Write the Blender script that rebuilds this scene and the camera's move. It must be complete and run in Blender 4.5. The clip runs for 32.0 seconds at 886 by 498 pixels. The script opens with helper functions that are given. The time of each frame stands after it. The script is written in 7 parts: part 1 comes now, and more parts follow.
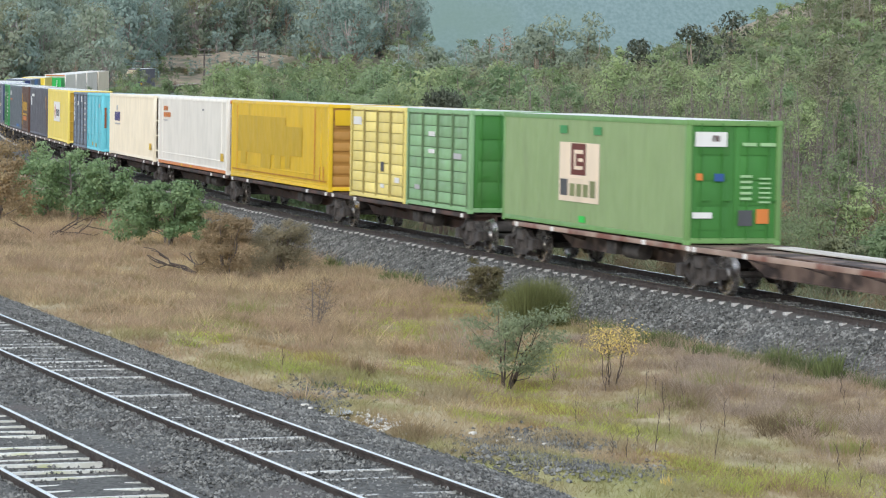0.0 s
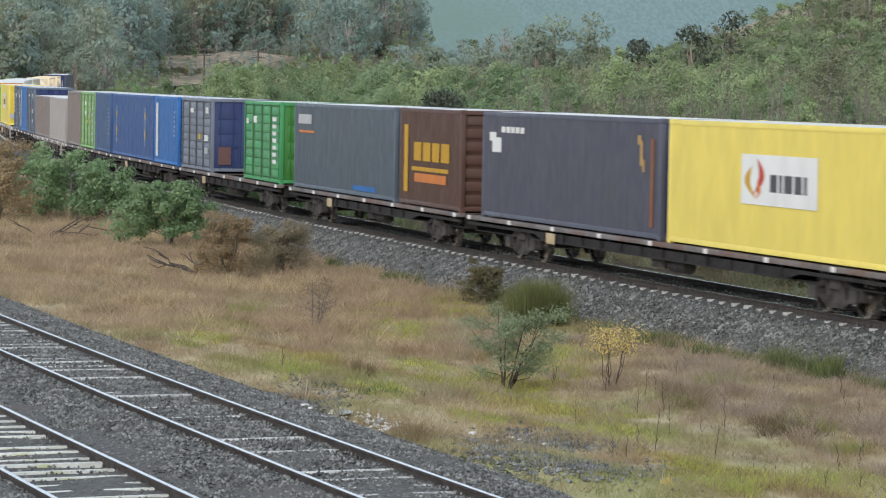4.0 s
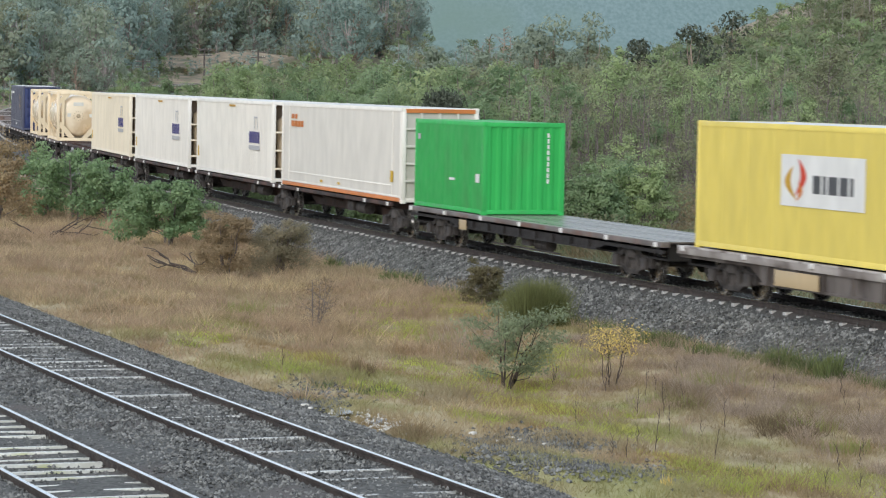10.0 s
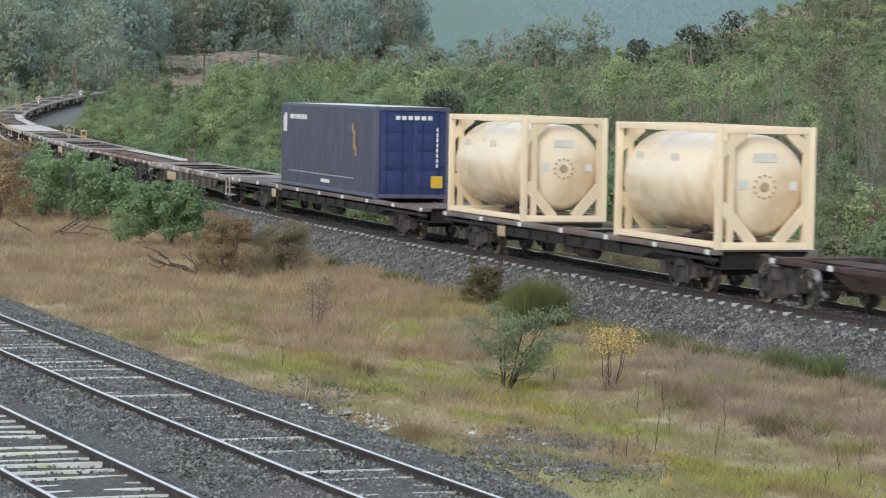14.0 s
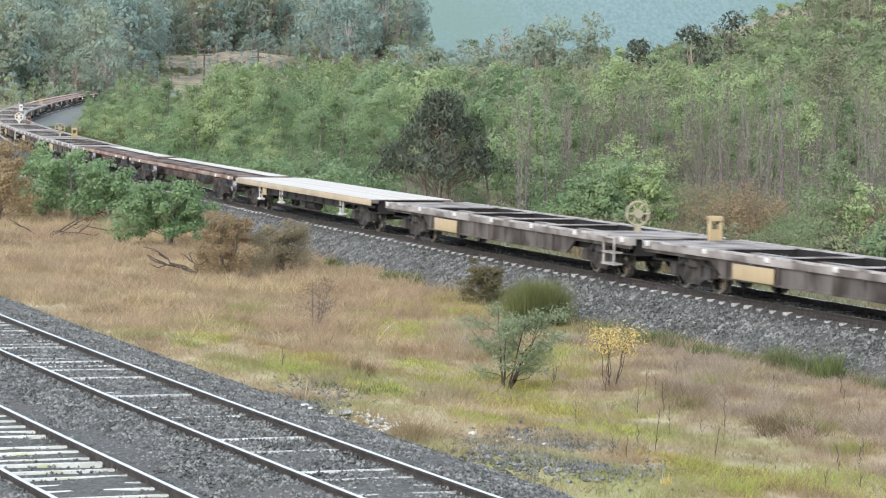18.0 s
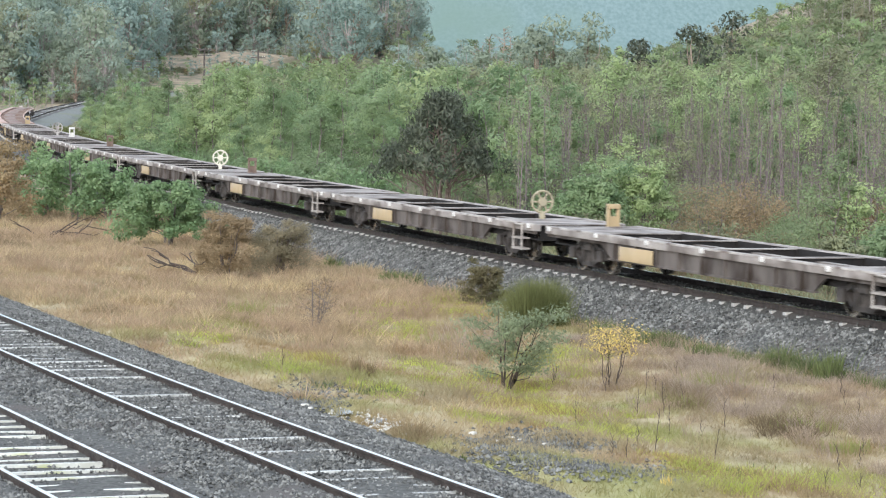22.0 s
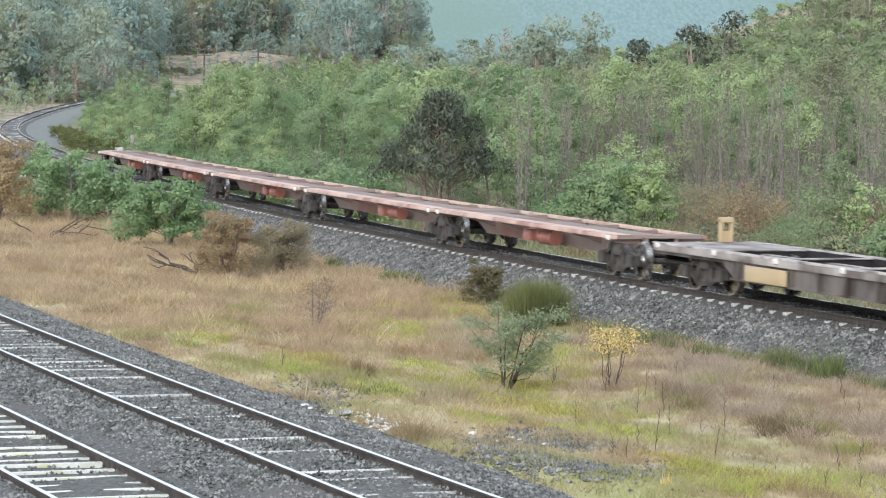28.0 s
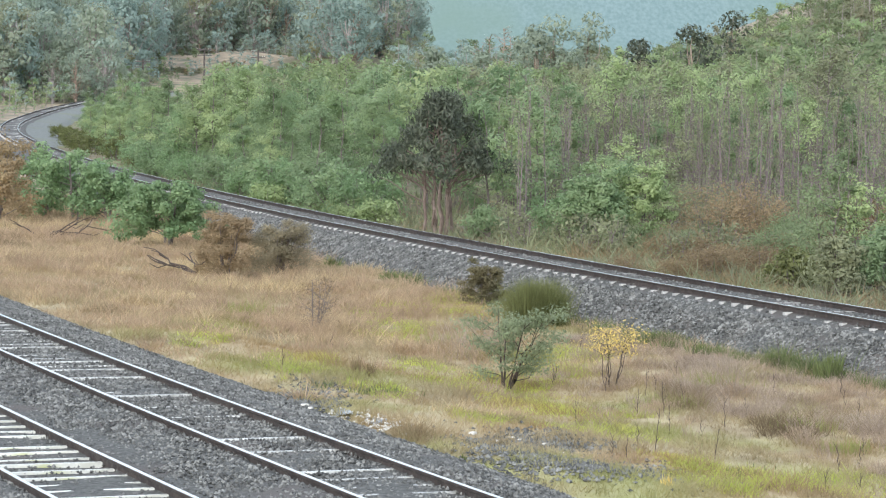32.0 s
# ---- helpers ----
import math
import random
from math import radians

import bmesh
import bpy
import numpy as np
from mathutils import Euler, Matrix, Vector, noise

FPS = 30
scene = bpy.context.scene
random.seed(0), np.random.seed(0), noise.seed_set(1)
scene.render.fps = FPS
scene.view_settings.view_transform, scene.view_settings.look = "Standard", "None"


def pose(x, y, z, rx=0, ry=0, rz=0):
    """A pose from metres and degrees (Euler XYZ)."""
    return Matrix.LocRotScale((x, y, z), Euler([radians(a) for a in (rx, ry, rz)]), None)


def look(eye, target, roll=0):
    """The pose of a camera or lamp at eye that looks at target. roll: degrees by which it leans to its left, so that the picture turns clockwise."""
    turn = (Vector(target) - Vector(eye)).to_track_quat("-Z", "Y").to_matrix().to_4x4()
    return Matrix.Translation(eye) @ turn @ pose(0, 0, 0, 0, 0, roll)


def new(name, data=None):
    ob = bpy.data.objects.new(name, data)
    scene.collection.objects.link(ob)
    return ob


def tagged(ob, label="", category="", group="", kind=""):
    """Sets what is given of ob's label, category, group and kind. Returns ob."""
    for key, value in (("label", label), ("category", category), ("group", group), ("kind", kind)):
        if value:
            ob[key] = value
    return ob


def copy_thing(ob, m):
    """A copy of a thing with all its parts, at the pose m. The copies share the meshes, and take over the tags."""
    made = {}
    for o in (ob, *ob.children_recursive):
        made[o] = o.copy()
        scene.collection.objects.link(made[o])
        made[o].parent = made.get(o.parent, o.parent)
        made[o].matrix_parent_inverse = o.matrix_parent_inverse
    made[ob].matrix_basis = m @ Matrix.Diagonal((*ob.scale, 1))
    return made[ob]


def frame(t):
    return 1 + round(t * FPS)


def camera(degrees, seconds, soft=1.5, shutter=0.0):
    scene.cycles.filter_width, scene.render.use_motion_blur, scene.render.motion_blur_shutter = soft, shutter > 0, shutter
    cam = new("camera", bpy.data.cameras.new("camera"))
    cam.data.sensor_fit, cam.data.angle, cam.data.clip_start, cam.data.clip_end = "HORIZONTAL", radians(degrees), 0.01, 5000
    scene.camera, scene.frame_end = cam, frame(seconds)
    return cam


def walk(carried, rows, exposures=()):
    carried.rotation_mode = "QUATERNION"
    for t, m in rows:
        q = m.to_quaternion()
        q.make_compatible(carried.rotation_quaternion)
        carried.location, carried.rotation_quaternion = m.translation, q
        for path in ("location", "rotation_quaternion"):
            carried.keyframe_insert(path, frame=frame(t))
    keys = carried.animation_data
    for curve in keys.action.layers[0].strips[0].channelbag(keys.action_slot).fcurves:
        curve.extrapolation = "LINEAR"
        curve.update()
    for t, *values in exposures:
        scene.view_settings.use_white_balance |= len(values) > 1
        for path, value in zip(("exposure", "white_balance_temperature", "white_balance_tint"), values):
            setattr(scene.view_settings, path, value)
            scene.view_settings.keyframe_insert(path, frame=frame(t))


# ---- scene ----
# ---------- camera ----------
EYE = (0.0, 0.0, 4.637)
cam = camera(17.62, 32.0, soft=1.15, shutter=0.2)
STAND = look(EYE, (0.0, math.cos(radians(3.279)), EYE[2] - math.sin(radians(3.279))), roll=1.025)
walk(cam, [(0.0, STAND), (32.0, STAND)], exposures=[(0.0, 0.11), (1.0, -0.1), (2.0, -0.18), (3.5, -0.16), (6.0, 0.4), (7.0, 0.33), (8.0, 0.1), (9.0, 0.05), (10.0, -0.1), (11.0, -0.22), (12.0, -0.25), (13.0, -0.26), (14.0, -0.14), (16.5, 0.5), (19.0, 0.5), (28.0, 0.51), (32.0, 0.53)])

# ---------- light: thin overcast sky, wide soft sun ----------
world = bpy.data.worlds.new("overcast_sky")
scene.world = world
world.use_nodes = True
wn = world.node_tree
sky = wn.nodes.new("ShaderNodeTexSky")
sky.sky_type = "NISHITA"
sky.sun_disc = False
sky.sun_elevation = radians(25)
sky.sun_rotation = radians(200)
sky.air_density, sky.dust_density, sky.ozone_density = 1.0, 1.6, 1.6
wn.nodes["Background"].inputs["Strength"].default_value = 0.15
cloud = wn.nodes.new("ShaderNodeMix")      # an even cloud layer over the clear sky
cloud.data_type = "RGBA"
cloud.inputs[0].default_value = 0.8
cloud.inputs[7].default_value = (5.8, 6.5, 7.5, 1.0)
wn.links.new(sky.outputs["Color"], cloud.inputs[6])
wn.links.new(cloud.outputs[2], wn.nodes["Background"].inputs["Color"])
sun = new("sun", bpy.data.lights.new("sun", "SUN"))
sun.data.energy = 1.7
sun.data.angle = radians(35)
sun.data.color = (1.0, 0.985, 0.96)
sun.matrix_world = look((-70, -90, 85), (0, 60, 0))


# ---------- materials ----------
def lin(r, g, b):
    return tuple(((c / 255 + 0.055) / 1.055) ** 2.4 if c > 10 else c / 255 / 12.92 for c in (r, g, b)) + (1.0,)


def mat(name, a, b=None, scale=3.0, rough=0.8, metal=0.0, bump=0.0, bscale=40.0, island=0.0, each=0.0, c=None, cscale=0.35,
        cmin=0.5, cmax=0.65, stretch=(1, 1, 1), spec=0.5, trans=0.0, apart=False):
    m = bpy.data.materials.new(name)
    m.use_nodes = True
    nt = m.node_tree
    bsdf = nt.nodes["Principled BSDF"]
    tc = nt.nodes.new("ShaderNodeTexCoord")
    mp = nt.nodes.new("ShaderNodeMapping")
    mp.inputs["Scale"].default_value = stretch
    nt.links.new(tc.outputs["Object"], mp.inputs["Vector"])
    if apart:                                  # each object its own stretch of the pattern
        oi = nt.nodes.new("ShaderNodeObjectInfo")
        sc = nt.nodes.new("ShaderNodeMath")
        sc.operation = "MULTIPLY"
        sc.inputs[1].default_value = 60.0
        nt.links.new(oi.outputs["Random"], sc.inputs[0])
        nt.links.new(sc.outputs[0], mp.inputs["Location"])

    def noise_tex(sc, detail=5.0):
        n = nt.nodes.new("ShaderNodeTexNoise")
        n.inputs["Scale"].default_value = sc
        n.inputs["Detail"].default_value = detail
        nt.links.new(mp.outputs["Vector"], n.inputs["Vector"])
        return n

    def mixed(fac, x, y):
        k = nt.nodes.new("ShaderNodeMix")
        k.data_type = "RGBA"
        for sock, v in ((k.inputs[0], fac), (k.inputs[6], x), (k.inputs[7], y)):
            if hasattr(v, "is_linked"):
                nt.links.new(v, sock)
            else:
                sock.default_value = v
        return k.outputs[2]

    def ramp(val, lo, hi):
        r = nt.nodes.new("ShaderNodeMapRange")
        r.inputs["From Min"].default_value, r.inputs["From Max"].default_value = lo, hi
        nt.links.new(val, r.inputs["Value"])
        return r.outputs["Result"]

    b = b or tuple(v * 0.75 for v in a[:3]) + (1.0,)
    col = mixed(ramp(noise_tex(scale).outputs["Fac"], 0.35, 0.65), a, b)
    if c:
        col = mixed(ramp(noise_tex(cscale, 3.0).outputs["Fac"], cmin, cmax), col, c)
    for amount, kind in ((island, "ShaderNodeNewGeometry"), (each, "ShaderNodeObjectInfo")):
        if amount:
            g = nt.nodes.new(kind)
            hs = nt.nodes.new("ShaderNodeHueSaturation")
            r = nt.nodes.new("ShaderNodeMapRange")
            r.inputs["To Min"].default_value, r.inputs["To Max"].default_value = 1 - amount, 1 + amount
            nt.links.new(g.outputs["Random Per Island" if amount is island and kind.endswith("Geometry") else "Random"], r.inputs["Value"])
            nt.links.new(r.outputs["Result"], hs.inputs["Value"])
            nt.links.new(col, hs.inputs["Color"])
            col = hs.outputs["Color"]
    nt.links.new(col, bsdf.inputs["Base Color"])
    rn = ramp(noise_tex(scale * 2.3).outputs["Fac"], 0.3, 0.7)
    rr = nt.nodes.new("ShaderNodeMapRange")
    rr.inputs["To Min"].default_value, rr.inputs["To Max"].default_value = max(0.05, rough - 0.12), min(1.0, rough + 0.1)
    nt.links.new(rn, rr.inputs["Value"])
    nt.links.new(rr.outputs["Result"], bsdf.inputs["Roughness"])
    bsdf.inputs["Metallic"].default_value = metal
    bsdf.inputs["Specular IOR Level"].default_value = spec
    if trans:
        tl = nt.nodes.new("ShaderNodeBsdfTranslucent")
        ms = nt.nodes.new("ShaderNodeMixShader")
        ms.inputs[0].default_value = trans
        nt.links.new(col, tl.inputs["Color"])
        nt.links.new(bsdf.outputs[0], ms.inputs[1])
        nt.links.new(tl.outputs[0], ms.inputs[2])
        nt.links.new(ms.outputs[0], nt.nodes["Material Output"].inputs["Surface"])
    if bump:
        bp = nt.nodes.new("ShaderNodeBump")
        bp.inputs["Strength"].default_value = min(1.0, bump)
        bp.inputs["Distance"].default_value = 0.02
        nt.links.new(noise_tex(bscale).outputs["Fac"], bp.inputs["Height"])
        nt.links.new(bp.outputs["Normal"], bsdf.inputs["Normal"])
    return m


def paint(name, r, g, b, dirt=(95, 88, 78), amount=0.56, rough=0.5, each=0.05):
    """Weathered container paint: faded tone, streaked dirt."""
    a = lin(r, g, b)
    f = tuple(v * 0.9 for v in a[:3]) + (1.0,)
    k = 0.84 if r + g + b > 520 else 0.66
    d = tuple(k * x + (1 - k) * y for x, y in zip(a[:3], lin(*dirt)[:3])) + (1.0,)
    return mat(name, a, f, 2.6, rough, 0.0, 0.06, 9.0, c=d, cscale=1.5, cmin=amount, cmax=amount + 0.25, stretch=(0.75, 0.75, 0.3), spec=0.3, apart=True, each=each)


MAT = {}
MAT["rail_side"] = mat("rusted_rail", lin(84, 75, 70), lin(60, 53, 50), 6.0, 0.7, 0.2, 0.2, 60)
MAT["rail_top"] = mat("polished_rail_head", lin(246, 246, 244), lin(236, 236, 234), 2.0, 0.18, 1.0)
MAT["concrete"] = mat("sleeper_concrete", lin(214, 212, 208), lin(180, 178, 174), 5.0, 0.2, 0, 0.03, 50, each=0.15, spec=1.0)
MAT["wet_sleeper"] = mat("wet_sleeper", lin(226, 226, 222), lin(168, 168, 162), 4.0, 0.25, 0, 0.15, 40, each=0.2)
MAT["moss_sleeper"] = mat("mossy_sleeper", lin(236, 236, 230), lin(206, 206, 194), 3.0, 0.3, 0, 0.15, 40, each=0.15, c=lin(192, 196, 128), cscale=0.9, cmin=0.5, cmax=0.6)
MAT["ballast"] = mat("ballast", lin(102, 102, 98), lin(64, 64, 62), 14.0, 0.85, 0, 1.0, 22, c=lin(92, 86, 82), cscale=0.5)
MAT["stone"] = mat("ballast_stone", lin(126, 126, 122), lin(80, 80, 77), 3.0, 0.6, 0, 0.1, 30, island=0.7)
MAT["gravel"] = mat("old_gravel", lin(128, 132, 128), lin(104, 107, 103), 6.0, 0.9, 0, 0.6, 12, c=lin(118, 122, 104), cscale=0.1)
MAT["bark"] = mat("grey_bark", lin(138, 128, 122), lin(108, 100, 96), 5.0, 0.9, 0, 0.3, 20)
MAT["pale_bark"] = mat("pale_gum_bark", lin(176, 160, 146), lin(138, 116, 102), 3.0, 0.85, 0, 0.2, 14)
MAT["gum_stem"] = mat("reddish_gum_stem", lin(150, 134, 124), lin(112, 96, 88), 3.0, 0.85, 0, 0.2, 14)
MAT["dead_wood"] = mat("dead_wood", lin(96, 84, 76), lin(70, 62, 58), 5.0, 0.9)
MAT["leaf_wattle"] = mat("wattle_leaf", lin(150, 168, 126), lin(118, 142, 106), 0.45, 0.6, island=0.1, each=0.16, trans=0.42, spec=0.28)
MAT["leaf_light"] = mat("young_wattle_leaf", lin(170, 184, 134), lin(136, 156, 112), 0.45, 0.6, island=0.1, each=0.14, trans=0.4, spec=0.28)
MAT["leaf_olive"] = mat("olive_leaf", lin(158, 162, 126), lin(128, 132, 106), 0.45, 0.65, island=0.1, each=0.15, trans=0.4, spec=0.28)
MAT["leaf_blue"] = mat("blue_green_leaf", lin(150, 172, 128), lin(122, 150, 108), 0.5, 0.6, island=0.18, each=0.12, trans=0.45, spec=0.28)
MAT["leaf_gum"] = mat("gum_leaf", lin(112, 118, 100), lin(78, 86, 72), 0.8, 0.38, island=0.4, trans=0.4, spec=0.28)
# leaf_far, leaf_warm: distance haze put into the colour, paler than the leaves are
MAT["leaf_far"] = mat("far_gum_leaf_with_haze", lin(163, 180, 171), lin(141, 160, 151), 0.12, 0.85, island=0.08, each=0.15, c=lin(162, 172, 152), cscale=0.03, trans=0.5, spec=0.28)
MAT["leaf_warm"] = mat("olive_gum_leaf_with_haze", lin(160, 170, 150), lin(134, 146, 128), 0.12, 0.8, island=0.12, each=0.1, c=lin(150, 146, 112), cscale=0.05, trans=0.45, spec=0.28)
MAT["leaf_rust"] = mat("bracken", lin(150, 132, 104), lin(122, 107, 86), 0.5, 0.8, island=0.16, each=0.15, trans=0.4, spec=0.28)
MAT["leaf_tawny"] = mat("tawny_shrub_leaf", lin(176, 156, 122), lin(150, 132, 104), 0.5, 0.8, island=0.14, each=0.1, trans=0.45, spec=0.28)
MAT["leaf_brown"] = mat("brown_shrub_leaf", lin(162, 144, 112), lin(132, 116, 92), 0.6, 0.8, island=0.16, trans=0.45, spec=0.28)
MAT["leaf_broom"] = mat("broom_twig", lin(132, 136, 90), lin(104, 110, 70), 0.8, 0.7, island=0.3, trans=0.4, spec=0.28)
MAT["leaf_dark"] = mat("dark_shrub_leaf", lin(132, 124, 94), lin(104, 100, 76), 0.8, 0.7, island=0.2, trans=0.4, spec=0.28)
MAT["leaf_grey"] = mat("grey_green_leaf", lin(158, 168, 134), lin(124, 136, 106), 0.8, 0.6, island=0.25, trans=0.45, spec=0.28)
MAT["leaf_yellow"] = mat("yellow_leaf", lin(236, 212, 136), lin(212, 190, 122), 0.8, 0.6, island=0.2, trans=0.45, spec=0.28)
MAT["leaf_drab"] = mat("drab_shrub_leaf", lin(178, 158, 126), lin(150, 132, 106), 0.6, 0.8, island=0.16, trans=0.4, spec=0.28)
MAT["leaf_umber"] = mat("grey_umber_shrub_leaf", lin(164, 154, 128), lin(138, 130, 108), 0.6, 0.8, island=0.14, trans=0.4, spec=0.28)
# leaf_haze, stem_haze: tones lifted to paint haze over the back woods
MAT["leaf_haze"] = mat("olive_leaf_with_haze", lin(150, 164, 124), lin(122, 138, 104), 0.15, 0.85, island=0.08, each=0.1, c=lin(140, 138, 112), cscale=0.04, trans=0.45, spec=0.28)
MAT["stem_haze"] = mat("mauve_twigs_with_haze", lin(176, 166, 162), lin(152, 142, 140), 1.0, 0.9, island=0.1)
MAT["grass_rust"] = mat("rusty_dry_grass", lin(196, 172, 144), lin(168, 145, 121), 0.8, 0.9, island=0.25, c=lin(206, 186, 148), cscale=0.35, trans=0.45)
MAT["grass_mauve"] = mat("withered_grey_weeds", lin(192, 176, 158), lin(160, 142, 126), 0.8, 0.9, island=0.3, c=lin(184, 162, 136), cscale=0.5, trans=0.45)
MAT["grass_moss"] = mat("moss_green_grass", lin(204, 208, 110), lin(170, 184, 92), 0.9, 0.8, island=0.18, c=lin(196, 184, 112), cscale=0.8, trans=0.45)
MAT["rush"] = mat("rush", lin(126, 136, 86), lin(92, 106, 64), 0.8, 0.7, island=0.3, trans=0.4)
# the ridge's haze is painted: pale blue-green put into its base colour
MAT["hill"] = mat("hill_forest_painted_haze", lin(132, 151, 150), lin(116, 137, 136), 0.5, 1.0, 0, 0.4, 0.3, c=lin(120, 140, 130), cscale=0.012, cmin=0.45, cmax=0.7, spec=0.0, stretch=(1, 0.3, 0.45))
MAT["pole"] = mat("pole_timber", lin(104, 96, 92), lin(84, 78, 74), 2.0, 0.9)
MAT["water"] = mat("puddle", lin(70, 72, 70), lin(60, 62, 58), 1.0, 0.12, spec=0.8)
MAT["white_scrap"] = mat("white_scrap", lin(226, 222, 214), lin(200, 196, 186), 9.0, 0.6)


def field_material(name, island):
    """Grassland tones that drift over the field: straw, rust, olive, moss green."""
    m = mat(name, lin(190, 174, 140), lin(158, 144, 114), 1.2, 0.9, 0, 0.0, island=island, trans=0.45 if island else 0.0, c=lin(166, 144, 108), cscale=0.3, cmin=0.47, cmax=0.62)
    nt = m.node_tree
    bsdf = nt.nodes["Principled BSDF"]
    src = bsdf.inputs["Base Color"].links[0].from_socket
    tc = nt.nodes.new("ShaderNodeTexCoord")
    sep = nt.nodes.new("ShaderNodeSeparateXYZ")
    nt.links.new(tc.outputs["Object"], sep.inputs[0])
    n = nt.nodes.new("ShaderNodeTexNoise")
    n.inputs["Scale"].default_value, n.inputs["Detail"].default_value = 0.22, 5.0
    mp = nt.nodes.new("ShaderNodeMapping")
    mp.inputs["Location"].default_value = (7.3, 2.1, 0)
    nt.links.new(tc.outputs["Object"], mp.inputs["Vector"])
    nt.links.new(mp.outputs["Vector"], n.inputs["Vector"])
    # greener toward the wet ground in the east and south
    ma = nt.nodes.new("ShaderNodeMath")
    ma.operation = "MULTIPLY_ADD"
    ma.inputs[1].default_value, ma.inputs[2].default_value = -0.0035, 0.16
    nt.links.new(sep.outputs["Y"], ma.inputs[0])
    ad = nt.nodes.new("ShaderNodeMath")
    nt.links.new(ma.outputs[0], ad.inputs[0])
    nt.links.new(n.outputs["Fac"], ad.inputs[1])
    r = nt.nodes.new("ShaderNodeMapRange")
    r.inputs["From Min"].default_value, r.inputs["From Max"].default_value = 0.47, 0.72
    nt.links.new(ad.outputs[0], r.inputs["Value"])
    k = nt.nodes.new("ShaderNodeMix")
    k.data_type = "RGBA"
    nt.links.new(r.outputs["Result"], k.inputs[0])
    nt.links.new(src, k.inputs[6])
    k.inputs[7].default_value = lin(150, 156, 92)
    # brown withered weeds in drifts
    n2 = nt.nodes.new("ShaderNodeTexNoise")
    n2.inputs["Scale"].default_value, n2.inputs["Detail"].default_value = 0.45, 6.0
    nt.links.new(tc.outputs["Object"], n2.inputs["Vector"])
    r2 = nt.nodes.new("ShaderNodeMapRange")
    r2.inputs["From Min"].default_value, r2.inputs["From Max"].default_value = 0.56, 0.7
    nt.links.new(n2.outputs["Fac"], r2.inputs["Value"])
    k2 = nt.nodes.new("ShaderNodeMix")
    k2.data_type = "RGBA"
    nt.links.new(r2.outputs["Result"], k2.inputs[0])
    nt.links.new(k.outputs[2], k2.inputs[6])
    k2.inputs[7].default_value = lin(140, 124, 98)
    # woodland floor and cleared hill beyond the meadow
    r3 = nt.nodes.new("ShaderNodeMapRange")
    r3.inputs["From Min"].default_value, r3.inputs["From Max"].default_value = 125.0, 170.0
    nt.links.new(sep.outputs["Y"], r3.inputs["Value"])
    k3 = nt.nodes.new("ShaderNodeMix")
    k3.data_type = "RGBA"
    nt.links.new(r3.outputs["Result"], k3.inputs[0])
    nt.links.new(k2.outputs[2], k3.inputs[6])
    n4 = nt.nodes.new("ShaderNodeTexNoise")
    n4.inputs["Scale"].default_value, n4.inputs["Detail"].default_value = 0.22, 8.0
    nt.links.new(tc.outputs["Object"], n4.inputs["Vector"])
    cr = nt.nodes.new("ShaderNodeValToRGB")
    cr.color_ramp.elements[0].position, cr.color_ramp.elements[0].color = 0.36, lin(104, 108, 84)
    cr.color_ramp.elements[1].position, cr.color_ramp.elements[1].color = 0.66, lin(176, 160, 134)
    cr.color_ramp.elements.new(0.5).color = lin(148, 132, 112)
    nt.links.new(n4.outputs["Fac"], cr.inputs[0])
    nt.links.new(cr.outputs[0], k3.inputs[7])
    nt.links.new(k3.outputs[2], bsdf.inputs["Base Color"])
    for node in nt.nodes:
        if node.bl_idname == "ShaderNodeBsdfTranslucent":
            nt.links.new(k3.outputs[2], node.inputs["Color"])
    return m


MAT["litter"] = mat("leaf_litter", lin(128, 116, 92), lin(100, 96, 74), 0.7, 0.95, 0, 0.4, 6, c=lin(132, 138, 96), cscale=0.15)
MAT["stem"] = mat("mauve_grey_stems", lin(142, 128, 128), lin(112, 102, 102), 2.0, 0.9)
MAT["field"] = field_material("field_earth", 0.0)
MAT["grass"] = field_material("grass_blades", 0.16)


# ---------- mesh helpers ----------
from mathutils import geometry

def mesh_of(name, verts, quads=(), tris=(), mats=(), smooth=False, midx=None):
    verts = np.asarray(verts, dtype=np.float32).reshape(-1, 3)
    quads = np.asarray(quads, dtype=np.int32).reshape(-1, 4)
    tris = np.asarray(tris, dtype=np.int32).reshape(-1, 3)
    me = bpy.data.meshes.new(name)
    me.vertices.add(len(verts))
    me.vertices.foreach_set("co", verts.ravel())
    loops = np.concatenate([quads.ravel(), tris.ravel()])
    me.loops.add(len(loops))
    me.loops.foreach_set("vertex_index", loops)
    n4, n3 = len(quads), len(tris)
    me.polygons.add(n4 + n3)
    starts = np.concatenate([np.arange(n4) * 4, n4 * 4 + np.arange(n3) * 3]).astype(np.int32)
    me.polygons.foreach_set("loop_start", starts)
    if midx is not None:
        me.polygons.foreach_set("material_index", np.asarray(midx, dtype=np.int32))
    me.polygons.foreach_set("use_smooth", np.full(n4 + n3, bool(smooth)))
    for m in mats:
        me.materials.append(m)
    me.update(calc_edges=True)
    me.validate()
    if smooth == "auto":
        me.set_sharp_from_angle(angle=radians(36))
    return me


def part(name, me, parent, label="", at=None):
    ob = new(name, me)
    ob.parent = parent
    if at is not None:
        ob.matrix_basis = at
    if label:
        ob["label"] = label
    return ob


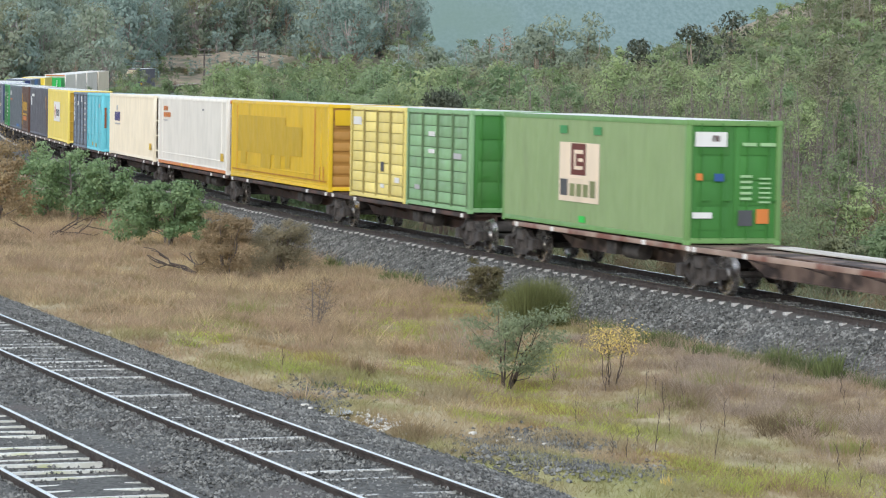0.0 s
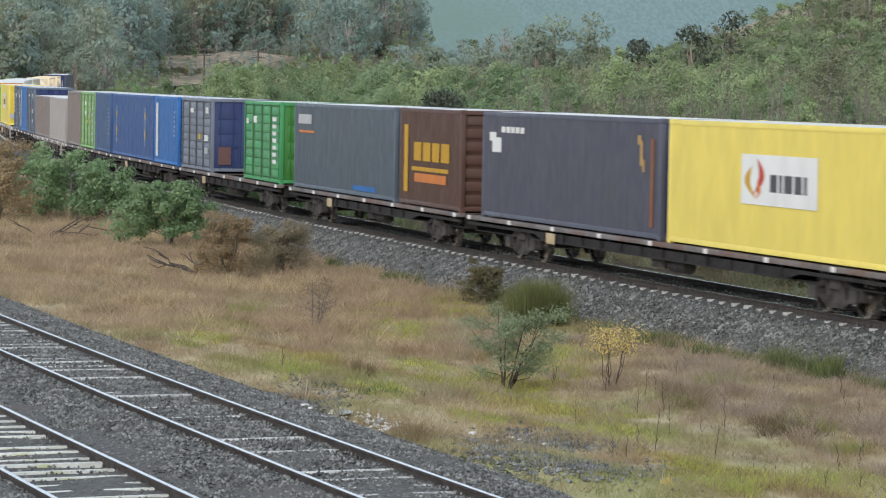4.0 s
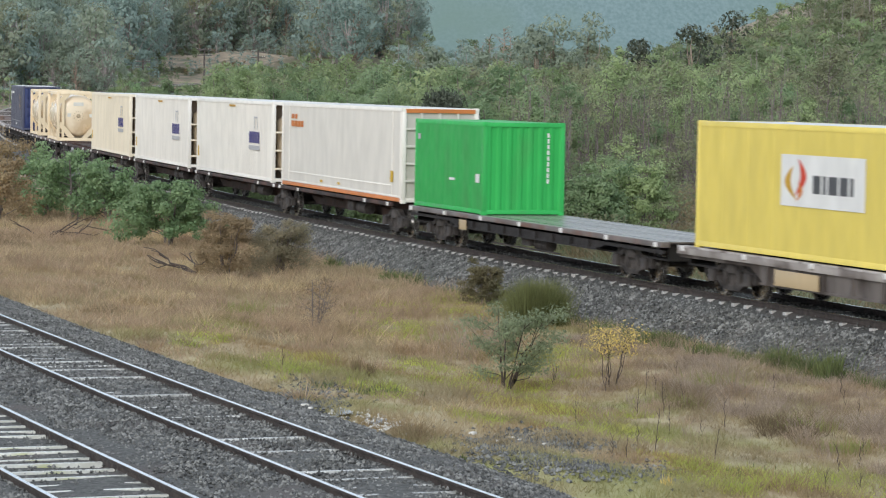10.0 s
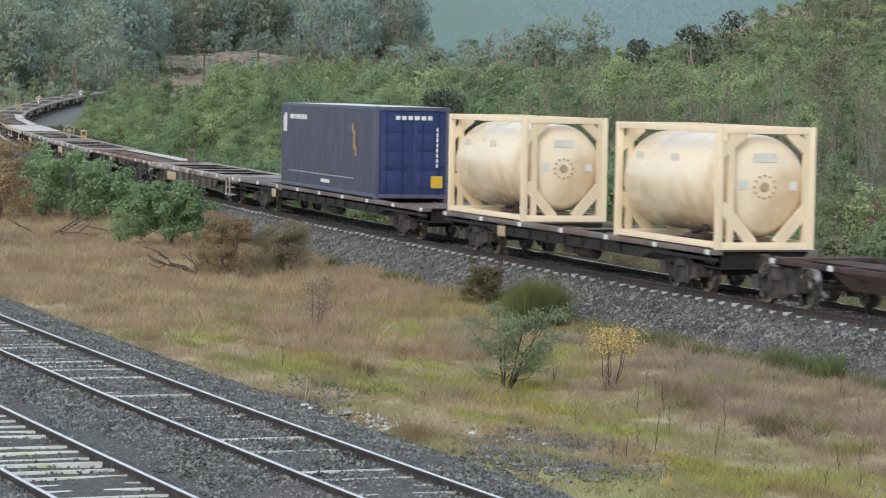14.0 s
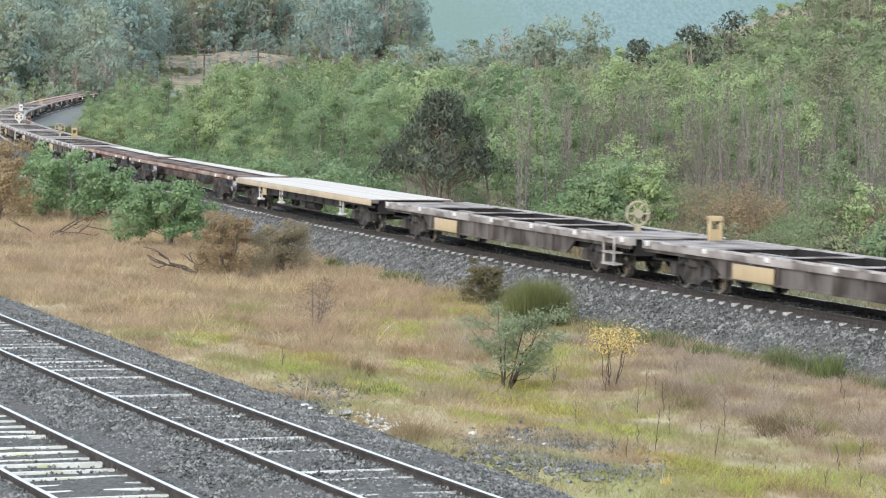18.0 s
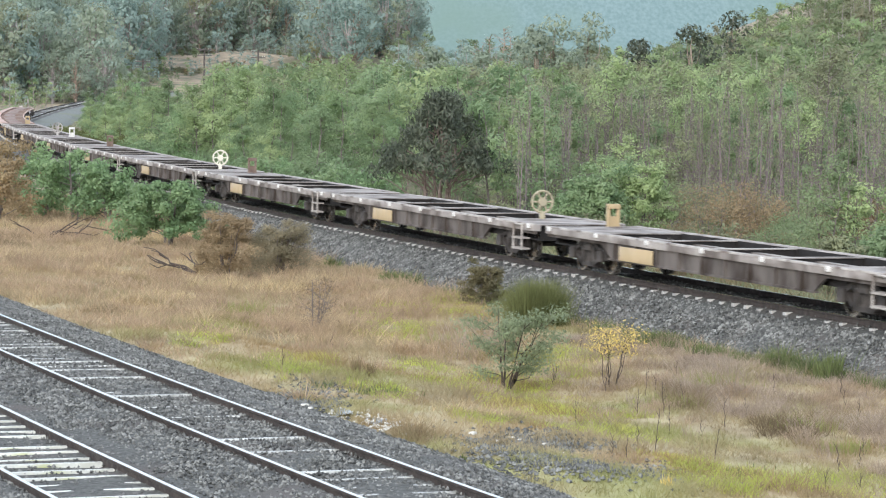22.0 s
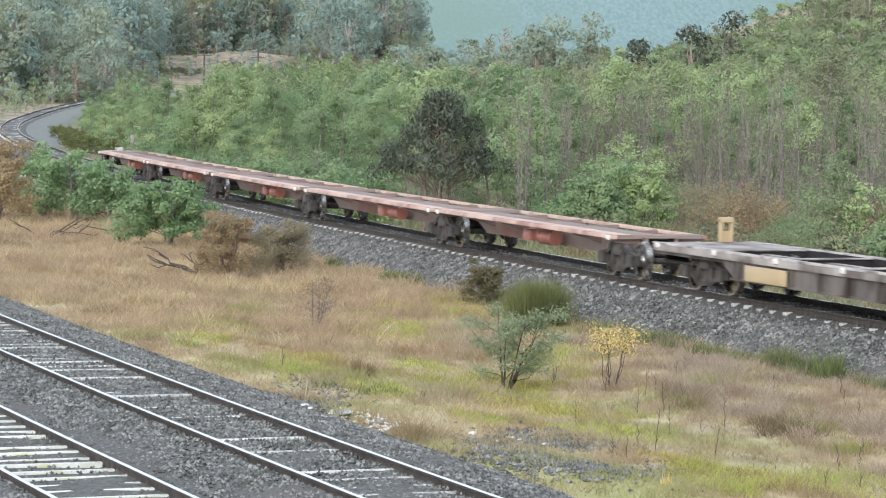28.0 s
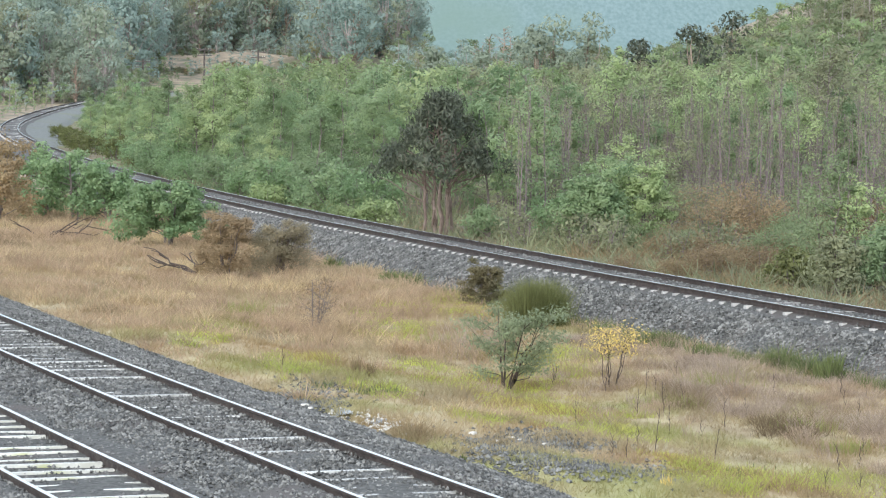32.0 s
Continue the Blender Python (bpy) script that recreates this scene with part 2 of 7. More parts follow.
class Shape:
    """Collects boxes, prisms and tubes into one mesh."""

    def __init__(self):
        self.v, self.q, self.t, self.n = [], [], [], 0

    def add(self, v, q=(), t=()):
        self.v.append(np.asarray(v, dtype=np.float64).reshape(-1, 3))
        if len(q):
            self.q.append(np.asarray(q, dtype=np.int64).reshape(-1, 4) + self.n)
        if len(t):
            self.t.append(np.asarray(t, dtype=np.int64).reshape(-1, 3) + self.n)
        self.n += len(self.v[-1])
        return self

    def box(self, x0, x1, y0, y1, z0, z1, bevel=0.0):
        b = min(bevel, (x1 - x0) / 3, (y1 - y0) / 3, (z1 - z0) / 3)
        if b <= 0:
            v = [(x, y, z) for x in (x0, x1) for y in (y0, y1) for z in (z0, z1)]
            return self.add(v, [(0, 1, 3, 2), (4, 6, 7, 5), (0, 4, 5, 1), (2, 3, 7, 6), (0, 2, 6, 4), (1, 5, 7, 3)])
        # octagonal rim in plan, chamfered above
        ring = [(x0 + b, y0), (x1 - b, y0), (x1, y0 + b), (x1, y1 - b), (x1 - b, y1), (x0 + b, y1), (x0, y1 - b), (x0, y0 + b)]
        v = [(x, y, z0) for x, y in ring] + [(x, y, z1 - b) for x, y in ring]
        cx, cy = (x0 + x1) / 2, (y0 + y1) / 2
        v += [(x + (b if x < cx else -b) * 0.7, y + (b if y < cy else -b) * 0.7, z1) for x, y in ring]
        q = [(i, (i + 1) % 8, 8 + (i + 1) % 8, 8 + i) for i in range(8)] + [(8 + i, 8 + (i + 1) % 8, 16 + (i + 1) % 8, 16 + i) for i in range(8)]
        q += [(16, 17, 18, 19), (16, 19, 20, 23), (20, 21, 22, 23), (3, 2, 1, 0), (7, 4, 3, 0), (7, 6, 5, 4)]
        return self.add(v, q)

    def prism(self, outline, a0, a1, axis="y"):
        """A flat outline (u, w) pushed from a0 to a1 along the axis."""
        n = len(outline)

        def put(u, w, a):
            return {"y": (u, a, w), "x": (a, u, w), "z": (u, w, a)}[axis]
        v = [put(u, w, a0) for u, w in outline] + [put(u, w, a1) for u, w in outline]
        q = [(i, (i + 1) % n, n + (i + 1) % n, n + i) for i in range(n)]
        if n < 5:
            caps = [(0, i, i + 1) for i in range(1, n - 1)]
        else:
            caps = geometry.tessellate_polygon([[Vector((u, w, 0.0)) for u, w in outline]])
        t = [(c, b, a) for a, b, c in caps] + [(n + a, n + b, n + c) for a, b, c in caps]
        return self.add(v, q, t)

    def tube(self, pts, radii, sides=5, cap=True):
        pts = np.asarray(pts, dtype=np.float64)
        radii = np.broadcast_to(np.asarray(radii, dtype=np.float64), (len(pts),))
        d = np.gradient(pts, axis=0)
        d /= np.linalg.norm(d, axis=1, keepdims=True) + 1e-9
        ref = np.where(np.abs(d[:, 2:3]) > 0.9, np.array([[1.0, 0, 0]]), np.array([[0, 0, 1.0]]))
        u = np.cross(d, ref)
        u /= np.linalg.norm(u, axis=1, keepdims=True) + 1e-9
        w = np.cross(d, u)
        a = np.arange(sides) * 2 * np.pi / sides
        v = pts[:, None, :] + radii[:, None, None] * (np.cos(a)[None, :, None] * u[:, None, :] + np.sin(a)[None, :, None] * w[:, None, :])
        q = [(i * sides + j, i * sides + (j + 1) % sides, (i + 1) * sides + (j + 1) % sides, (i + 1) * sides + j) for i in range(len(pts) - 1) for j in range(sides)]
        t = []
        if cap:
            t = [(0, j + 1, j) for j in range(1, sides - 1)]
            o = (len(pts) - 1) * sides
            t += [(o, o + j, o + j + 1) for j in range(1, sides - 1)]
        return self.add(v, q, t)

    def leaves(self, c, size, rng, out=None, aspect=0.55, loose=0.55, hang=0.0):
        """Leaf blades of four points each; they face outward from their spray, loosely; hang lets them droop."""
        c = np.asarray(c, dtype=np.float64)
        n = len(c)
        f = rng.normal(size=(n, 3)) * loose
        if out is not None:
            f = f + out
        f /= np.linalg.norm(f, axis=1, keepdims=True) + 1e-9
        d = np.cross(f, rng.normal(size=(n, 3)))
        d = d / (np.linalg.norm(d, axis=1, keepdims=True) + 1e-9) + np.array([0.0, 0.0, -hang])
        d /= np.linalg.norm(d, axis=1, keepdims=True) + 1e-9
        e = np.cross(d, f)
        e /= np.linalg.norm(e, axis=1, keepdims=True) + 1e-9
        s = size * rng.uniform(0.6, 1.35, size=(n, 1))
        v = np.stack([c - d * s * 0.5, c + e * s * aspect * 0.5, c + d * s * 0.5, c - e * s * aspect * 0.5], 1)
        return self.add(v.reshape(-1, 3), np.arange(n * 4).reshape(-1, 4))

    def mesh(self, name, *mats, smooth=False):
        q = np.concatenate(self.q) if self.q else ()
        t = np.concatenate(self.t) if self.t else ()
        return mesh_of(name, np.concatenate(self.v), q, t, mats, smooth or ("auto" if self.n < 20000 else False))


def empty(name):
    ob = new(name)
    ob.empty_display_size = 0.3
    return ob


# ---------- lines of the railway ----------
BEND = [(-950, .0010), (-390, .00096), (-330, .00082), (-270, .00061), (-240, .00083), (-210, .00124), (-180, .00153), (-150, .00102), (-120, .0005),
        (-90, .0008), (-60, .00112), (-30, .0012), (0, .00176), (70, .00173), (110, 0.0), (950, 0.0)]
RISE = [(-950, 8.9), (-480, 3.5), (-360, 2.1), (-300, 1.33), (-240, .66), (-180, .29), (-90, .03), (-40, 0.0), (950, 0.0)]


class Line:
    """A track's middle line: places along it by distance s; side is metres to the camera's side."""

    def __init__(self, x, y, heading, bend, rise, s0=-940, s1=940):
        self.s = np.arange(s0, s1 + 1, 1.0)
        k = np.interp(self.s, *zip(*bend))
        h = np.concatenate([[0], np.cumsum((k[1:] + k[:-1]) / 2)])
        i0 = int(-s0)
        h = h - h[i0] + radians(heading)
        px = np.concatenate([[0], np.cumsum((np.cos(h[1:]) + np.cos(h[:-1])) / 2)])
        py = np.concatenate([[0], np.cumsum((np.sin(h[1:]) + np.sin(h[:-1])) / 2)])
        self.x, self.y, self.h = px - px[i0] + x, py - py[i0] + y, h
        self.z = np.interp(self.s, *zip(*rise))

    def at(self, s, side=0.0, up=0.0):
        h = np.interp(s, self.s, self.h)
        return np.stack([np.interp(s, self.s, self.x) + np.sin(h) * side, np.interp(s, self.s, self.y) - np.cos(h) * side,
                         np.interp(s, self.s, self.z) + up], -1)

    def near(self, x, y):
        """Signed side distance and s of ground points."""
        x, y = np.asarray(x, float), np.asarray(y, float)
        best = np.full(x.shape, 1e18)
        idx = np.zeros(x.shape, int)
        for i in range(0, len(self.s), 6):
            d = (x - self.x[i]) ** 2 + (y - self.y[i]) ** 2
            m = d < best
            best[m], idx[m] = d[m], i
        h = self.h[idx]
        return (x - self.x[idx]) * np.sin(h) - (y - self.y[idx]) * np.cos(h), self.s[idx]

    def sweep(self, outline, s, closed=True):
        s = np.asarray(s, float)
        rings = np.stack([self.at(s, a, b) for a, b in outline], 1)
        n, m = len(s), len(outline)
        q = [(i * m + j, i * m + (j + 1) % m, (i + 1) * m + (j + 1) % m, (i + 1) * m + j) for i in range(n - 1) for j in range(m if closed else m - 1)]
        return rings.reshape(-1, 3), q


MAIN = Line(7.30, 64.65, -70.15, BEND, RISE)
SIDING = Line(-3.99, 41.63, -68.37, [(-950, .0), (-60, .0014), (60, .0014), (950, .0)], [(-950, 0), (950, 0)], -200, 200)
LOOP = Line(-7.10, 40.40, -68.1, [(-950, .0), (-60, .0014), (60, .0014), (950, .0)], [(-950, 0), (950, 0)], -200, 200)


def smooth_step(v, lo, hi):
    k = np.clip((np.asarray(v, float) - lo) / (hi - lo), 0, 1)
    return k * k * (3 - 2 * k)


def ground_z(x, y):
    x, y = np.asarray(x, float), np.asarray(y, float)
    side, s = MAIN.near(x, y)
    base = -0.84 + np.interp(s, *zip(*RISE)) * smooth_step(-s, 60, 120)
    base = base + 0.05 * np.sin(x * 0.9 + 0.5 * y) * np.cos(0.7 * y - 0.4 * x) + 0.04 * np.sin(2.1 * x + 1.3 * y)
    base = base - 0.25 * smooth_step(3.4 - np.abs(side), 0, 1.2)
    a, _ = SIDING.near(x, y)
    base = base + 0.5 * smooth_step(a, -10.0, -2.6) * smooth_step(side, 2.6, 6.0) - 0.25 * smooth_step(a, -2.4, -1.4)
    # wooded slope to the east, the cleared rise to the north-west
    base = base + 30 * smooth_step(x - 0.05 * y, 2, 90) * smooth_step(y, 150, 420)
    base = base + 6.5 * smooth_step(y, 440, 620) * smooth_step(-x, -40, 20) + 24 * smooth_step(y, 620, 1000) * smooth_step(-x / np.maximum(y, 1), 0.012, 0.035)
    knoll = np.exp(-((x + 42) / 11) ** 2 - ((y - 585) / 26) ** 2)
    base = base + 1.6 * knoll * (1 + 0.25 * np.sin(x * 0.6 + 1) * np.cos(y * 0.21)) - 1.5 * np.exp(-((x + 52) / 7) ** 2 - ((y - 560) / 20) ** 2)
    return base


def ground_sheet():
    xs = np.concatenate([np.linspace(-3500, -160, 24), np.linspace(-150, -46, 36), np.arange(-45, 45.1, 0.75), np.linspace(46, 150, 36), np.linspace(160, 3500, 24)])
    ys = np.concatenate([np.linspace(-1500, -20, 14), np.arange(-15, 130, 1.0), np.linspace(131, 700, 130), np.linspace(720, 4200, 26)])
    X, Y = np.meshgrid(xs, ys)
    Z = ground_z(X.ravel(), Y.ravel())
    nx, ny = len(xs), len(ys)
    i = np.arange(nx - 1)[None, :] + nx * np.arange(ny - 1)[:, None]
    q = np.stack([i, i + 1, i + 1 + nx, i + nx], -1).reshape(-1, 4)
    ob = new("ground", mesh_of("ground", np.stack([X.ravel(), Y.ravel(), Z], 1), q, (), [MAT["field"]], True))
    tagged(ob, "rough grassy ground with straw, rust and moss tones", "ground", kind="structure")


ground_sheet()

# ---------- ballast, rails and sleepers ----------
RAIL_FOOT = [(-0.065, -0.165), (-0.065, -0.15), (-0.012, -0.13), (-0.012, -0.05), (-0.036, -0.035), (-0.036, -0.004), (0.036, -0.004), (0.036, -0.035),
             (0.012, -0.05), (0.012, -0.13), (0.065, -0.15), (0.065, -0.165)]


def lay_track(name, line, s_bed, s_rail, bed, label, sleeper, spacing, s_near, up, rng, half=1.25, buried=0.0, jitter=0.012):
    v, q = line.sweep(bed, s_bed, False)
    v = v + rng.normal(scale=0.012, size=v.shape)
    track = new(name, mesh_of(name, v, q, (), [MAT["ballast"]], True))
    tagged(track, label, "railway track", kind="structure")
    for k in (-1, 1):
        o = [(a + k * 0.7535, b) for a, b in RAIL_FOOT]
        v, q = line.sweep(o, s_rail)
        rail = part("rail", mesh_of("rail", v, q, (), [MAT["rail_side"]]), track, "rusty steel rail")
        o = [(k * 0.7535 + a, b) for a, b in ((-0.034, -0.006), (-0.034, -0.002), (-0.024, 0.001), (0.024, 0.001), (0.034, -0.002), (0.034, -0.006))]
        v, q = line.sweep(o, s_rail)
        part("rail_head", mesh_of("rail_head", v, q, (), [MAT["rail_top"]]), rail, "polished bright rail head")
    k = 0.056 if half > 0.9 else 0.036
    sh = Shape().prism([(-k - 0.03, -0.2), (k + 0.03, -0.2), (k, 0.0), (-k, 0.0)], -half, half, "x")
    me = sh.mesh("sleeper", sleeper)
    rest = Shape()
    for s in np.arange(s_bed[0], s_bed[-1], spacing):
        if rng.random() < buried:
            continue
        p = line.at(s)
        h = float(np.interp(s, line.s, line.h)) + radians(rng.normal(scale=0.4)) + math.pi / 2
        m = Matrix.Translation((p[0], p[1], p[2] + up + rng.normal(scale=jitter))) @ Matrix.Rotation(h, 4, "Z")
        if s_near[0] < s < s_near[1]:
            part("sleeper", me, track, "", m)
        else:
            pts = np.array([(m @ Vector(c))[:] for c in sh.v[0]])
            rest.add(pts, sh.q[0], sh.t[0])
    if rest.n:
        tagged(part("sleeper_row", rest.mesh("sleeper_row", sleeper), track), kind="stuff")
    return track


RNG = np.random.default_rng(5)
BED_MAIN = [(-3.2, -1.12), (-2.4, -0.84), (-1.55, -0.26), (-1.3, -0.19), (-0.8, -0.145), (-0.4, -0.14), (0, -0.13), (0.4, -0.14), (0.8, -0.148), (0.92, -0.21), (1.14, -0.22), (1.3, -0.23), (1.55, -0.32), (2.0, -0.56), (2.4, -0.84), (3.2, -1.12)]
lay_track("main_track", MAIN, np.arange(-600, 260, 2.0), np.arange(-900, 930, 2.0), BED_MAIN, "curving main line on grey stone ballast with concrete sleepers",
          MAT["concrete"], 0.64, (-150, 34), -0.15, RNG, 0.95)
BED_SIDE = [(-3.2, -0.7), (-2.5, -0.32), (-1.9, -0.19), (-1.3, -0.1), (-0.85, -0.085), (-0.7, -0.125), (0, -0.115), (0.7, -0.125), (0.85, -0.085), (1.3, -0.09), (1.9, -0.1), (2.5, -0.16)]
BED_LOOP = [(-2.4, -0.2), (-1.9, -0.12), (-1.3, -0.1), (-0.85, -0.085), (-0.7, -0.125), (0, -0.115), (0.7, -0.125), (0.85, -0.09), (1.3, -0.1), (2.2, -0.3), (3.2, -0.9), (4.2, -1.2)]
lay_track("siding_track", SIDING, np.arange(-120, 60, 1.0), np.arange(-150, 80, 2.0), BED_SIDE, "disused siding with rusty rails in dark grey ballast",
          MAT["wet_sleeper"], 0.66, (-45, 22), -0.108, RNG, 0.72, 0.3, 0.012)
lay_track("loop_track", LOOP, np.arange(-120, 60, 1.0), np.arange(-150, 80, 2.0), BED_LOOP, "inner siding with mossy pale sleepers between its rails",
          MAT["moss_sleeper"], 0.56, (-45, 22), -0.094, RNG, 0.72, 0.04, 0.008)


def strip(name, line, outline, s, material, label, category):
    v, q = line.sweep(outline, s, False)
    v = v + RNG.normal(scale=0.03, size=v.shape)
    v[:, 2] -= 1.3 * smooth_step(np.repeat(s, len(outline)), s[-1] - 70, s[-1] - 5)
    tagged(new(name, mesh_of(name, v, q, (), [material], True)), label, category, kind="structure")


strip("gravel_formation", MAIN, [(-1.45, -0.2), (-2.0, -0.26), (-2.8, -0.32), (-3.6, -0.42), (-4.4, -0.66), (-5.2, -1.3)], np.arange(-420, -110, 3.0), MAT["gravel"],
      "pale grey gravel formation beside the bend", "gravel strip")


def scatter_stones(name, line, outline_sides, s_lo, s_hi, count, size, bed, material, rng):
    """Loose ballast stones lying over a bed."""
    s = rng.uniform(s_lo, s_hi, count)
    side = rng.uniform(outline_sides[0], outline_sides[1], count)
    top = np.interp(side, [a for a, b in bed], [b for a, b in bed])
    c = line.at(s, side, 0.0)
    c[:, 2] += top + size * 0.1
    o = np.array([(1, 0, 0), (-1, 0, 0), (0, 1, 0), (0, -1, 0), (0, 0, 1), (0, 0, -0.6)], float)
    f = np.array([(0, 2, 4), (2, 1, 4), (1, 3, 4), (3, 0, 4), (2, 0, 5), (1, 2, 5), (3, 1, 5), (0, 3, 5)])
    r = size * rng.uniform(0.5, 1.1, size=(count, 1, 1)) * rng.uniform(0.6, 1.15, size=(count, 6, 1))
    ang = rng.uniform(0, 6.28, count)
    ca, sa = np.cos(ang), np.sin(ang)
    rot = np.zeros((count, 3, 3))
    rot[:, 0, 0], rot[:, 0, 1], rot[:, 1, 0], rot[:, 1, 1], rot[:, 2, 2] = ca, -sa, sa, ca, 1
    tilt = rng.normal(scale=0.5, size=count)
    ct, st = np.cos(tilt), np.sin(tilt)
    rx = np.zeros((count, 3, 3))
    rx[:, 0, 0], rx[:, 1, 1], rx[:, 1, 2], rx[:, 2, 1], rx[:, 2, 2] = 1, ct, -st, st, ct
    v = np.einsum("nij,njk,nlk->nli", rot, rx, o[None] * r) + c[:, None, :]
    t = (f[None] + 6 * np.arange(count)[:, None, None]).reshape(-1, 3)
    ob = new(name, mesh_of(name, v.reshape(-1, 3), (), t, [material]))
    tagged(ob, "loose grey ballast stones", "ballast stones", kind="stuff")


scatter_stones("ballast_stones", SIDING, (-2.6, 2.2), -26, 16, 40000, 0.038, BED_SIDE, MAT["stone"], RNG)
scatter_stones("ballast_stones", LOOP, (0.7, 2.2), -20, 14, 13000, 0.038, BED_LOOP, MAT["stone"], RNG)
scatter_stones("ballast_stones", LOOP, (-1.3, 0.7), -20, 14, 4500, 0.032, BED_LOOP, MAT["stone"], RNG)
scatter_stones("ballast_stones", MAIN, (1.3, 2.5), -70, 26, 34000, 0.055, BED_MAIN, MAT["stone"], RNG)
scatter_stones("ballast_stones", MAIN, (-1.5, 1.3), -70, 26, 9000, 0.045, BED_MAIN, MAT["stone"], RNG)

# ---------- the train: bogies, wagons, containers ----------
STEEL = {
    "pink_deck": mat("faded_pinkish_deck", lin(206, 176, 160), lin(176, 142, 128), 1.2, 0.5, 0, 0.1, 30, each=0.1, c=lin(150, 112, 100), cscale=0.9),
    "bright_red": mat("faded_red_steel", lin(172, 112, 96), lin(142, 88, 76), 1.5, 0.5, 0, 0.1, 30),
    "sill_grey": mat("grey_brown_wagon_steel", lin(120, 112, 107), lin(90, 83, 79), 1.6, 0.7, 0.1, 0.15, 20, c=lin(64, 54, 48), cscale=1.4, cmin=0.48, cmax=0.6, stretch=(1, 1, 0.4)),
    "deck_grey": mat("worn_pale_deck", lin(176, 168, 162), lin(132, 124, 118), 1.1, 0.7, 0.0, 0.2, 18, c=lin(98, 88, 82), cscale=0.9),
    "deck_dark": mat("worn_dark_deck", lin(128, 120, 116), lin(94, 86, 82), 1.1, 0.6, 0.1, 0.2, 18, c=lin(110, 84, 72), cscale=0.9),
    # near-black that paints the shade inside open deck wells
    "well": mat("deck_well_painted_shade", lin(44, 40, 39), lin(32, 30, 29), 2.0, 0.85, 0, 0.2, 15),
    "bogie": mat("bogie_iron", lin(88, 82, 78), lin(54, 50, 48), 4.0, 0.75, 0.2, 0.2, 30),
    "wheel": mat("wheel_steel", lin(200, 196, 192), lin(120, 114, 110), 3.0, 0.3, 0.8, c=lin(72, 66, 62), cscale=2.0),
    "red": mat("faded_red_oxide", lin(138, 96, 84), lin(112, 84, 75), 1.2, 0.7, 0.0, 0.15, 20, c=lin(136, 120, 112), cscale=0.5, cmin=0.38, cmax=0.52),
    "brown": mat("rust_brown_steel", lin(138, 118, 106), lin(104, 84, 74), 1.5, 0.75, 0.1, 0.15, 20, c=lin(66, 54, 50), cscale=1.0, cmin=0.46, cmax=0.56),
    "worn_rail": mat("worn_tan_rail_steel", lin(172, 148, 132), lin(132, 110, 98), 1.2, 0.65, 0.0, 0.1, 20, c=lin(120, 78, 64), cscale=0.9, cmin=0.5, cmax=0.62),
    # dark brown steel, with the shadow under the loads put into its colour
    "umber": mat("shade_darkened_umber", lin(86, 64, 57), lin(58, 46, 42), 1.5, 0.75, 0.1, 0.15, 20, c=lin(46, 40, 38), cscale=1.0),
    "black": mat("black_underframe", lin(50, 46, 45), lin(36, 33, 33), 2.0, 0.7, 0.1, 0.1, 20),
    "wood_deck": mat("pale_timber_deck", lin(216, 211, 202), lin(190, 182, 170), 0.8, 0.6, 0, 0.1, 14, stretch=(0.2, 4, 1)),
    "grey_board": mat("wet_grey_boards", lin(150, 146, 140), lin(116, 112, 106), 0.8, 0.3, 0, 0.1, 14, stretch=(0.2, 4, 1), each=0.12),
    "cream": paint("cream_plate", 184, 162, 126),
    "tan": paint("tan_side_beam", 192, 172, 142, amount=0.45),
    "rim": mat("worn_rim_steel", lin(196, 190, 184), lin(150, 142, 136), 1.5, 0.6, 0.0, 0.1, 20, c=lin(112, 100, 92), cscale=1.3),
    "white": mat("white_lock", lin(226, 224, 220), lin(204, 200, 196), 5, 0.5),
    "pale": paint("pale_cream_paint", 228, 222, 206),
    "yellow_rail": paint("dull_cream_handrail", 172, 162, 138),
}


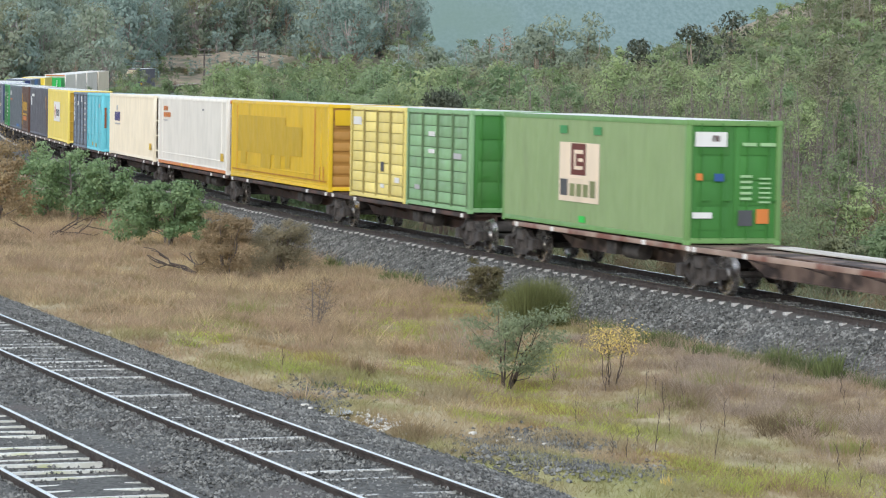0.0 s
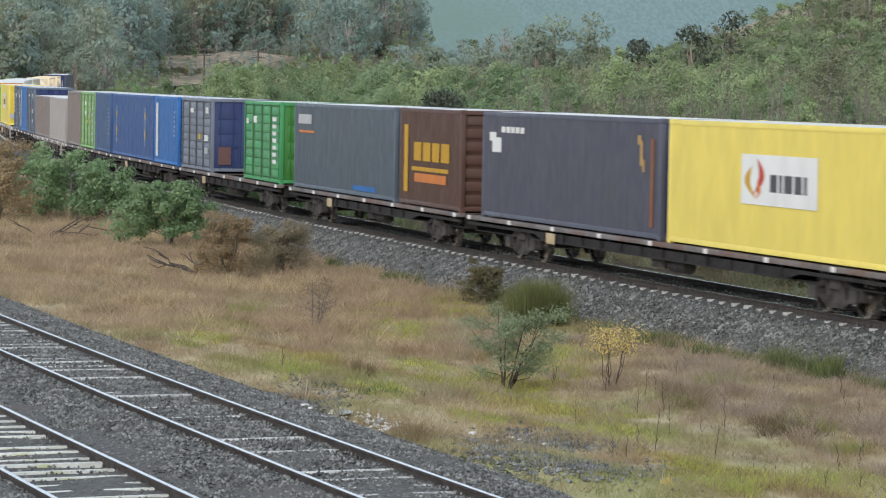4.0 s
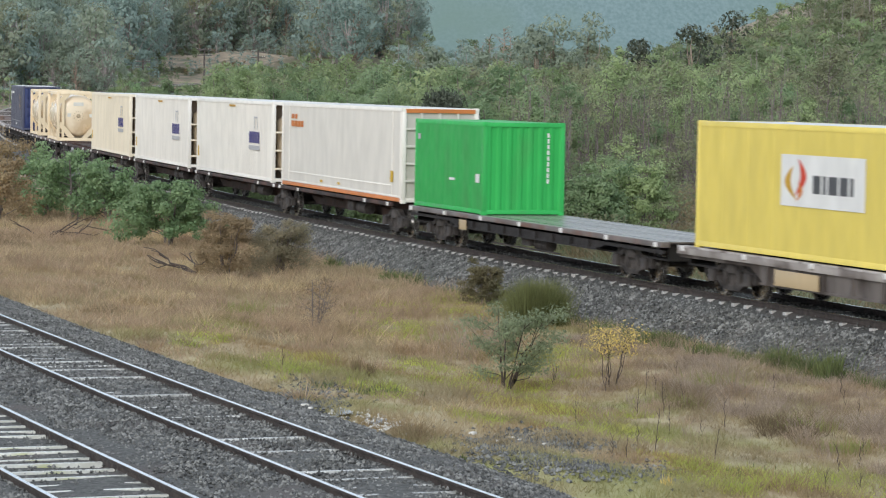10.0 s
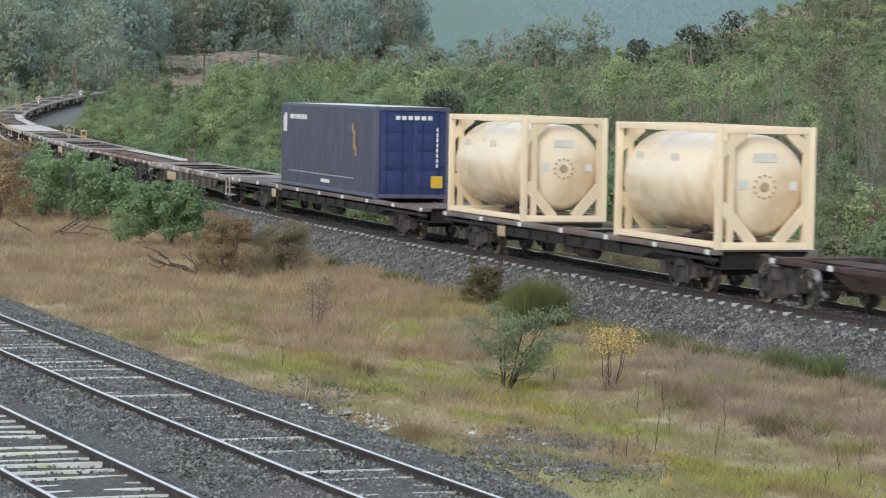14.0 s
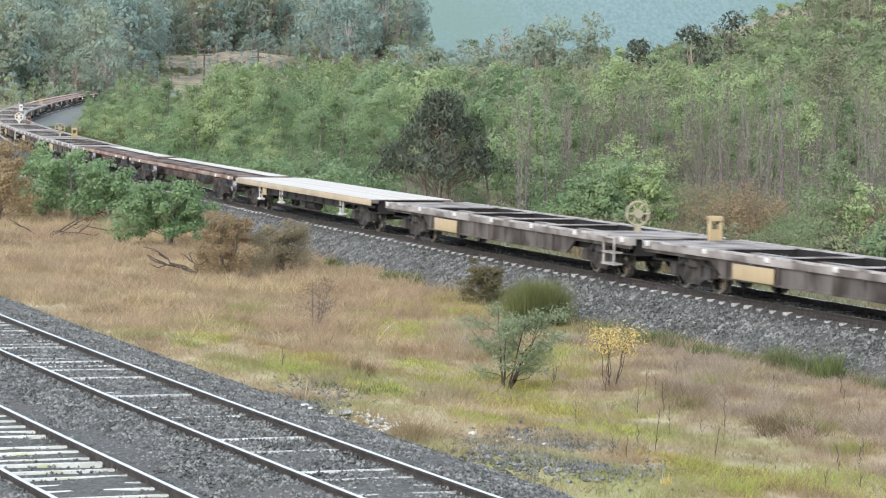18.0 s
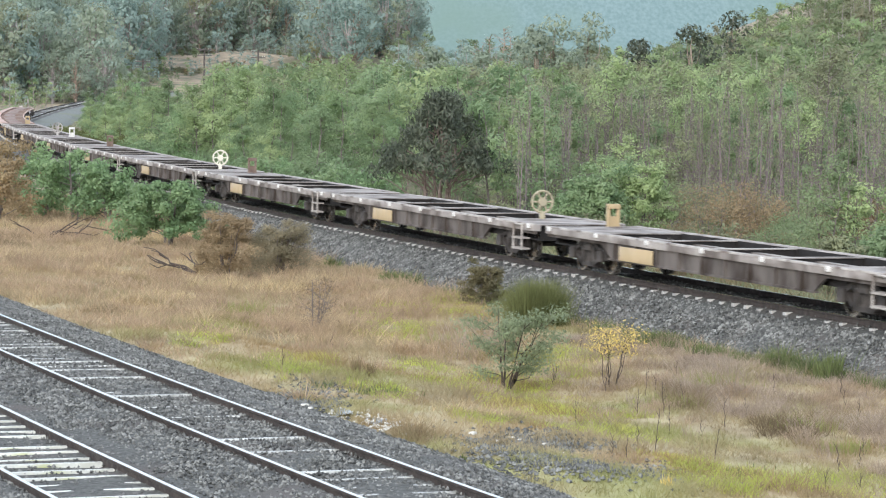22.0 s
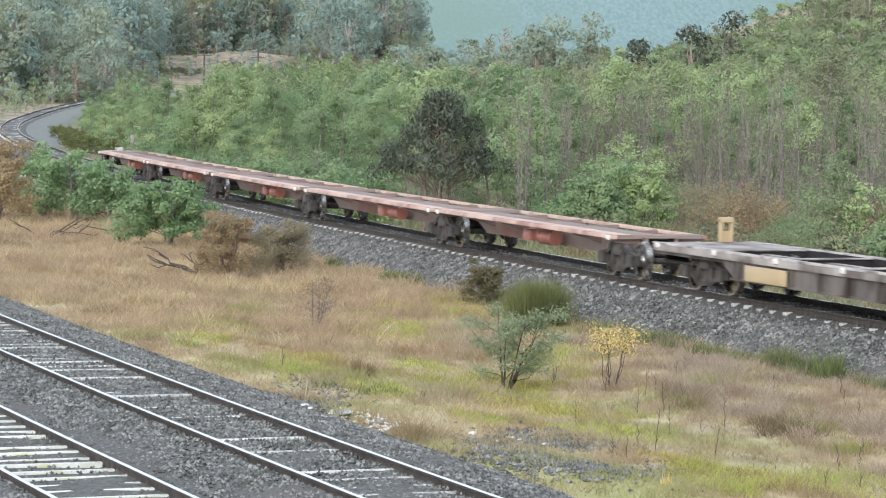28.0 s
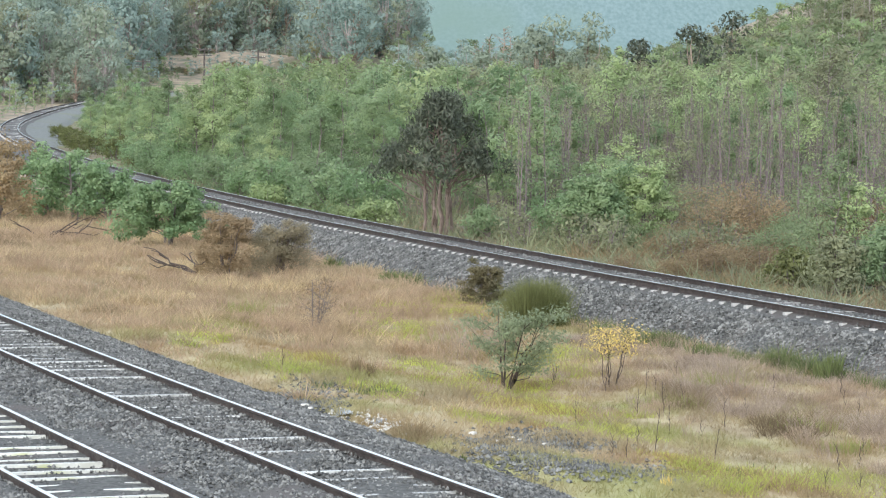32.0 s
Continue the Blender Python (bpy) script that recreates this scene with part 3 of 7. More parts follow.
def bogie(parent, x, tone="bogie"):
    """A three-piece bogie with side frames, springs, bolster and four wheels."""
    if "bogie" not in bogie.store:
        side, spring, box = Shape(), Shape(), Shape()
        for g in (-1, 1):
            for bar in ([(1.2, 0.36), (1.2, 0.6), (0.72, 0.66), (0.72, 0.4)], [(0.72, 0.54), (0.72, 0.66), (0.38, 0.84), (0.38, 0.7)], [(0.42, 0.2), (0.42, 0.84), (0.3, 0.84), (0.3, 0.2)],
                        [(0.74, 0.36), (0.74, 0.47), (0.38, 0.3), (0.38, 0.18)]):
                side.prism([(g * u, v) for u, v in bar], -0.07, 0.07)
        side.box(-0.32, 0.32, -0.07, 0.07, 0.72, 0.84)
        side.box(-0.42, 0.42, -0.07, 0.07, 0.17, 0.28)
        for k in (-0.2, 0.0, 0.2):
            spring.tube([(k, 0, 0.27), (k, 0, 0.35), (k, 0, 0.42), (k, 0, 0.5), (k, 0, 0.62)], [0.085, 0.07, 0.085, 0.07, 0.085], 8)
        box.box(-0.15, 0.15, -0.07, 0.07, 0.32, 0.6, 0.03)
        bolster = Shape().box(-0.22, 0.22, -1.1, 1.1, 0.56, 0.84, 0.04)
        w = Shape()
        a = np.arange(20) * 2 * np.pi / 20
        prof = [(0.10, -0.09), (0.13, -0.09), (0.16, -0.02), (0.38, -0.01), (0.40, -0.065), (0.455, -0.065), (0.46, 0.045), (0.485, 0.05), (0.485, 0.075), (0.4, 0.075), (0.36, 0.02), (0.16, 0.03), (0.1, 0.08)]
        pts = np.array([[(r * math.cos(t), y, r * math.sin(t)) for t in a] for r, y in prof])
        n, m = len(prof), 20
        w.add(pts.reshape(-1, 3), [(i * m + j, i * m + (j + 1) % m, (i + 1) * m + (j + 1) % m, (i + 1) * m + j) for i in range(n - 1) for j in range(m)])
        w.tube([(0, -0.1, 0), (0, 0.09, 0)], 0.1, 10)
        ax = Shape().tube([(0, -0.98, 0), (0, 0.98, 0)], 0.075, 8)
        bogie.store["bogie"] = (bolster.mesh("bogie", STEEL["bogie"]), w.mesh("wheel", STEEL["wheel"]), ax.mesh("axle", STEEL["bogie"]),
                                 side.mesh("side_frame", STEEL["bogie"]), spring.mesh("spring_nest", STEEL["bogie"]), box.mesh("axle_box", STEEL["bogie"]))
    frame_me, wheel_me, axle_me, side_me, spring_me, box_me = bogie.store["bogie"]
    b = part("bogie", frame_me, parent, "", Matrix.Translation((x, 0, 0)))
    for y in (-0.99, 0.99):
        part("side_frame", side_me, b, "", Matrix.Translation((0, y, 0)))
        part("spring_nest", spring_me, b, "", Matrix.Translation((0, y, 0)))
        for k in (-0.9, 0.9):
            part("axle_box", box_me, b, "", Matrix.Translation((k, y * 1.1, 0)))
    for k in (-0.9, 0.9):
        part("axle", axle_me, b, "", Matrix.Translation((k, 0, 0.46)))
        part("wheel", wheel_me, b, "", Matrix.Translation((k, -0.755, 0.46)))
        part("wheel", wheel_me, b, "", Matrix.Translation((k, 0.755, 0.46)) @ Matrix.Rotation(math.pi, 4, "Z"))
    return b


bogie.store = {}
CACHE = {}


def lock_mesh():
    return Shape().box(-0.09, 0.09, -0.03, 0.03, -0.06, 0.05, 0.015).mesh("lock_pedestal", STEEL["white"])


def kept(key, make):
    if key not in CACHE:
        CACHE[key] = make()
    return CACHE[key]


def end_gear(w, x, sgn, tone):
    """Coupler, steps and hand rails at one end of a wagon."""
    def gear():
        sh = Shape().box(-0.1, 0.42, -0.12, 0.12, 0.68, 0.92, 0.03)
        sh.box(0.34, 0.52, -0.2, 0.2, 0.66, 0.94, 0.04)
        return sh.mesh("coupler", STEEL["bogie"])

    def steps():
        sh = Shape()
        for z in (0.34, 0.62):
            sh.box(-0.7, 0.0, -0.05, 0.22, z, z + 0.045)
        for k in (-0.7, -0.02):
            sh.tube([(k, 0.0, 0.32), (k, 0.0, 1.02)], 0.028, 6)
        sh.tube([(-0.7, 0.0, 1.0), (-0.02, 0.0, 1.0)], 0.026, 6)
        return sh.mesh("end_step", STEEL["rim"])
    part("coupler", kept("coupler", gear), w, "", Matrix.Translation((x, 0, 0)) @ Matrix.Rotation(0 if sgn > 0 else math.pi, 4, "Z"))
    if tone and sgn > 0:
        for y in (-1.34, 1.34):
            part("end_step", kept("steps", steps), w, "worn pale step and hand rail", Matrix.Translation((x - 0.7 if y < 0 else x - 1.4, y, 0)) @ Matrix.Rotation(0 if y < 0 else math.pi, 4, "Z"))


def flat_wagon(length, pivots, style):
    """A container flat wagon: deck with open wells, deep or shallow sills, bogies, plates."""
    w = empty("container_flat_wagon")
    L2 = length / 2 - 0.35
    p0, p1 = pivots
    deep = style in ("grey", "timber_side")
    tone = {"grey": "sill_grey", "black": "black", "timber": "black", "plank": "black"}.get(style, "sill_grey")

    def deck():
        sh = Shape()
        for y in (-1.3, 1.06):
            sh.box(-L2, L2, y, y + 0.24, 0.86 if deep else 0.93, 1.045, 0.015)
        n = max(3, int(length // 3.2))
        edges = np.linspace(-L2, L2, n + 1)
        for i, x in enumerate(edges):
            wd = 0.5 if i in (0, n) else 0.16
            sh.box(max(-L2, x - wd), min(L2, x + wd), -1.06, 1.06, 1.012, 1.035)
        for i in (0, n - 1):
            sh.box(edges[i], edges[i + 1], -1.06, 1.06, 1.008, 1.03)
        sh.box(-L2, L2, -0.1, 0.1, 0.84, 0.95)
        return sh.mesh("deck", STEEL["deck_grey" if deep else "deck_dark"])

    def rim():
        return Shape().box(-L2, L2, -0.025, 0.025, 0, 0.045, 0.01).mesh("rim", STEEL["rim"])

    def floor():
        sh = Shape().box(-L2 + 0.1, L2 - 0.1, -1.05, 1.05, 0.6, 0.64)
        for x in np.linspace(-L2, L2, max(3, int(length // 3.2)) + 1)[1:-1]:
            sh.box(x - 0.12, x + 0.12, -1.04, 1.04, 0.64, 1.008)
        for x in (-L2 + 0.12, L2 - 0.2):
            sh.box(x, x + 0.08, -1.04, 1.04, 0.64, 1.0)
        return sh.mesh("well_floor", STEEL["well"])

    def sill(y0):
        sh = Shape()
        lo = 0.46 if deep else 0.66
        out = [(-L2, 0.86), (-L2, 0.78), (p0 + 1.3, 0.78), (p0 + 1.9, lo), (p1 - 1.9, lo), (p1 - 1.3, 0.78), (L2, 0.78), (L2, 0.86)]
        sh.prism(out, y0, y0 + 0.06)
        sh.box(p0 + 1.8, p1 - 1.8, y0 - 0.04, y0 + 0.1, lo - 0.03, lo + 0.02)
        k = p0 + 2.2
        while k < p1 - 2.0:
            sh.box(k, k + 0.05, y0 - 0.07, y0 + 0.0, lo, 0.86)
            k += 1.25
        return sh.mesh("side_sill", STEEL[tone])

    key = (style, length, pivots)
    part("deck", kept(("deck",) + key, deck), w, "worn pale steel deck frame")
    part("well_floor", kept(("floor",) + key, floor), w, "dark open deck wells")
    # added sheets: well shade painted dark over the rails' inner faces
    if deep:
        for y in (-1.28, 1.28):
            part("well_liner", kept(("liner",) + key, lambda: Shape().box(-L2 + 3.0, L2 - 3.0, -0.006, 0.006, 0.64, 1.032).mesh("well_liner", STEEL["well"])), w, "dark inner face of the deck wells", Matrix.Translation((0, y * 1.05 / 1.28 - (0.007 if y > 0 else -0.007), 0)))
            part("rim", kept(("rim",) + key, rim), w, "pale worn deck rim", Matrix.Translation((0, y, 1.01)))
    if style in ("timber", "plank"):
        board = kept(("board", style), lambda: Shape().box(-0.143, 0.143, -1.28, 1.28, 0, 0.016, 0.005).mesh("deck_board", STEEL["wood_deck" if style == "timber" else "grey_board"]))
        for i in range(int(2 * L2 / 0.3)):
            part("deck_board", board, w, "", Matrix.Translation((-L2 + 0.15 + i * 0.3, 0, 1.046)))
    if style == "timber":
        beam = kept(("beam", length), lambda: Shape().box(-L2, L2, -0.02, 0.02, 0.86, 1.04, 0.01).mesh("side_beam", STEEL["tan"]))
        for y in (-1.325, 1.325):
            part("side_beam", beam, w, "tan painted side beam", Matrix.Translation((0, y, 0)))
        foot = kept("foot_step", lambda: Shape().box(-0.2, 0.2, -0.1, 0.1, 0.4, 0.46, 0.01).box(-0.2, -0.15, -0.04, 0.0, 0.44, 0.9).box(0.15, 0.2, -0.04, 0.0, 0.44, 0.9).mesh("foot_step", STEEL["white"]))
        for x in (p0 + 1.9, p0 + 5.0, p1 - 1.9):
            part("foot_step", foot, w, "white foot step", Matrix.Translation((x, -1.24, 0)))
    part("side_sill", kept(("sill", -1) + key, lambda: sill(-1.24)), w)
    part("side_sill", kept(("sill", 1) + key, lambda: sill(1.18)), w)
    part("centre_sill", kept(("spine",) + key, lambda: Shape().box(-L2, L2, -0.22, 0.22, 0.58, 0.84, 0.02).mesh("centre_sill", STEEL["black"])), w)
    bogie(w, p0)
    bogie(w, p1)
    lock = kept("lock", lock_mesh)
    for x in np.linspace(-L2 + 0.3, L2 - 0.3, 7 if length < 22 else 9):
        for y in (-1.31, 1.31):
            part("lock_pedestal", lock, w, "white container lock", Matrix.Translation((x, y, 0.99)))
    if deep:
        plate = kept("plate", lambda: Shape().box(-1.0, 1.0, -0.012, 0.012, -0.17, 0.17, 0.01).mesh("data_plate", STEEL["cream"]))
        for x, y in ((p0 + 3.6, -1.32), (p1 - 3.6, 1.32)):
            part("data_plate", plate, w, "cream painted data panel", Matrix.Translation((x, y, 0.64)))
    for x, g in ((L2, 1), (-L2, -1)):
        end_gear(w, x, g, deep)
    if style in ("black", "timber", "plank"):
        def box():
            sh = Shape().box(-0.35, 0.35, -1.12, -0.75, 0.42, 0.74, 0.04)
            sh.tube([(0.6, -0.95, 0.5), (1.5, -0.95, 0.5)], 0.17, 10)
            sh.box(-2.6, 2.6, -1.15, -1.1, 0.33, 0.37)
            return sh.mesh("brake_gear", STEEL["bogie"])
        part("brake_gear", kept("brake_gear", box), w)
        part("data_plate", kept("plate2", lambda: Shape().box(-0.3, 0.3, -0.01, 0.01, -0.14, 0.14, 0.01).mesh("data_plate", STEEL["cream"])), w, "cream painted data panel",
             Matrix.Translation((p0 + 2.6, -1.29, 0.73)))
    return w


def skeletal_wagon(length, pivots, tone, shared=(False, False), outrig=True):
    """A skeletal platform: deep spine, outriggers, thin side rails, bogies."""
    w = empty("skeletal_wagon")
    L2 = length / 2
    p0, p1 = pivots

    def spine():
        sh = Shape()
        out = [(-L2 + 0.15, 1.0), (-L2 + 0.15, 0.82), (p0 + 1.2, 0.82), (p0 + 2.1, 0.5), (p1 - 2.1, 0.5), (p1 - 1.2, 0.82), (L2 - 0.15, 0.82), (L2 - 0.15, 1.0)]
        sh.prism(out, -0.42, -0.36)
        sh.prism(out, 0.36, 0.42)
        sh.box(-L2 + 0.15, L2 - 0.15, -0.45, 0.45, 0.975, 1.0)
        sh.box(p0 + 2.1, p1 - 2.1, -0.45, 0.45, 0.48, 0.51)
        return sh.mesh("spine", STEEL[tone])

    def rails():
        sh = Shape()
        for y in (-1.24, 1.14):
            sh.box(-L2 + 0.25, L2 - 0.25, y, y + 0.1, 0.955 if tone == "red" else 0.93, 1.045, 0.01)
        return sh.mesh("side_rail", STEEL["pink_deck" if tone == "red" else "worn_rail" if tone == "brown" else tone])

    def arm():
        return Shape().prism([(0.42, 0.7), (1.2, 0.92), (1.2, 1.03), (0.42, 1.0)], -0.07, 0.07, "x").mesh("outrigger", STEEL[tone])

    def bolster():
        return Shape().box(-0.28, 0.28, -1.22, 1.22, 0.95, 1.05, 0.01).mesh("end_bolster", STEEL[tone])

    def walkway():
        sh = Shape()
        if tone == "red":
            sh.box(-L2 + 0.3, L2 - 0.3, -1.2, -0.75, 1.046, 1.062)
        else:
            sh.box(-L2 + 0.9, L2 - 0.9, 0.45, 1.12, 1.035, 1.06)
        return sh.mesh("walkway", STEEL["pink_deck" if tone == "red" else "wood_deck"])
    key = (length, pivots, tone)
    part("spine", kept(("sp",) + key, spine), w)
    part("side_rail", kept(("sr",) + key, rails), w)
    for x in np.linspace(-L2 + 0.5, L2 - 0.5, max(5, int(length / 2.4))):
        for turn in (0.0, math.pi):
            part("outrigger", kept(("arm", tone), arm), w, "", Matrix.Translation((x, 0, 0)) @ Matrix.Rotation(turn, 4, "Z"))
    for x in (-L2 + 0.6, L2 - 0.6):
        part("end_bolster", kept(("bolster", tone), bolster), w, "", Matrix.Translation((x, 0, 0)))
    if tone != "umber":
        part("walkway", kept(("wk",) + key, walkway), w, "pale worn walkway")
    for x, s in ((p0, shared[0]), (p1, shared[1])):
        if not s:
            bogie(w, x)

    def tank():
        sh = Shape().tube([(-0.5, -0.8, 0.68), (0.5, -0.8, 0.68)], 0.19, 12)
        sh.box(-1.5, -0.9, -1.0, -0.6, 0.55, 0.86, 0.03)
        return sh.mesh("air_tank", STEEL["bright_red" if tone == "red" else "bogie"])
    part("air_tank", kept(("air_tank", tone == "red"), tank), w, "faded red air tank" if tone == "red" else "", Matrix.Translation((p1 - (5.4 if tone == "red" else 4.2), 0, 0)))
    lock = kept("lock", lock_mesh)
    for x in (-L2 + 0.6, L2 - 0.6) if tone == "red" else (-L2 + 0.6, -L2 + 3.2, L2 - 3.2, L2 - 0.6):
        part("lock_pedestal", lock, w, "white container lock", Matrix.Translation((x, -1.25, 0.99)))
    return w


# ---------- containers ----------
PAINT = {}
FADE = {}


def tone_of(name, *rgb, **k):
    if name not in PAINT:
        FADE[name] = lin(*rgb)[:3]
        PAINT[name] = paint(name, *rgb, **k)
    return PAINT[name]


def ribbed_sheet(u0, u1, z0, z1, out, period, depth, along="x", sign=-1):
    """A folded steel sheet: trapezoid folds that run up, on a side (x) or an end (y)."""
    n = max(2, int(round((u1 - u0) / period)))
    p = (u1 - u0) / n
    us, ds = [], []
    for i in range(n):
        for f, d in ((0.0, 0), (0.3, 0), (0.42, 1), (0.88, 1)):
            us.append(u0 + (i + f) * p)
            ds.append(d * depth)
    us.append(u1)
    ds.append(0)
    v = []
    for u, d in zip(us, ds):
        for z in (z0, z1):
            v.append((u, sign * (out - d), z) if along == "x" else (sign * (out - d), u, z))
    q = [(2 * i, 2 * i + 2, 2 * i + 3, 2 * i + 1) for i in range(len(us) - 1)]
    return v, q


def container(L, h, side, end=None, frame_tone=None, skin="smooth", end_skin="doors", label="", roof=None, marks=(), sill=None):
    """A freight container: frame posts and rails, side walls, ends, roof, floor, castings, doors, markings."""
    c = empty("freight_container")
    end = end or side
    frame_tone = frame_tone or side
    W2, L2 = 1.219, L / 2
    key = (L, h, side, end, frame_tone, skin)
    fm, sm, em = PAINT[frame_tone], PAINT[side], PAINT[end]

    cast = kept(("cast", frame_tone), lambda: Shape().box(-0.089, 0.089, -0.081, 0.081, 0, 0.118, 0.02).mesh("corner_casting", fm))
    for x in (-L2 + 0.089, L2 - 0.089):
        for y in (-W2 + 0.081, W2 - 0.081):
            for z in (0.0, h - 0.118):
                part("corner_casting", cast, c, "", Matrix.Translation((x, y, z)))
    post = kept(("post", h, frame_tone), lambda: Shape().box(-0.075, 0.075, -0.07, 0.07, 0.1, h - 0.1, 0.015).mesh("corner_post", fm))
    for x in (-L2 + 0.08, L2 - 0.08):
        for y in (-W2 + 0.075, W2 - 0.075):
            part("corner_post", post, c, "", Matrix.Translation((x, y, 0)))
    rail = kept(("rail", L, frame_tone), lambda: Shape().box(-L2 + 0.15, L2 - 0.15, -0.035, 0.035, -0.06, 0.06, 0.01).mesh("long_rail", fm))
    cross = kept(("cross", frame_tone), lambda: Shape().box(-0.05, 0.05, -W2 + 0.12, W2 - 0.12, -0.06, 0.06, 0.01).mesh("cross_rail", fm))
    for y in (-W2 + 0.04, W2 - 0.04):
        low_rail = rail if not sill else kept(("rail", L, sill), lambda: Shape().box(-L2 + 0.15, L2 - 0.15, -0.035, 0.035, -0.06, 0.06, 0.01).mesh("long_rail", PAINT[sill]))
        part("bottom_rail", low_rail, c, "", Matrix.Translation((0, y, 0.1)))
        part("top_rail", rail, c, "", Matrix.Translation((0, y, h - 0.07)))
    for x in (-L2 + 0.06, L2 - 0.06):
        part("end_sill", cross, c, "", Matrix.Translation((x, 0, 0.1)))
        part("end_header", cross, c, "", Matrix.Translation((x, 0, h - 0.07)))
    part("floor", kept(("flr", L), lambda: Shape().box(-L2 + 0.1, L2 - 0.1, -W2 + 0.08, W2 - 0.08, 0.1, 0.16).mesh("floor", STEEL["black"])), c)
    roof_tone = PAINT[roof or side]
    part("roof", kept(("roof", L, h, roof or side), lambda: Shape().box(-L2 + 0.1, L2 - 0.1, -W2 + 0.06, W2 - 0.06, h - 0.05, h - 0.012, 0.01).mesh("roof", roof_tone)), c, "wet pale roof" if roof else "")
    z0, z1 = 0.15, h - 0.12

    def wall(sign):
        sh = Shape()
        a, b = -L2 + 0.15, L2 - 0.15
        if skin in ("ribbed", "fine"):
            v, q = ribbed_sheet(a, b, z0, z1, W2 - 0.012, 0.3 if skin == "ribbed" else 0.33, 0.06 if skin == "ribbed" else 0.026, "x", sign)
            sh.add(v, q)
            sh.box(a, b, *(sorted((sign * (W2 - 0.12), sign * (W2 - 0.085)))), z0, z1)
        elif skin == "smooth":
            sh.box(a, b, *(sorted((sign * (W2 - 0.06), sign * (W2 - 0.014)))), z0, z1)
        elif skin == "band":
            sh.box(a, b, *(sorted((sign * (W2 - 0.06), sign * (W2 - 0.016)))), z0, z1)
        return sh.mesh("side_wall", sm)

    def leaf(sign, n, i, louvre):
        sh = Shape()
        span = (L - 0.32) / n
        a = -L2 + 0.16 + i * span
        y = lambda d: sorted((sign * (W2 - 0.075), sign * (W2 - d)))
        sh.box(a + 0.01, a + span - 0.01, *y(0.05), z0, z1)
        rows = 15 if louvre else 0
        dz = (z1 - z0 - 0.75) / 15
        for r in range(rows):
            zz = z0 + (0.68 if louvre else 0.06) + r * dz
            if louvre:
                v = [(a + 0.1, sign * (W2 - 0.05), zz + dz * 0.9), (a + span - 0.1, sign * (W2 - 0.05), zz + dz * 0.9), (a + span - 0.1, sign * (W2 - 0.008), zz), (a + 0.1, sign * (W2 - 0.008), zz)]
                sh.add(v, [(0, 1, 2, 3)])
                sh.box(a + 0.1, a + span - 0.1, *sorted((sign * (W2 - 0.05), sign * (W2 - 0.01))), zz - 0.008, zz)
        if louvre:
            sh.prism([(a + 0.25, z0 + 0.05), (a + span - 0.25, z0 + 0.05), (a + span - 0.32, z0 + 0.5), (a + 0.32, z0 + 0.5)], *sorted((sign * (W2 - 0.05), sign * (W2 - 0.015))))
        for k in (a + 0.05, a + span - 0.05):
            sh.tube([(k, sign * (W2 - 0.0), z0 - 0.02), (k, sign * (W2 - 0.0), z1 + 0.02)], 0.016, 6)
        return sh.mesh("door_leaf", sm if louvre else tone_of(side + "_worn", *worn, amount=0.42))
    if skin in ("panel", "louvre"):
        n = 4
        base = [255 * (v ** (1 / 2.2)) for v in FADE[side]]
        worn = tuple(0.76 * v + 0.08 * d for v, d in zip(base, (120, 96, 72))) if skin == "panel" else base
        for i in range(n):
            part("door_leaf", kept(("leaf", L, h, side, skin, i), lambda i=i: leaf(-1, n, i, skin == "louvre")), c)
        if skin == "panel":
            span, dz = (L - 0.32) / n, (z1 - z0 - 0.1) / 8
            plate = kept(("pressed", L, h, side), lambda: Shape().box(0.12, span - 0.12, 0.0, 0.034, 0.012, dz - 0.012, 0.006).mesh("panel", tone_of(side + "_pressed", *base, amount=0.46, each=0.14)))
            for i in range(n * 8):
                part("panel", plate, c, "", Matrix.Translation((-L2 + 0.16 + (i % n) * span, -W2 + 0.018, z0 + 0.05 + (i // n) * dz)))
        part("side_wall", kept(("wallb", L, h, side), lambda: Shape().box(-L2 + 0.15, L2 - 0.15, W2 - 0.05, W2 - 0.014, z0, z1).mesh("side_wall", sm)), c)
    else:
        part("side_wall", kept(("wall", -1) + key, lambda: wall(-1)), c)
        part("side_wall", kept(("wall", 1) + key, lambda: wall(1)), c)
    if skin == "band":
        long_b = kept(("batten", L, side), lambda: Shape().box(-L2 + 0.15, L2 - 0.15, -0.008, 0.008, 0, 0.05, 0.004).mesh("batten", sm))
        mid_b = kept(("batten2", L, side), lambda: Shape().box(-L2 + 1.05, L2 - 1.05, -0.008, 0.008, 0, 0.035, 0.004).mesh("batten", sm))
        up_b = kept(("batten3", h, side), lambda: Shape().box(-0.02, 0.02, -0.008, 0.008, z0, z1, 0.004).mesh("batten", sm))
        part("batten", long_b, c, "", Matrix.Translation((0, -W2 + 0.009, z0 + 0.02)))
        part("batten", mid_b, c, "", Matrix.Translation((0, -W2 + 0.009, z0 + 0.34)))
        for x in (-L2 + 1.07, L2 - 1.07, -L2 + 0.19, L2 - 0.21):
            part("batten", up_b, c, "", Matrix.Translation((x, -W2 + 0.009, 0)))
    if skin == "smooth":
        seam = kept(("seam", h, side), lambda: Shape().box(-0.006, 0.006, -0.0035, 0.0035, z0, z1, 0.002).mesh("panel_seam", sm))
        for x in np.arange(-L2 + 1.35, L2 - 0.6, 1.22):
            part("panel_seam", seam, c, "", Matrix.Translation((x, -W2 + 0.0125, 0)))

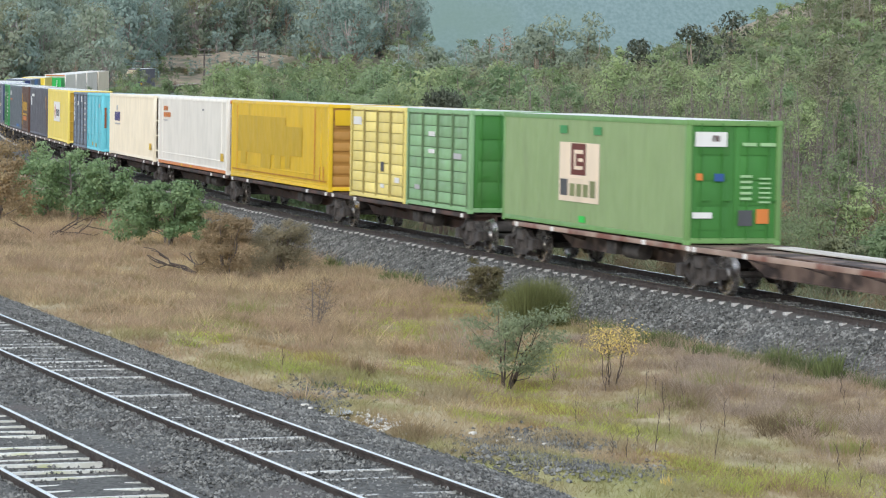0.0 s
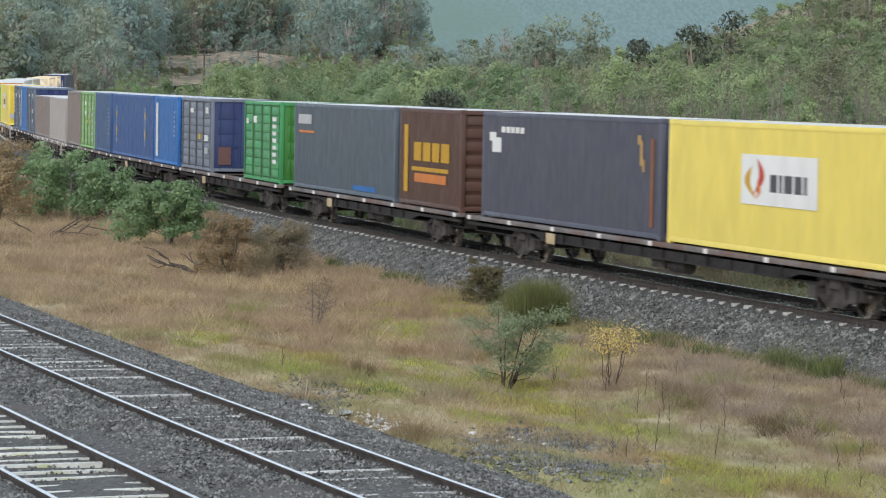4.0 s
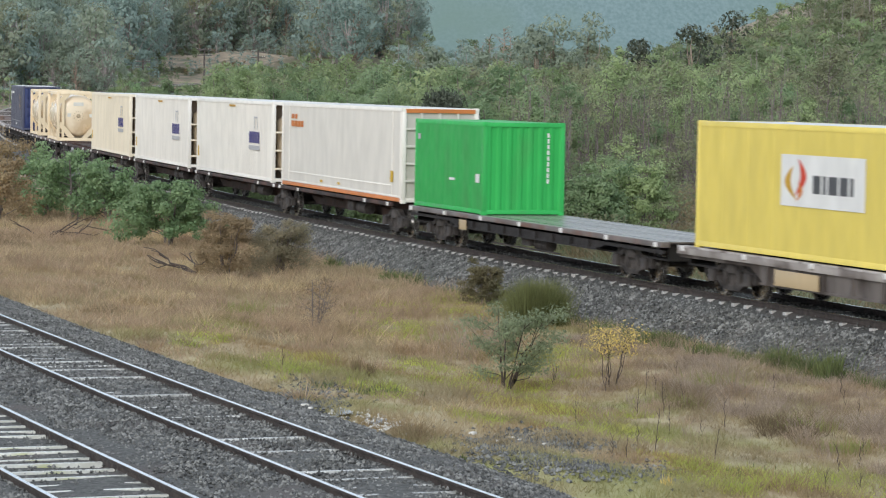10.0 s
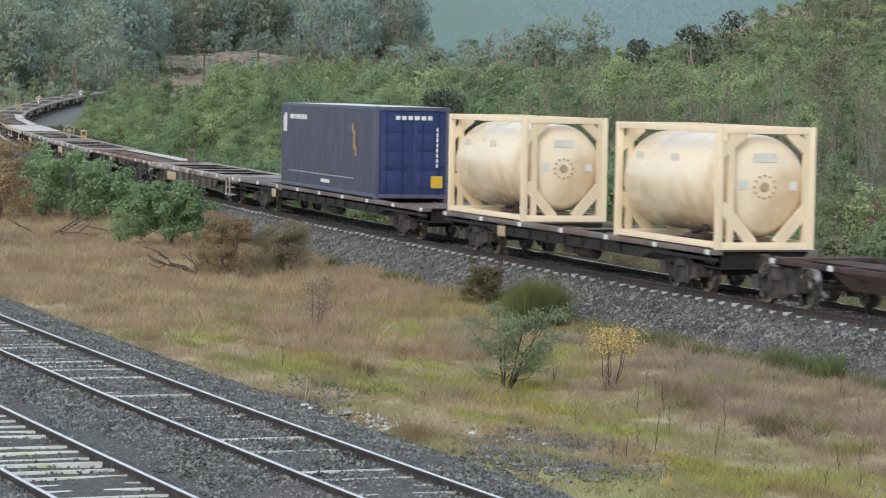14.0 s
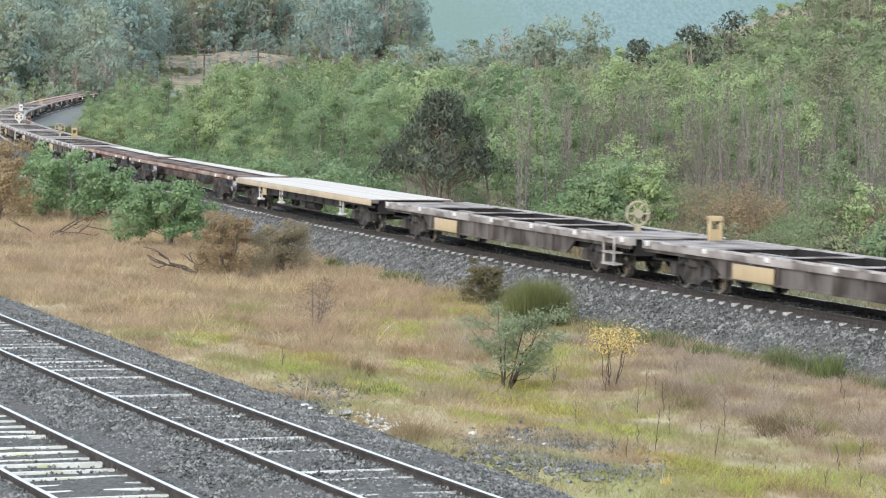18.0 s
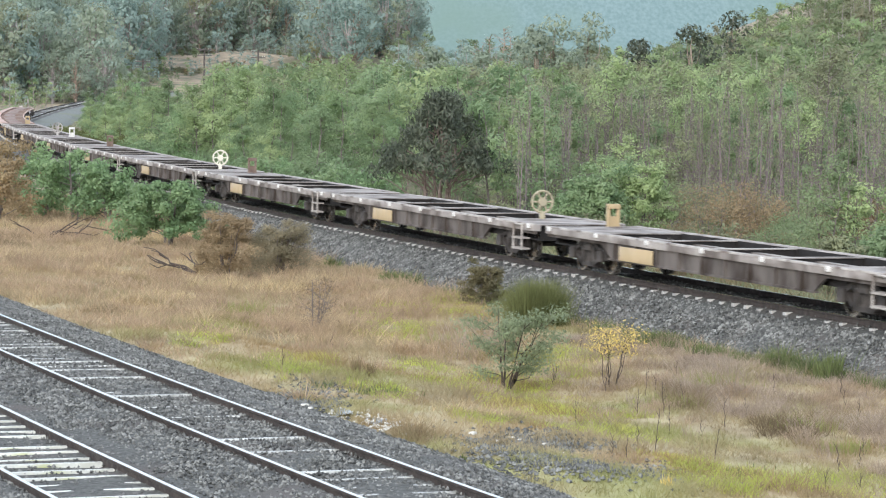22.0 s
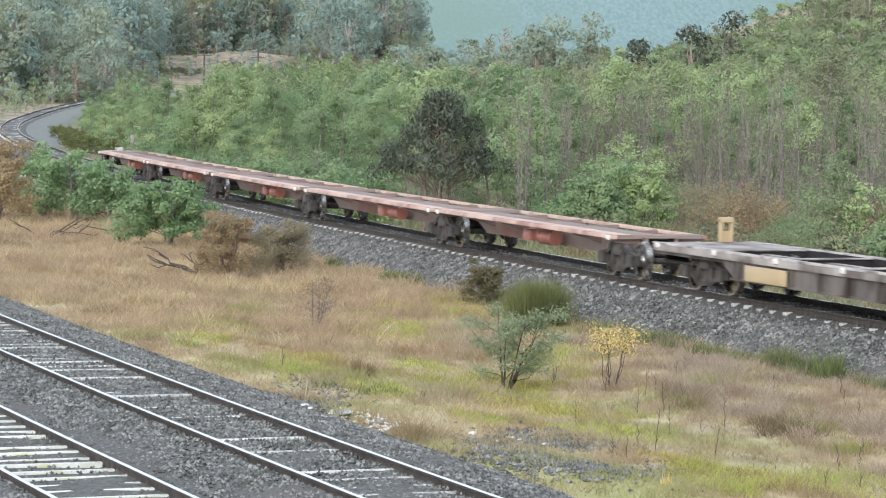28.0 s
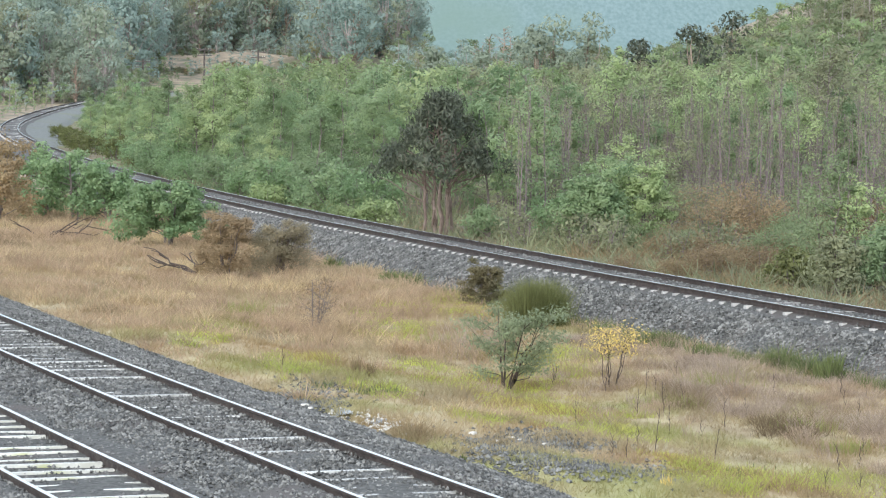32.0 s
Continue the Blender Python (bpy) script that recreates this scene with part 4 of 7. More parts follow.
    def end_wall(sign):
        sh = Shape()
        a, b = -W2 + 0.14, W2 - 0.14
        if end_skin == "ribbed":
            v, q = ribbed_sheet(a, b, z0, z1, L2 - 0.02, 0.3, 0.032, "y", sign)
            sh.add(v, q)
            sh.box(*sorted((sign * (L2 - 0.12), sign * (L2 - 0.08))), a, b, z0, z1)
        elif end_skin == "slats":
            sh.box(*sorted((sign * (L2 - 0.14), sign * (L2 - 0.1))), a, b, z0, z1)
        elif end_skin == "reefer":
            sh.box(*sorted((sign * (L2 - 0.6), sign * (L2 - 0.54))), a, b, z0, z1)
            return sh.mesh("end_wall", tone_of("recess_brown", 132, 116, 100))
        else:
            sh.box(*sorted((sign * (L2 - 0.12), sign * (L2 - 0.06))), a, b, z0, z1)
        return sh.mesh("end_wall", em)
    for g in (1, -1):
        part("end_wall", kept(("end", g, end_skin, h, L, end), lambda g=g: end_wall(g)), c)
    if end_skin == "slats":
        n = 7
        slat = kept(("slat", h, end), lambda: Shape().box(-0.02, 0.02, -W2 + 0.14, W2 - 0.14, 0, (z1 - z0) / n * 0.7, 0.012).mesh("slat", em))
        for i in range(n):
            part("slat", slat, c, "", Matrix.Translation((L2 - 0.085, 0, z0 + 0.08 + i * (z1 - z0) / n)))
    if end_skin == "grid":
        bar = kept(("grid_bar", end), lambda: Shape().box(-0.03, 0.03, -W2 + 0.14, W2 - 0.14, -0.035, 0.035, 0.01).mesh("cross_bar", em))
        stay = kept(("grid_stay", h, end), lambda: Shape().box(-0.03, 0.03, -0.035, 0.035, z0, z1, 0.01).mesh("upright_bar", em))
        for i in range(1, 5):
            part("cross_bar", bar, c, "", Matrix.Translation((L2 - 0.03, 0, z0 + i * (z1 - z0) / 5)))
        for y in (-0.02, 0.55, -0.6):
            part("upright_bar", stay, c, "", Matrix.Translation((L2 - 0.032, y, 0)))
    if end_skin == "reefer":
        unit = kept(("unit", h, end), lambda: Shape().tube([(0, 0, z0 + 0.12), (0, 0, z0 + 0.3), (0, 0, z1 - 0.55), (0, 0, z1 - 0.3)], [0.6, 0.94, 0.94, 0.6], 16).mesh("cooling_unit", tone_of("unit_tan", 196, 178, 152), smooth=True))
        part("cooling_unit", unit, c, "rounded tan cooling unit in the end recess", Matrix.Translation((L2 - 0.42, 0, 0)) @ Matrix.Diagonal((0.38, 1, 1, 1)))
        rung = kept(("rung", end), lambda: Shape().box(-0.18, 0.02, -0.16, 0.16, -0.03, 0.03, 0.01).mesh("ladder_rung", fm))
        for g in (-1, 1):
            for k in (0.5, 1.15, 1.8):
                part("ladder_rung", rung, c, "", Matrix.Translation((g * (L2 - 0.02), -W2 + 0.28, k)))
    if end_skin == "doors":
        def door():
            sh = Shape()
            wd = W2 - 0.16
            sh.box(-0.03, 0.0, 0, wd, z0 + 0.02, z1 - 0.02, 0.012)
            for g in range(4):
                zz = z0 + 0.2 + g * (z1 - z0 - 0.3) / 4
                sh.box(-0.012, 0.014, 0.12, wd - 0.14, zz, zz + (z1 - z0) / 5, 0.01)
            return sh.mesh("door", em)
        for y in (-W2 + 0.15, 0.01):
            part("door", kept(("door", h, end), door), c, "", Matrix.Translation((L2 - 0.04, y, 0)))
        def bars():
            sh = Shape()
            sh.tube([(0, 0, 0.12), (0, 0, h - 0.08)], 0.017, 6)
            sh.box(-0.018, 0.012, -0.02, 0.22, 1.02, 1.06)
            return sh.mesh("locking_bar", em)
        for y in (-0.85, -0.32, 0.32, 0.85):
            part("locking_bar", kept(("bars", h, end), bars), c, "", Matrix.Translation((L2 - 0.006, y, 0)))
    # painted marks: where (side or end), left edge, bottom, width, height, tone
    for i, (where, u, z, wd, ht, tone) in enumerate(marks):
        def sheet():
            if where == "blade":                      # a curved, pointed blade; a negative width turns it round
                arc = np.linspace(0, 1, 9)
                rim = [(wd * math.sin(math.pi * q) * 0.75 + wd * 0.25 * q, ht * q) for q in arc] + [(wd * math.sin(math.pi * q) * 0.3 + wd * 0.25 * q, ht * q) for q in arc[-2:0:-1]]
                return Shape().prism(rim, -0.004 - 0.0005 * min(i, 12), 0.0).mesh("marking", PAINT[tone])
            if where == "side":
                return Shape().box(0, wd, -0.002 - 0.0005 * min(i, 12), 0.0, 0, ht).mesh("marking", PAINT[tone])
            return Shape().box(0.0, 0.004, 0, wd, 0, ht).mesh("marking", PAINT[tone])
        me = kept(("mark", where, wd, ht, tone, min(i, 12)), sheet)
        proud = -0.004 if skin == "panel" else 0.004 if skin == "louvre" else (0.0 if skin != "smooth" else 0.002)
        pos = (-L2 + u, -W2 - 0.003 - proud, z) if where != "end" else (L2 - 0.002 + (0.012 if end_skin == "doors" else 0.0), -W2 + u, z)
        part("marking", me, c, "", Matrix.Translation(pos))
    if label:
        tagged(c, label, "container", "containers of the freight train")
    return c


def tank_container(label):
    c = empty("tank_container")
    h, L2, W2 = 2.78, 3.03, 1.219
    fm, tm = tone_of("tank_frame_cream", 244, 224, 190), kept("tank_paint", lambda: mat("tank_shell_cream", lin(252, 236, 208), lin(244, 224, 194), 0.8, 0.22, 0.0, c=lin(222, 196, 160), cscale=0.7, spec=0.6))
    cor = kept("tank_post", lambda: Shape().box(-0.08, 0.08, -0.08, 0.08, 0, h, 0.015).mesh("corner_post", fm))
    for x in (-L2 + 0.08, L2 - 0.08):
        for y in (-W2 + 0.08, W2 - 0.08):
            part("corner_post", cor, c, "", Matrix.Translation((x, y, 0)))
    lr = kept("tank_rail", lambda: Shape().box(-L2 + 0.16, L2 - 0.16, -0.06, 0.06, -0.07, 0.07, 0.012).mesh("long_rail", fm))
    for y in (-W2 + 0.07, W2 - 0.07):
        for z in (0.1, h - 0.08):
            part("long_rail", lr, c, "", Matrix.Translation((0, y, z)))

    def ring():
        sh = Shape()
        for z in (0.0, h - 0.16):
            sh.box(-0.08, 0.08, -W2 + 0.16, W2 - 0.16, z, z + 0.16, 0.012)
        for sy in (-1, 1):
            for (y0, za), (y1, zb), th in (((1.1, 1.0), (0.3, 0.12), 0.13), ((1.12, h - 0.62), (0.56, h - 0.12), 0.12)):
                d = Vector((y1 - y0, zb - za)).normalized() * th
                sh.prism([(sy * (y0 - d.y), za + d.x), (sy * (y1 - d.y), zb + d.x), (sy * (y1 + d.y), zb - d.x), (sy * (y0 + d.y), za - d.x)], -0.06, 0.06, "x")
            sh.box(-0.07, 0.07, sy * (W2 - 0.28) if sy < 0 else W2 - 0.28, sy * (W2 - 0.28) + 0.14 if sy < 0 else W2 - 0.14, 0.1, h - 0.1)
        return sh.mesh("end_brace", fm)
    for x in (-L2 + 0.08, L2 - 0.08):
        part("end_brace", kept("tank_ring", ring), c, "", Matrix.Translation((x, 0, 0)))

    def shell():
        xs = [-2.9, -2.88, -2.82, -2.7, -2.5, 2.5, 2.7, 2.82, 2.88, 2.9]
        rs = [0.4, 0.72, 0.98, 1.12, 1.17, 1.17, 1.12, 0.98, 0.72, 0.4]
        return Shape().tube([(x, 0, 1.42) for x in xs], rs, 36).mesh("tank_shell", tm, smooth=True)
    sh = part("tank_shell", kept("tank_shell", shell), c, "cream tank barrel with domed ends")

    def hatch():
        s = Shape()
        for i in range(12):
            a = i * math.pi / 6
            s.tube([(2.89, 0.26 * math.cos(a), 1.42 + 0.26 * math.sin(a)), (2.95, 0.26 * math.cos(a), 1.42 + 0.26 * math.sin(a))], 0.025, 6)
        s.tube([(2.88, 0, 1.42), (2.94, 0, 1.42)], [0.12, 0.1], 14)
        return s.mesh("manhole", STEEL["tan"])
    part("manhole", kept("hatch", hatch), sh, "bolted manhole ring")

    def valves():
        s = Shape()
        s.tube([(0.9, -0.2, 0.42), (0.9, -0.9, 0.3)], 0.06, 8)
        s.tube([(1.3, -0.7, 0.2), (1.3, -0.7, 0.5)], 0.05, 8)
        s.box(0.6, 1.6, -0.95, -0.5, 0.17, 0.26, 0.02)
        return s.mesh("valves", STEEL["brown"])
    part("valves", kept("valves", valves), c)
    tone_of("tank_label", 234, 232, 222)
    for m in ((0.2, 2.0), (-1.9, 2.05)):
        part("marking", kept("tmk", lambda: Shape().box(-0.22, 0.22, -0.006, 0, -0.14, 0.14).mesh("marking", PAINT["tank_label"])), c, "", Matrix.Translation((m[0], -1.05, 1.95)))
    for y, z, wd in ((-0.62, 1.46, 0.2), (0.62, 1.44, 0.2), (-0.28, 2.08, 0.56)):
        part("marking", kept(("tme", wd), lambda wd=wd: Shape().box(0, 0.006, 0, wd, -0.1, 0.1).mesh("marking", PAINT["tank_label"])), c, "", Matrix.Translation((2.9, y, z)))
    return tagged(c, label, "tank container", "containers of the freight train")

# ---------- make-up of the train: places along it in metres, front at the high numbers ----------
RIDES = []          # (thing, rear pivot, front pivot, offset along, height)
for name, rgb in dict(green_faded=(148, 172, 122), green_door=(66, 126, 58), green_panel=(134, 174, 126), yellow_panel=(232, 214, 128), yellow_deep=(222, 184, 44), ochre_patch=(204, 170, 44), ochre_line=(190, 132, 36),
                      white_reefer=(242, 237, 227), cream_reefer=(245, 233, 209), cyan=(116, 206, 220), navy_panel=(72, 82, 104), yellow_pale=(240, 218, 112), yellow_end=(234, 206, 76), yellow_dirty=(196, 160, 62), brown_end=(176, 132, 70), green_frame=(112, 152, 90), charcoal=(86, 88, 100),
                      brown_box=(92, 66, 56), slate=(92, 102, 112), green_mid=(72, 150, 92), grey_panel=(116, 122, 134), blue_end=(56, 68, 108), bright_blue=(54, 114, 182), blue=(58, 92, 148),
                      navy=(66, 94, 134), lime_panel=(138, 180, 112), taupe=(136, 126, 122), silver=(168, 162, 158), green_vivid=(54, 178, 88), navy_dark=(48, 60, 104), grey_blue=(84, 87, 106), steel_blue_panel=(106, 118, 134),
                      pale_blue=(120, 146, 182), mark_white=(236, 236, 234), mark_red=(206, 72, 52), mark_grey=(84, 86, 90), mark_navy=(78, 74, 138), mark_orange=(216, 132, 70), mark_yellow=(224, 184, 60), mark_maroon=(112, 58, 52),
                      mark_gold=(206, 160, 50), mark_lime=(60, 210, 90), mark_pale=(190, 190, 192), rust=(150, 96, 66), orange_rail=(206, 126, 70), reefer_grey=(206, 202, 192), mark_cream=(240, 222, 198), olive_mark=(132, 140, 96), rust_stain=(150, 138, 112), dull_gold=(186, 150, 96), door_stain=(112, 84, 82), pale_green=(164, 204, 152), roof_white=(226, 226, 222)).items():
    tone_of(name, *rgb)


def block_text(u, z, height, widths, gap, tone, where="side"):
    """A word that cannot be set as type: plain bars of its size."""
    out = []
    for wd in widths:
        out.append((where, u, z, wd, height, tone))
        u += wd + gap
    return out


def column(u, z, n, wd, ht, step, tone, where="side"):
    return [(where, u, z + i * step, wd, ht, tone) for i in range(n)]


def load(thing, rear, front, lo, hi, up=1.05):
    """A container over train places lo to hi, carried on the wagon with those pivots."""
    RIDES.append((thing, rear, front, (lo + hi) / 2 - (rear + front) / 2, up))


def haul(wagon, rear, front, label):
    tagged(wagon, label, "freight wagon", "wagons of the freight train")
    RIDES.append((wagon, rear, front, 0.0, 0.0))


def flat(lo, hi, rear, front, style, label):
    mid = (rear + front) / 2
    w = flat_wagon(round(hi - lo, 2), (round(rear - mid, 2), round(front - mid, 2)), style)
    haul(w, rear, front, label)
    return w


def pack(pivots, tone, label, first_long=True):
    """An articulated set: platforms that share bogies; pivots from front to rear."""
    for i in range(len(pivots) - 1):
        f, r = pivots[i], pivots[i + 1]
        half = (f - r) / 2
        w = skeletal_wagon(round(f - r + (0.9 if i in (0, len(pivots) - 2) else -0.3), 2), (round(-half, 2), round(half, 2)), tone, (False, i > 0))
        haul(w, r, f, label)


BARE = "rusty skeletal container wagon with pale walkway"
pack([375.0, 359.1, 347.6], "brown", "dark skeletal container wagon")
load(container(12.19, 2.896, "green_faded", "green_door", "green_frame", "smooth", "doors", "faded green forty-foot container with cream emblem panel", "roof_white",
               [("side", 4.2, 1.3, 2.7, 0.9, "mark_cream"), ("side", 4.2, 0.7, 2.7, 0.6, "mark_cream"), ("side", 5.0, 1.38, 1.0, 0.8, "mark_maroon"), ("side", 5.2, 1.92, 0.6, 0.1, "mark_cream"), ("side", 5.2, 1.56, 0.12, 0.36, "mark_cream"), ("side", 5.2, 1.52, 0.6, 0.09, "mark_cream"), ("side", 5.5, 1.72, 0.32, 0.09, "mark_cream"),
                ("side", 4.3, 0.84, 0.5, 0.42, "mark_grey"), ("side", 4.95, 0.84, 0.34, 0.32, "olive_mark"), ("side", 5.4, 0.84, 0.34, 0.32, "olive_mark"), ("side", 5.85, 0.84, 0.34, 0.32, "olive_mark"), ("side", 6.3, 0.84, 0.36, 0.42, "olive_mark"),
                ("side", 4.2, 2.42, 0.5, 0.2, "green_mid"), ("side", 6.5, 2.42, 0.5, 0.2, "green_mid"), ("side", 5.6, 0.2, 0.4, 0.16, "mark_lime"),
                ("end", 0.2, 2.28, 0.8, 0.34, "mark_white"), ("end", 0.62, 2.4, 0.2, 0.14, "mark_maroon"), ("end", 1.4, 2.3, 0.36, 0.08, "pale_green"), ("end", 1.85, 2.3, 0.4, 0.08, "pale_green"),
                ("end", 0.16, 0.62, 0.5, 0.14, "mark_white"), ("end", 0.24, 1.5, 0.16, 0.16, "mark_orange"), ("end", 0.7, 1.48, 0.24, 0.18, "blue"),
                ("end", 1.32, 0.45, 0.36, 0.36, "mark_grey"), ("end", 1.78, 0.5, 0.32, 0.34, "mark_orange")] + column(1.36, 1.05, 5, 0.3, 0.06, 0.13, "pale_green", "end")
               + column(1.84, 0.98, 6, 0.3, 0.04, 0.11, "pale_green", "end")), 347.6, 359.1, 346.5, 358.7)
pack([343.4, 329.5, 313.7, 297.7, 282.0, 267.6], "umber", "brown articulated container wagon platform")
load(container(6.06, 2.896, "green_panel", "green_door", None, "panel", "doors", "green side-door container with worn panels", "roof_white",
               [("side", 2.2, 2.1, 0.6, 0.14, "mark_white"), ("side", 2.2, 1.6, 0.6, 0.12, "mark_white"), ("side", 4.6, 1.5, 0.7, 0.16, "mark_pale"), ("side", 0.9, 0.5, 0.5, 0.14, "mark_pale")]), 329.5, 343.4, 337.7, 343.7)
load(container(6.06, 2.896, "yellow_panel", "yellow_deep", None, "panel", "doors", "pale yellow side-door container", "roof_white",
               [("side", 0.4, 2.3, 0.9, 0.25, "mark_white"), ("side", 3.5, 0.9, 0.35, 0.3, "mark_grey"), ("side", 3.5, 0.4, 0.4, 0.12, "mark_white"), ("side", 5.0, 0.6, 0.5, 0.16, "mark_white")]), 329.5, 343.4, 331.5, 337.5)
load(container(14.9, 2.896, "yellow_deep", "brown_end", "yellow_deep", "band", "slats", "deep yellow long container with an overpainted patch", "roof_white",
               [("side", 1.2, 1.0, 7.6, 1.35, "ochre_patch"), ("side", 8.8, 1.05, 2.4, 1.0, "ochre_patch"), ("side", 1.7, 0.55, 0.9, 0.45, "ochre_patch"), ("side", 5.0, 0.5, 1.6, 0.5, "ochre_patch"), ("side", 7.2, 0.54, 0.9, 0.46, "ochre_patch"), ("side", 8.8, 0.6, 0.7, 0.45, "ochre_patch"),
                ("side", 1.0, 0.36, 0.05, 2.36, "mark_orange"), ("side", 12.95, 0.36, 0.07, 2.36, "mark_orange"), ("side", 0.25, 0.3, 14.4, 0.05, "ochre_line"), ("side", 13.7, 0.3, 0.06, 0.5, "mark_orange"), ("side", 14.2, 0.3, 0.06, 0.5, "mark_orange"), ("end", 0.2, 2.2, 2.0, 0.5, "yellow_deep")]), 313.7, 329.5, 314.0, 328.9)
load(container(15.2, 2.896, "white_reefer", "reefer_grey", None, "band", "grid", "white refrigerated long container with orange lower rail", "roof_white",
               block_text(1.4, 2.3, 0.18, [0.5, 0.35], 0.1, "mark_orange") + block_text(1.4, 2.02, 0.2, [0.4, 0.4, 0.36, 0.3], 0.06, "mark_orange") + [("side", 1.4, 1.86, 0.9, 0.05, "mark_pale"), ("side", 14.0, 0.5, 0.6, 0.3, "mark_yellow"), ("side", 10.2, 2.4, 0.3, 0.06, "mark_grey"), ("side", 5.6, 0.06, 0.3, 0.1, "mark_yellow"), ("side", 7.7, 0.06, 0.3, 0.1, "mark_yellow"), ("end", 0.12, 2.74, 2.2, 0.12, "orange_rail")], sill="orange_rail"), 297.7, 313.7, 298.0, 313.2)
load(container(13.75, 2.896, "cream_reefer", "cream_reefer", None, "fine", "reefer", "cream ribbed refrigerated container with faded purple lettering", "roof_white",
               block_text(1.8, 1.62, 0.42, [0.14, 0.22, 0.1, 0.16, 0.1, 0.16, 0.12, 0.1, 0.14], 0.06, "mark_navy") + [("side", 1.9, 1.45, 1.7, 0.07, "mark_pale"), ("side", 2.4, 2.1, 0.4, 0.24, "mark_pale"), ("side", 12.6, 0.5, 0.6, 0.28, "mark_yellow")]), 282.0, 297.7, 283.0, 296.8)
load(container(6.06, 2.896, "cyan", "cyan", None, "louvre", "ribbed", "cyan louvred side-door container with rust streaks", "cyan",
               [("side", 4.9, 2.2, 0.5, 0.18, "mark_pale"), ("side", 2.3, 0.26, 0.34, 0.16, "mark_yellow"), ("side", 3.7, 0.24, 0.34, 0.16, "mark_yellow"), ("end", 0.14, 1.2, 0.1, 1.0, "rust"), ("end", 0.62, 1.1, 0.05, 1.2, "rust_stain"), ("end", 0.95, 0.9, 0.09, 1.3, "rust_stain"), ("end", 1.08, 1.3, 0.05, 0.8, "rust")]), 267.6, 282.0, 274.0, 280.1, 1.0)
load(container(6.06, 2.896, "steel_blue_panel", "navy_dark", None, "panel", "doors", "slate blue side-door container with white markings", "navy_panel",
               column(0.3, 1.4, 5, 0.34, 0.2, 0.26, "mark_white") + [("side", 1.9, 2.2, 0.5, 0.22, "mark_white"), ("side", 3.5, 2.4, 0.34, 0.3, "mark_white")] + column(4.9, 0.9, 6, 0.6, 0.1, 0.28, "mark_pale")), 267.6, 282.0, 267.8, 273.9, 1.0)
flat(239.2, 265.6, 243.1, 261.2, "black", "long dark container flat wagon")


def emblem(u, z, k):
    """A red and yellow flame shape on a white panel beside grey bars."""
    return [("side", u, z, 3.7 * k, 1.1 * k, "mark_white"), ("blade", u + 0.72 * k, z + 0.14 * k, -0.62 * k, 0.72 * k, "mark_gold"), ("blade", u + 0.62 * k, z + 0.2 * k, 0.62 * k, 0.82 * k, "mark_red"), ("blade", u + 0.7 * k, z + 0.1 * k, 0.34 * k, 0.42 * k, "mark_orange")] \
        + block_text(u + 1.45 * k, z + 0.3 * k, 0.38 * k, [0.34 * k, 0.14 * k, 0.4 * k, 0.34 * k, 0.14 * k], 0.1 * k, "mark_grey")


load(container(12.19, 2.896, "yellow_pale", "yellow_dirty", None, "smooth", "grid", "yellow forty-foot container with a white emblem panel and framed dirty end", "roof_white", emblem(4.0, 1.1, 1.0) + [("end", 0.5, 2.1, 0.7, 0.4, "yellow_end"), ("end", 0.66, 2.22, 0.4, 0.14, "mark_orange")]), 243.1, 261.2, 252.9, 265.1)
load(container(12.19, 2.896, "charcoal", "navy_dark", None, "smooth", "doors", "charcoal forty-foot container with white figure emblem", "roof_white",
               [("side", 0.8, 1.8, 0.7, 0.4, "mark_white"), ("side", 0.6, 2.1, 0.5, 0.24, "mark_white"), ("side", 10.95, 1.75, 0.16, 0.6, "dull_gold"), ("side", 10.8, 2.25, 0.2, 0.22, "dull_gold"), ("side", 11.1, 1.6, 0.14, 0.3, "dull_gold"), ("side", 11.6, 0.3, 0.18, 2.1, "rust")]
               + block_text(1.5, 2.34, 0.16, [0.3, 0.26, 0.26, 0.3, 0.26], 0.08, "mark_white")), 243.1, 261.2, 240.3, 252.5)
flat(219.0, 238.9, 222.1, 235.8, "black", "dark container flat wagon")
load(container(6.06, 2.896, "brown_box", "brown_box", None, "smooth", "slats", "dark brown twenty-foot container with gold lettering", "roof_white",
               [("side", 0.5, 0.4, 0.4, 2.0, "mark_gold")] + block_text(1.5, 1.35, 0.55, [0.75, 0.75, 0.7, 0.8], 0.16, "mark_gold") + block_text(1.3, 1.05, 0.12, [3.6], 0, "mark_gold") + [("side", 1.6, 0.72, 3.1, 0.26, "mark_orange")]), 222.1, 235.8, 232.4, 238.5)
load(container(12.19, 2.896, "slate", "slate", None, "smooth", "doors", "slate grey forty-foot container", "roof_white", [("side", 0.6, 2.2, 1.7, 0.32, "mark_pale"), ("side", 0.7, 1.9, 2.0, 0.08, "mark_orange"), ("side", 7.6, 0.2, 2.6, 0.16, "bright_blue")]), 222.1, 235.8, 219.7, 231.9)
flat(198.9, 218.0, 201.9, 215.2, "black", "dark container flat wagon, one slot empty")
load(container(6.06, 2.896, "green_mid", "green_door", None, "panel", "doors", "mid-green side-door container with white stencils", "roof_white",
               [("side", 1.6, 2.1, 0.6, 0.24, "mark_white"), ("side", 0.4, 2.05, 0.4, 0.2, "mark_white")] + column(4.8, 0.7, 7, 0.6, 0.14, 0.25, "mark_white")), 201.9, 215.2, 211.6, 217.7)
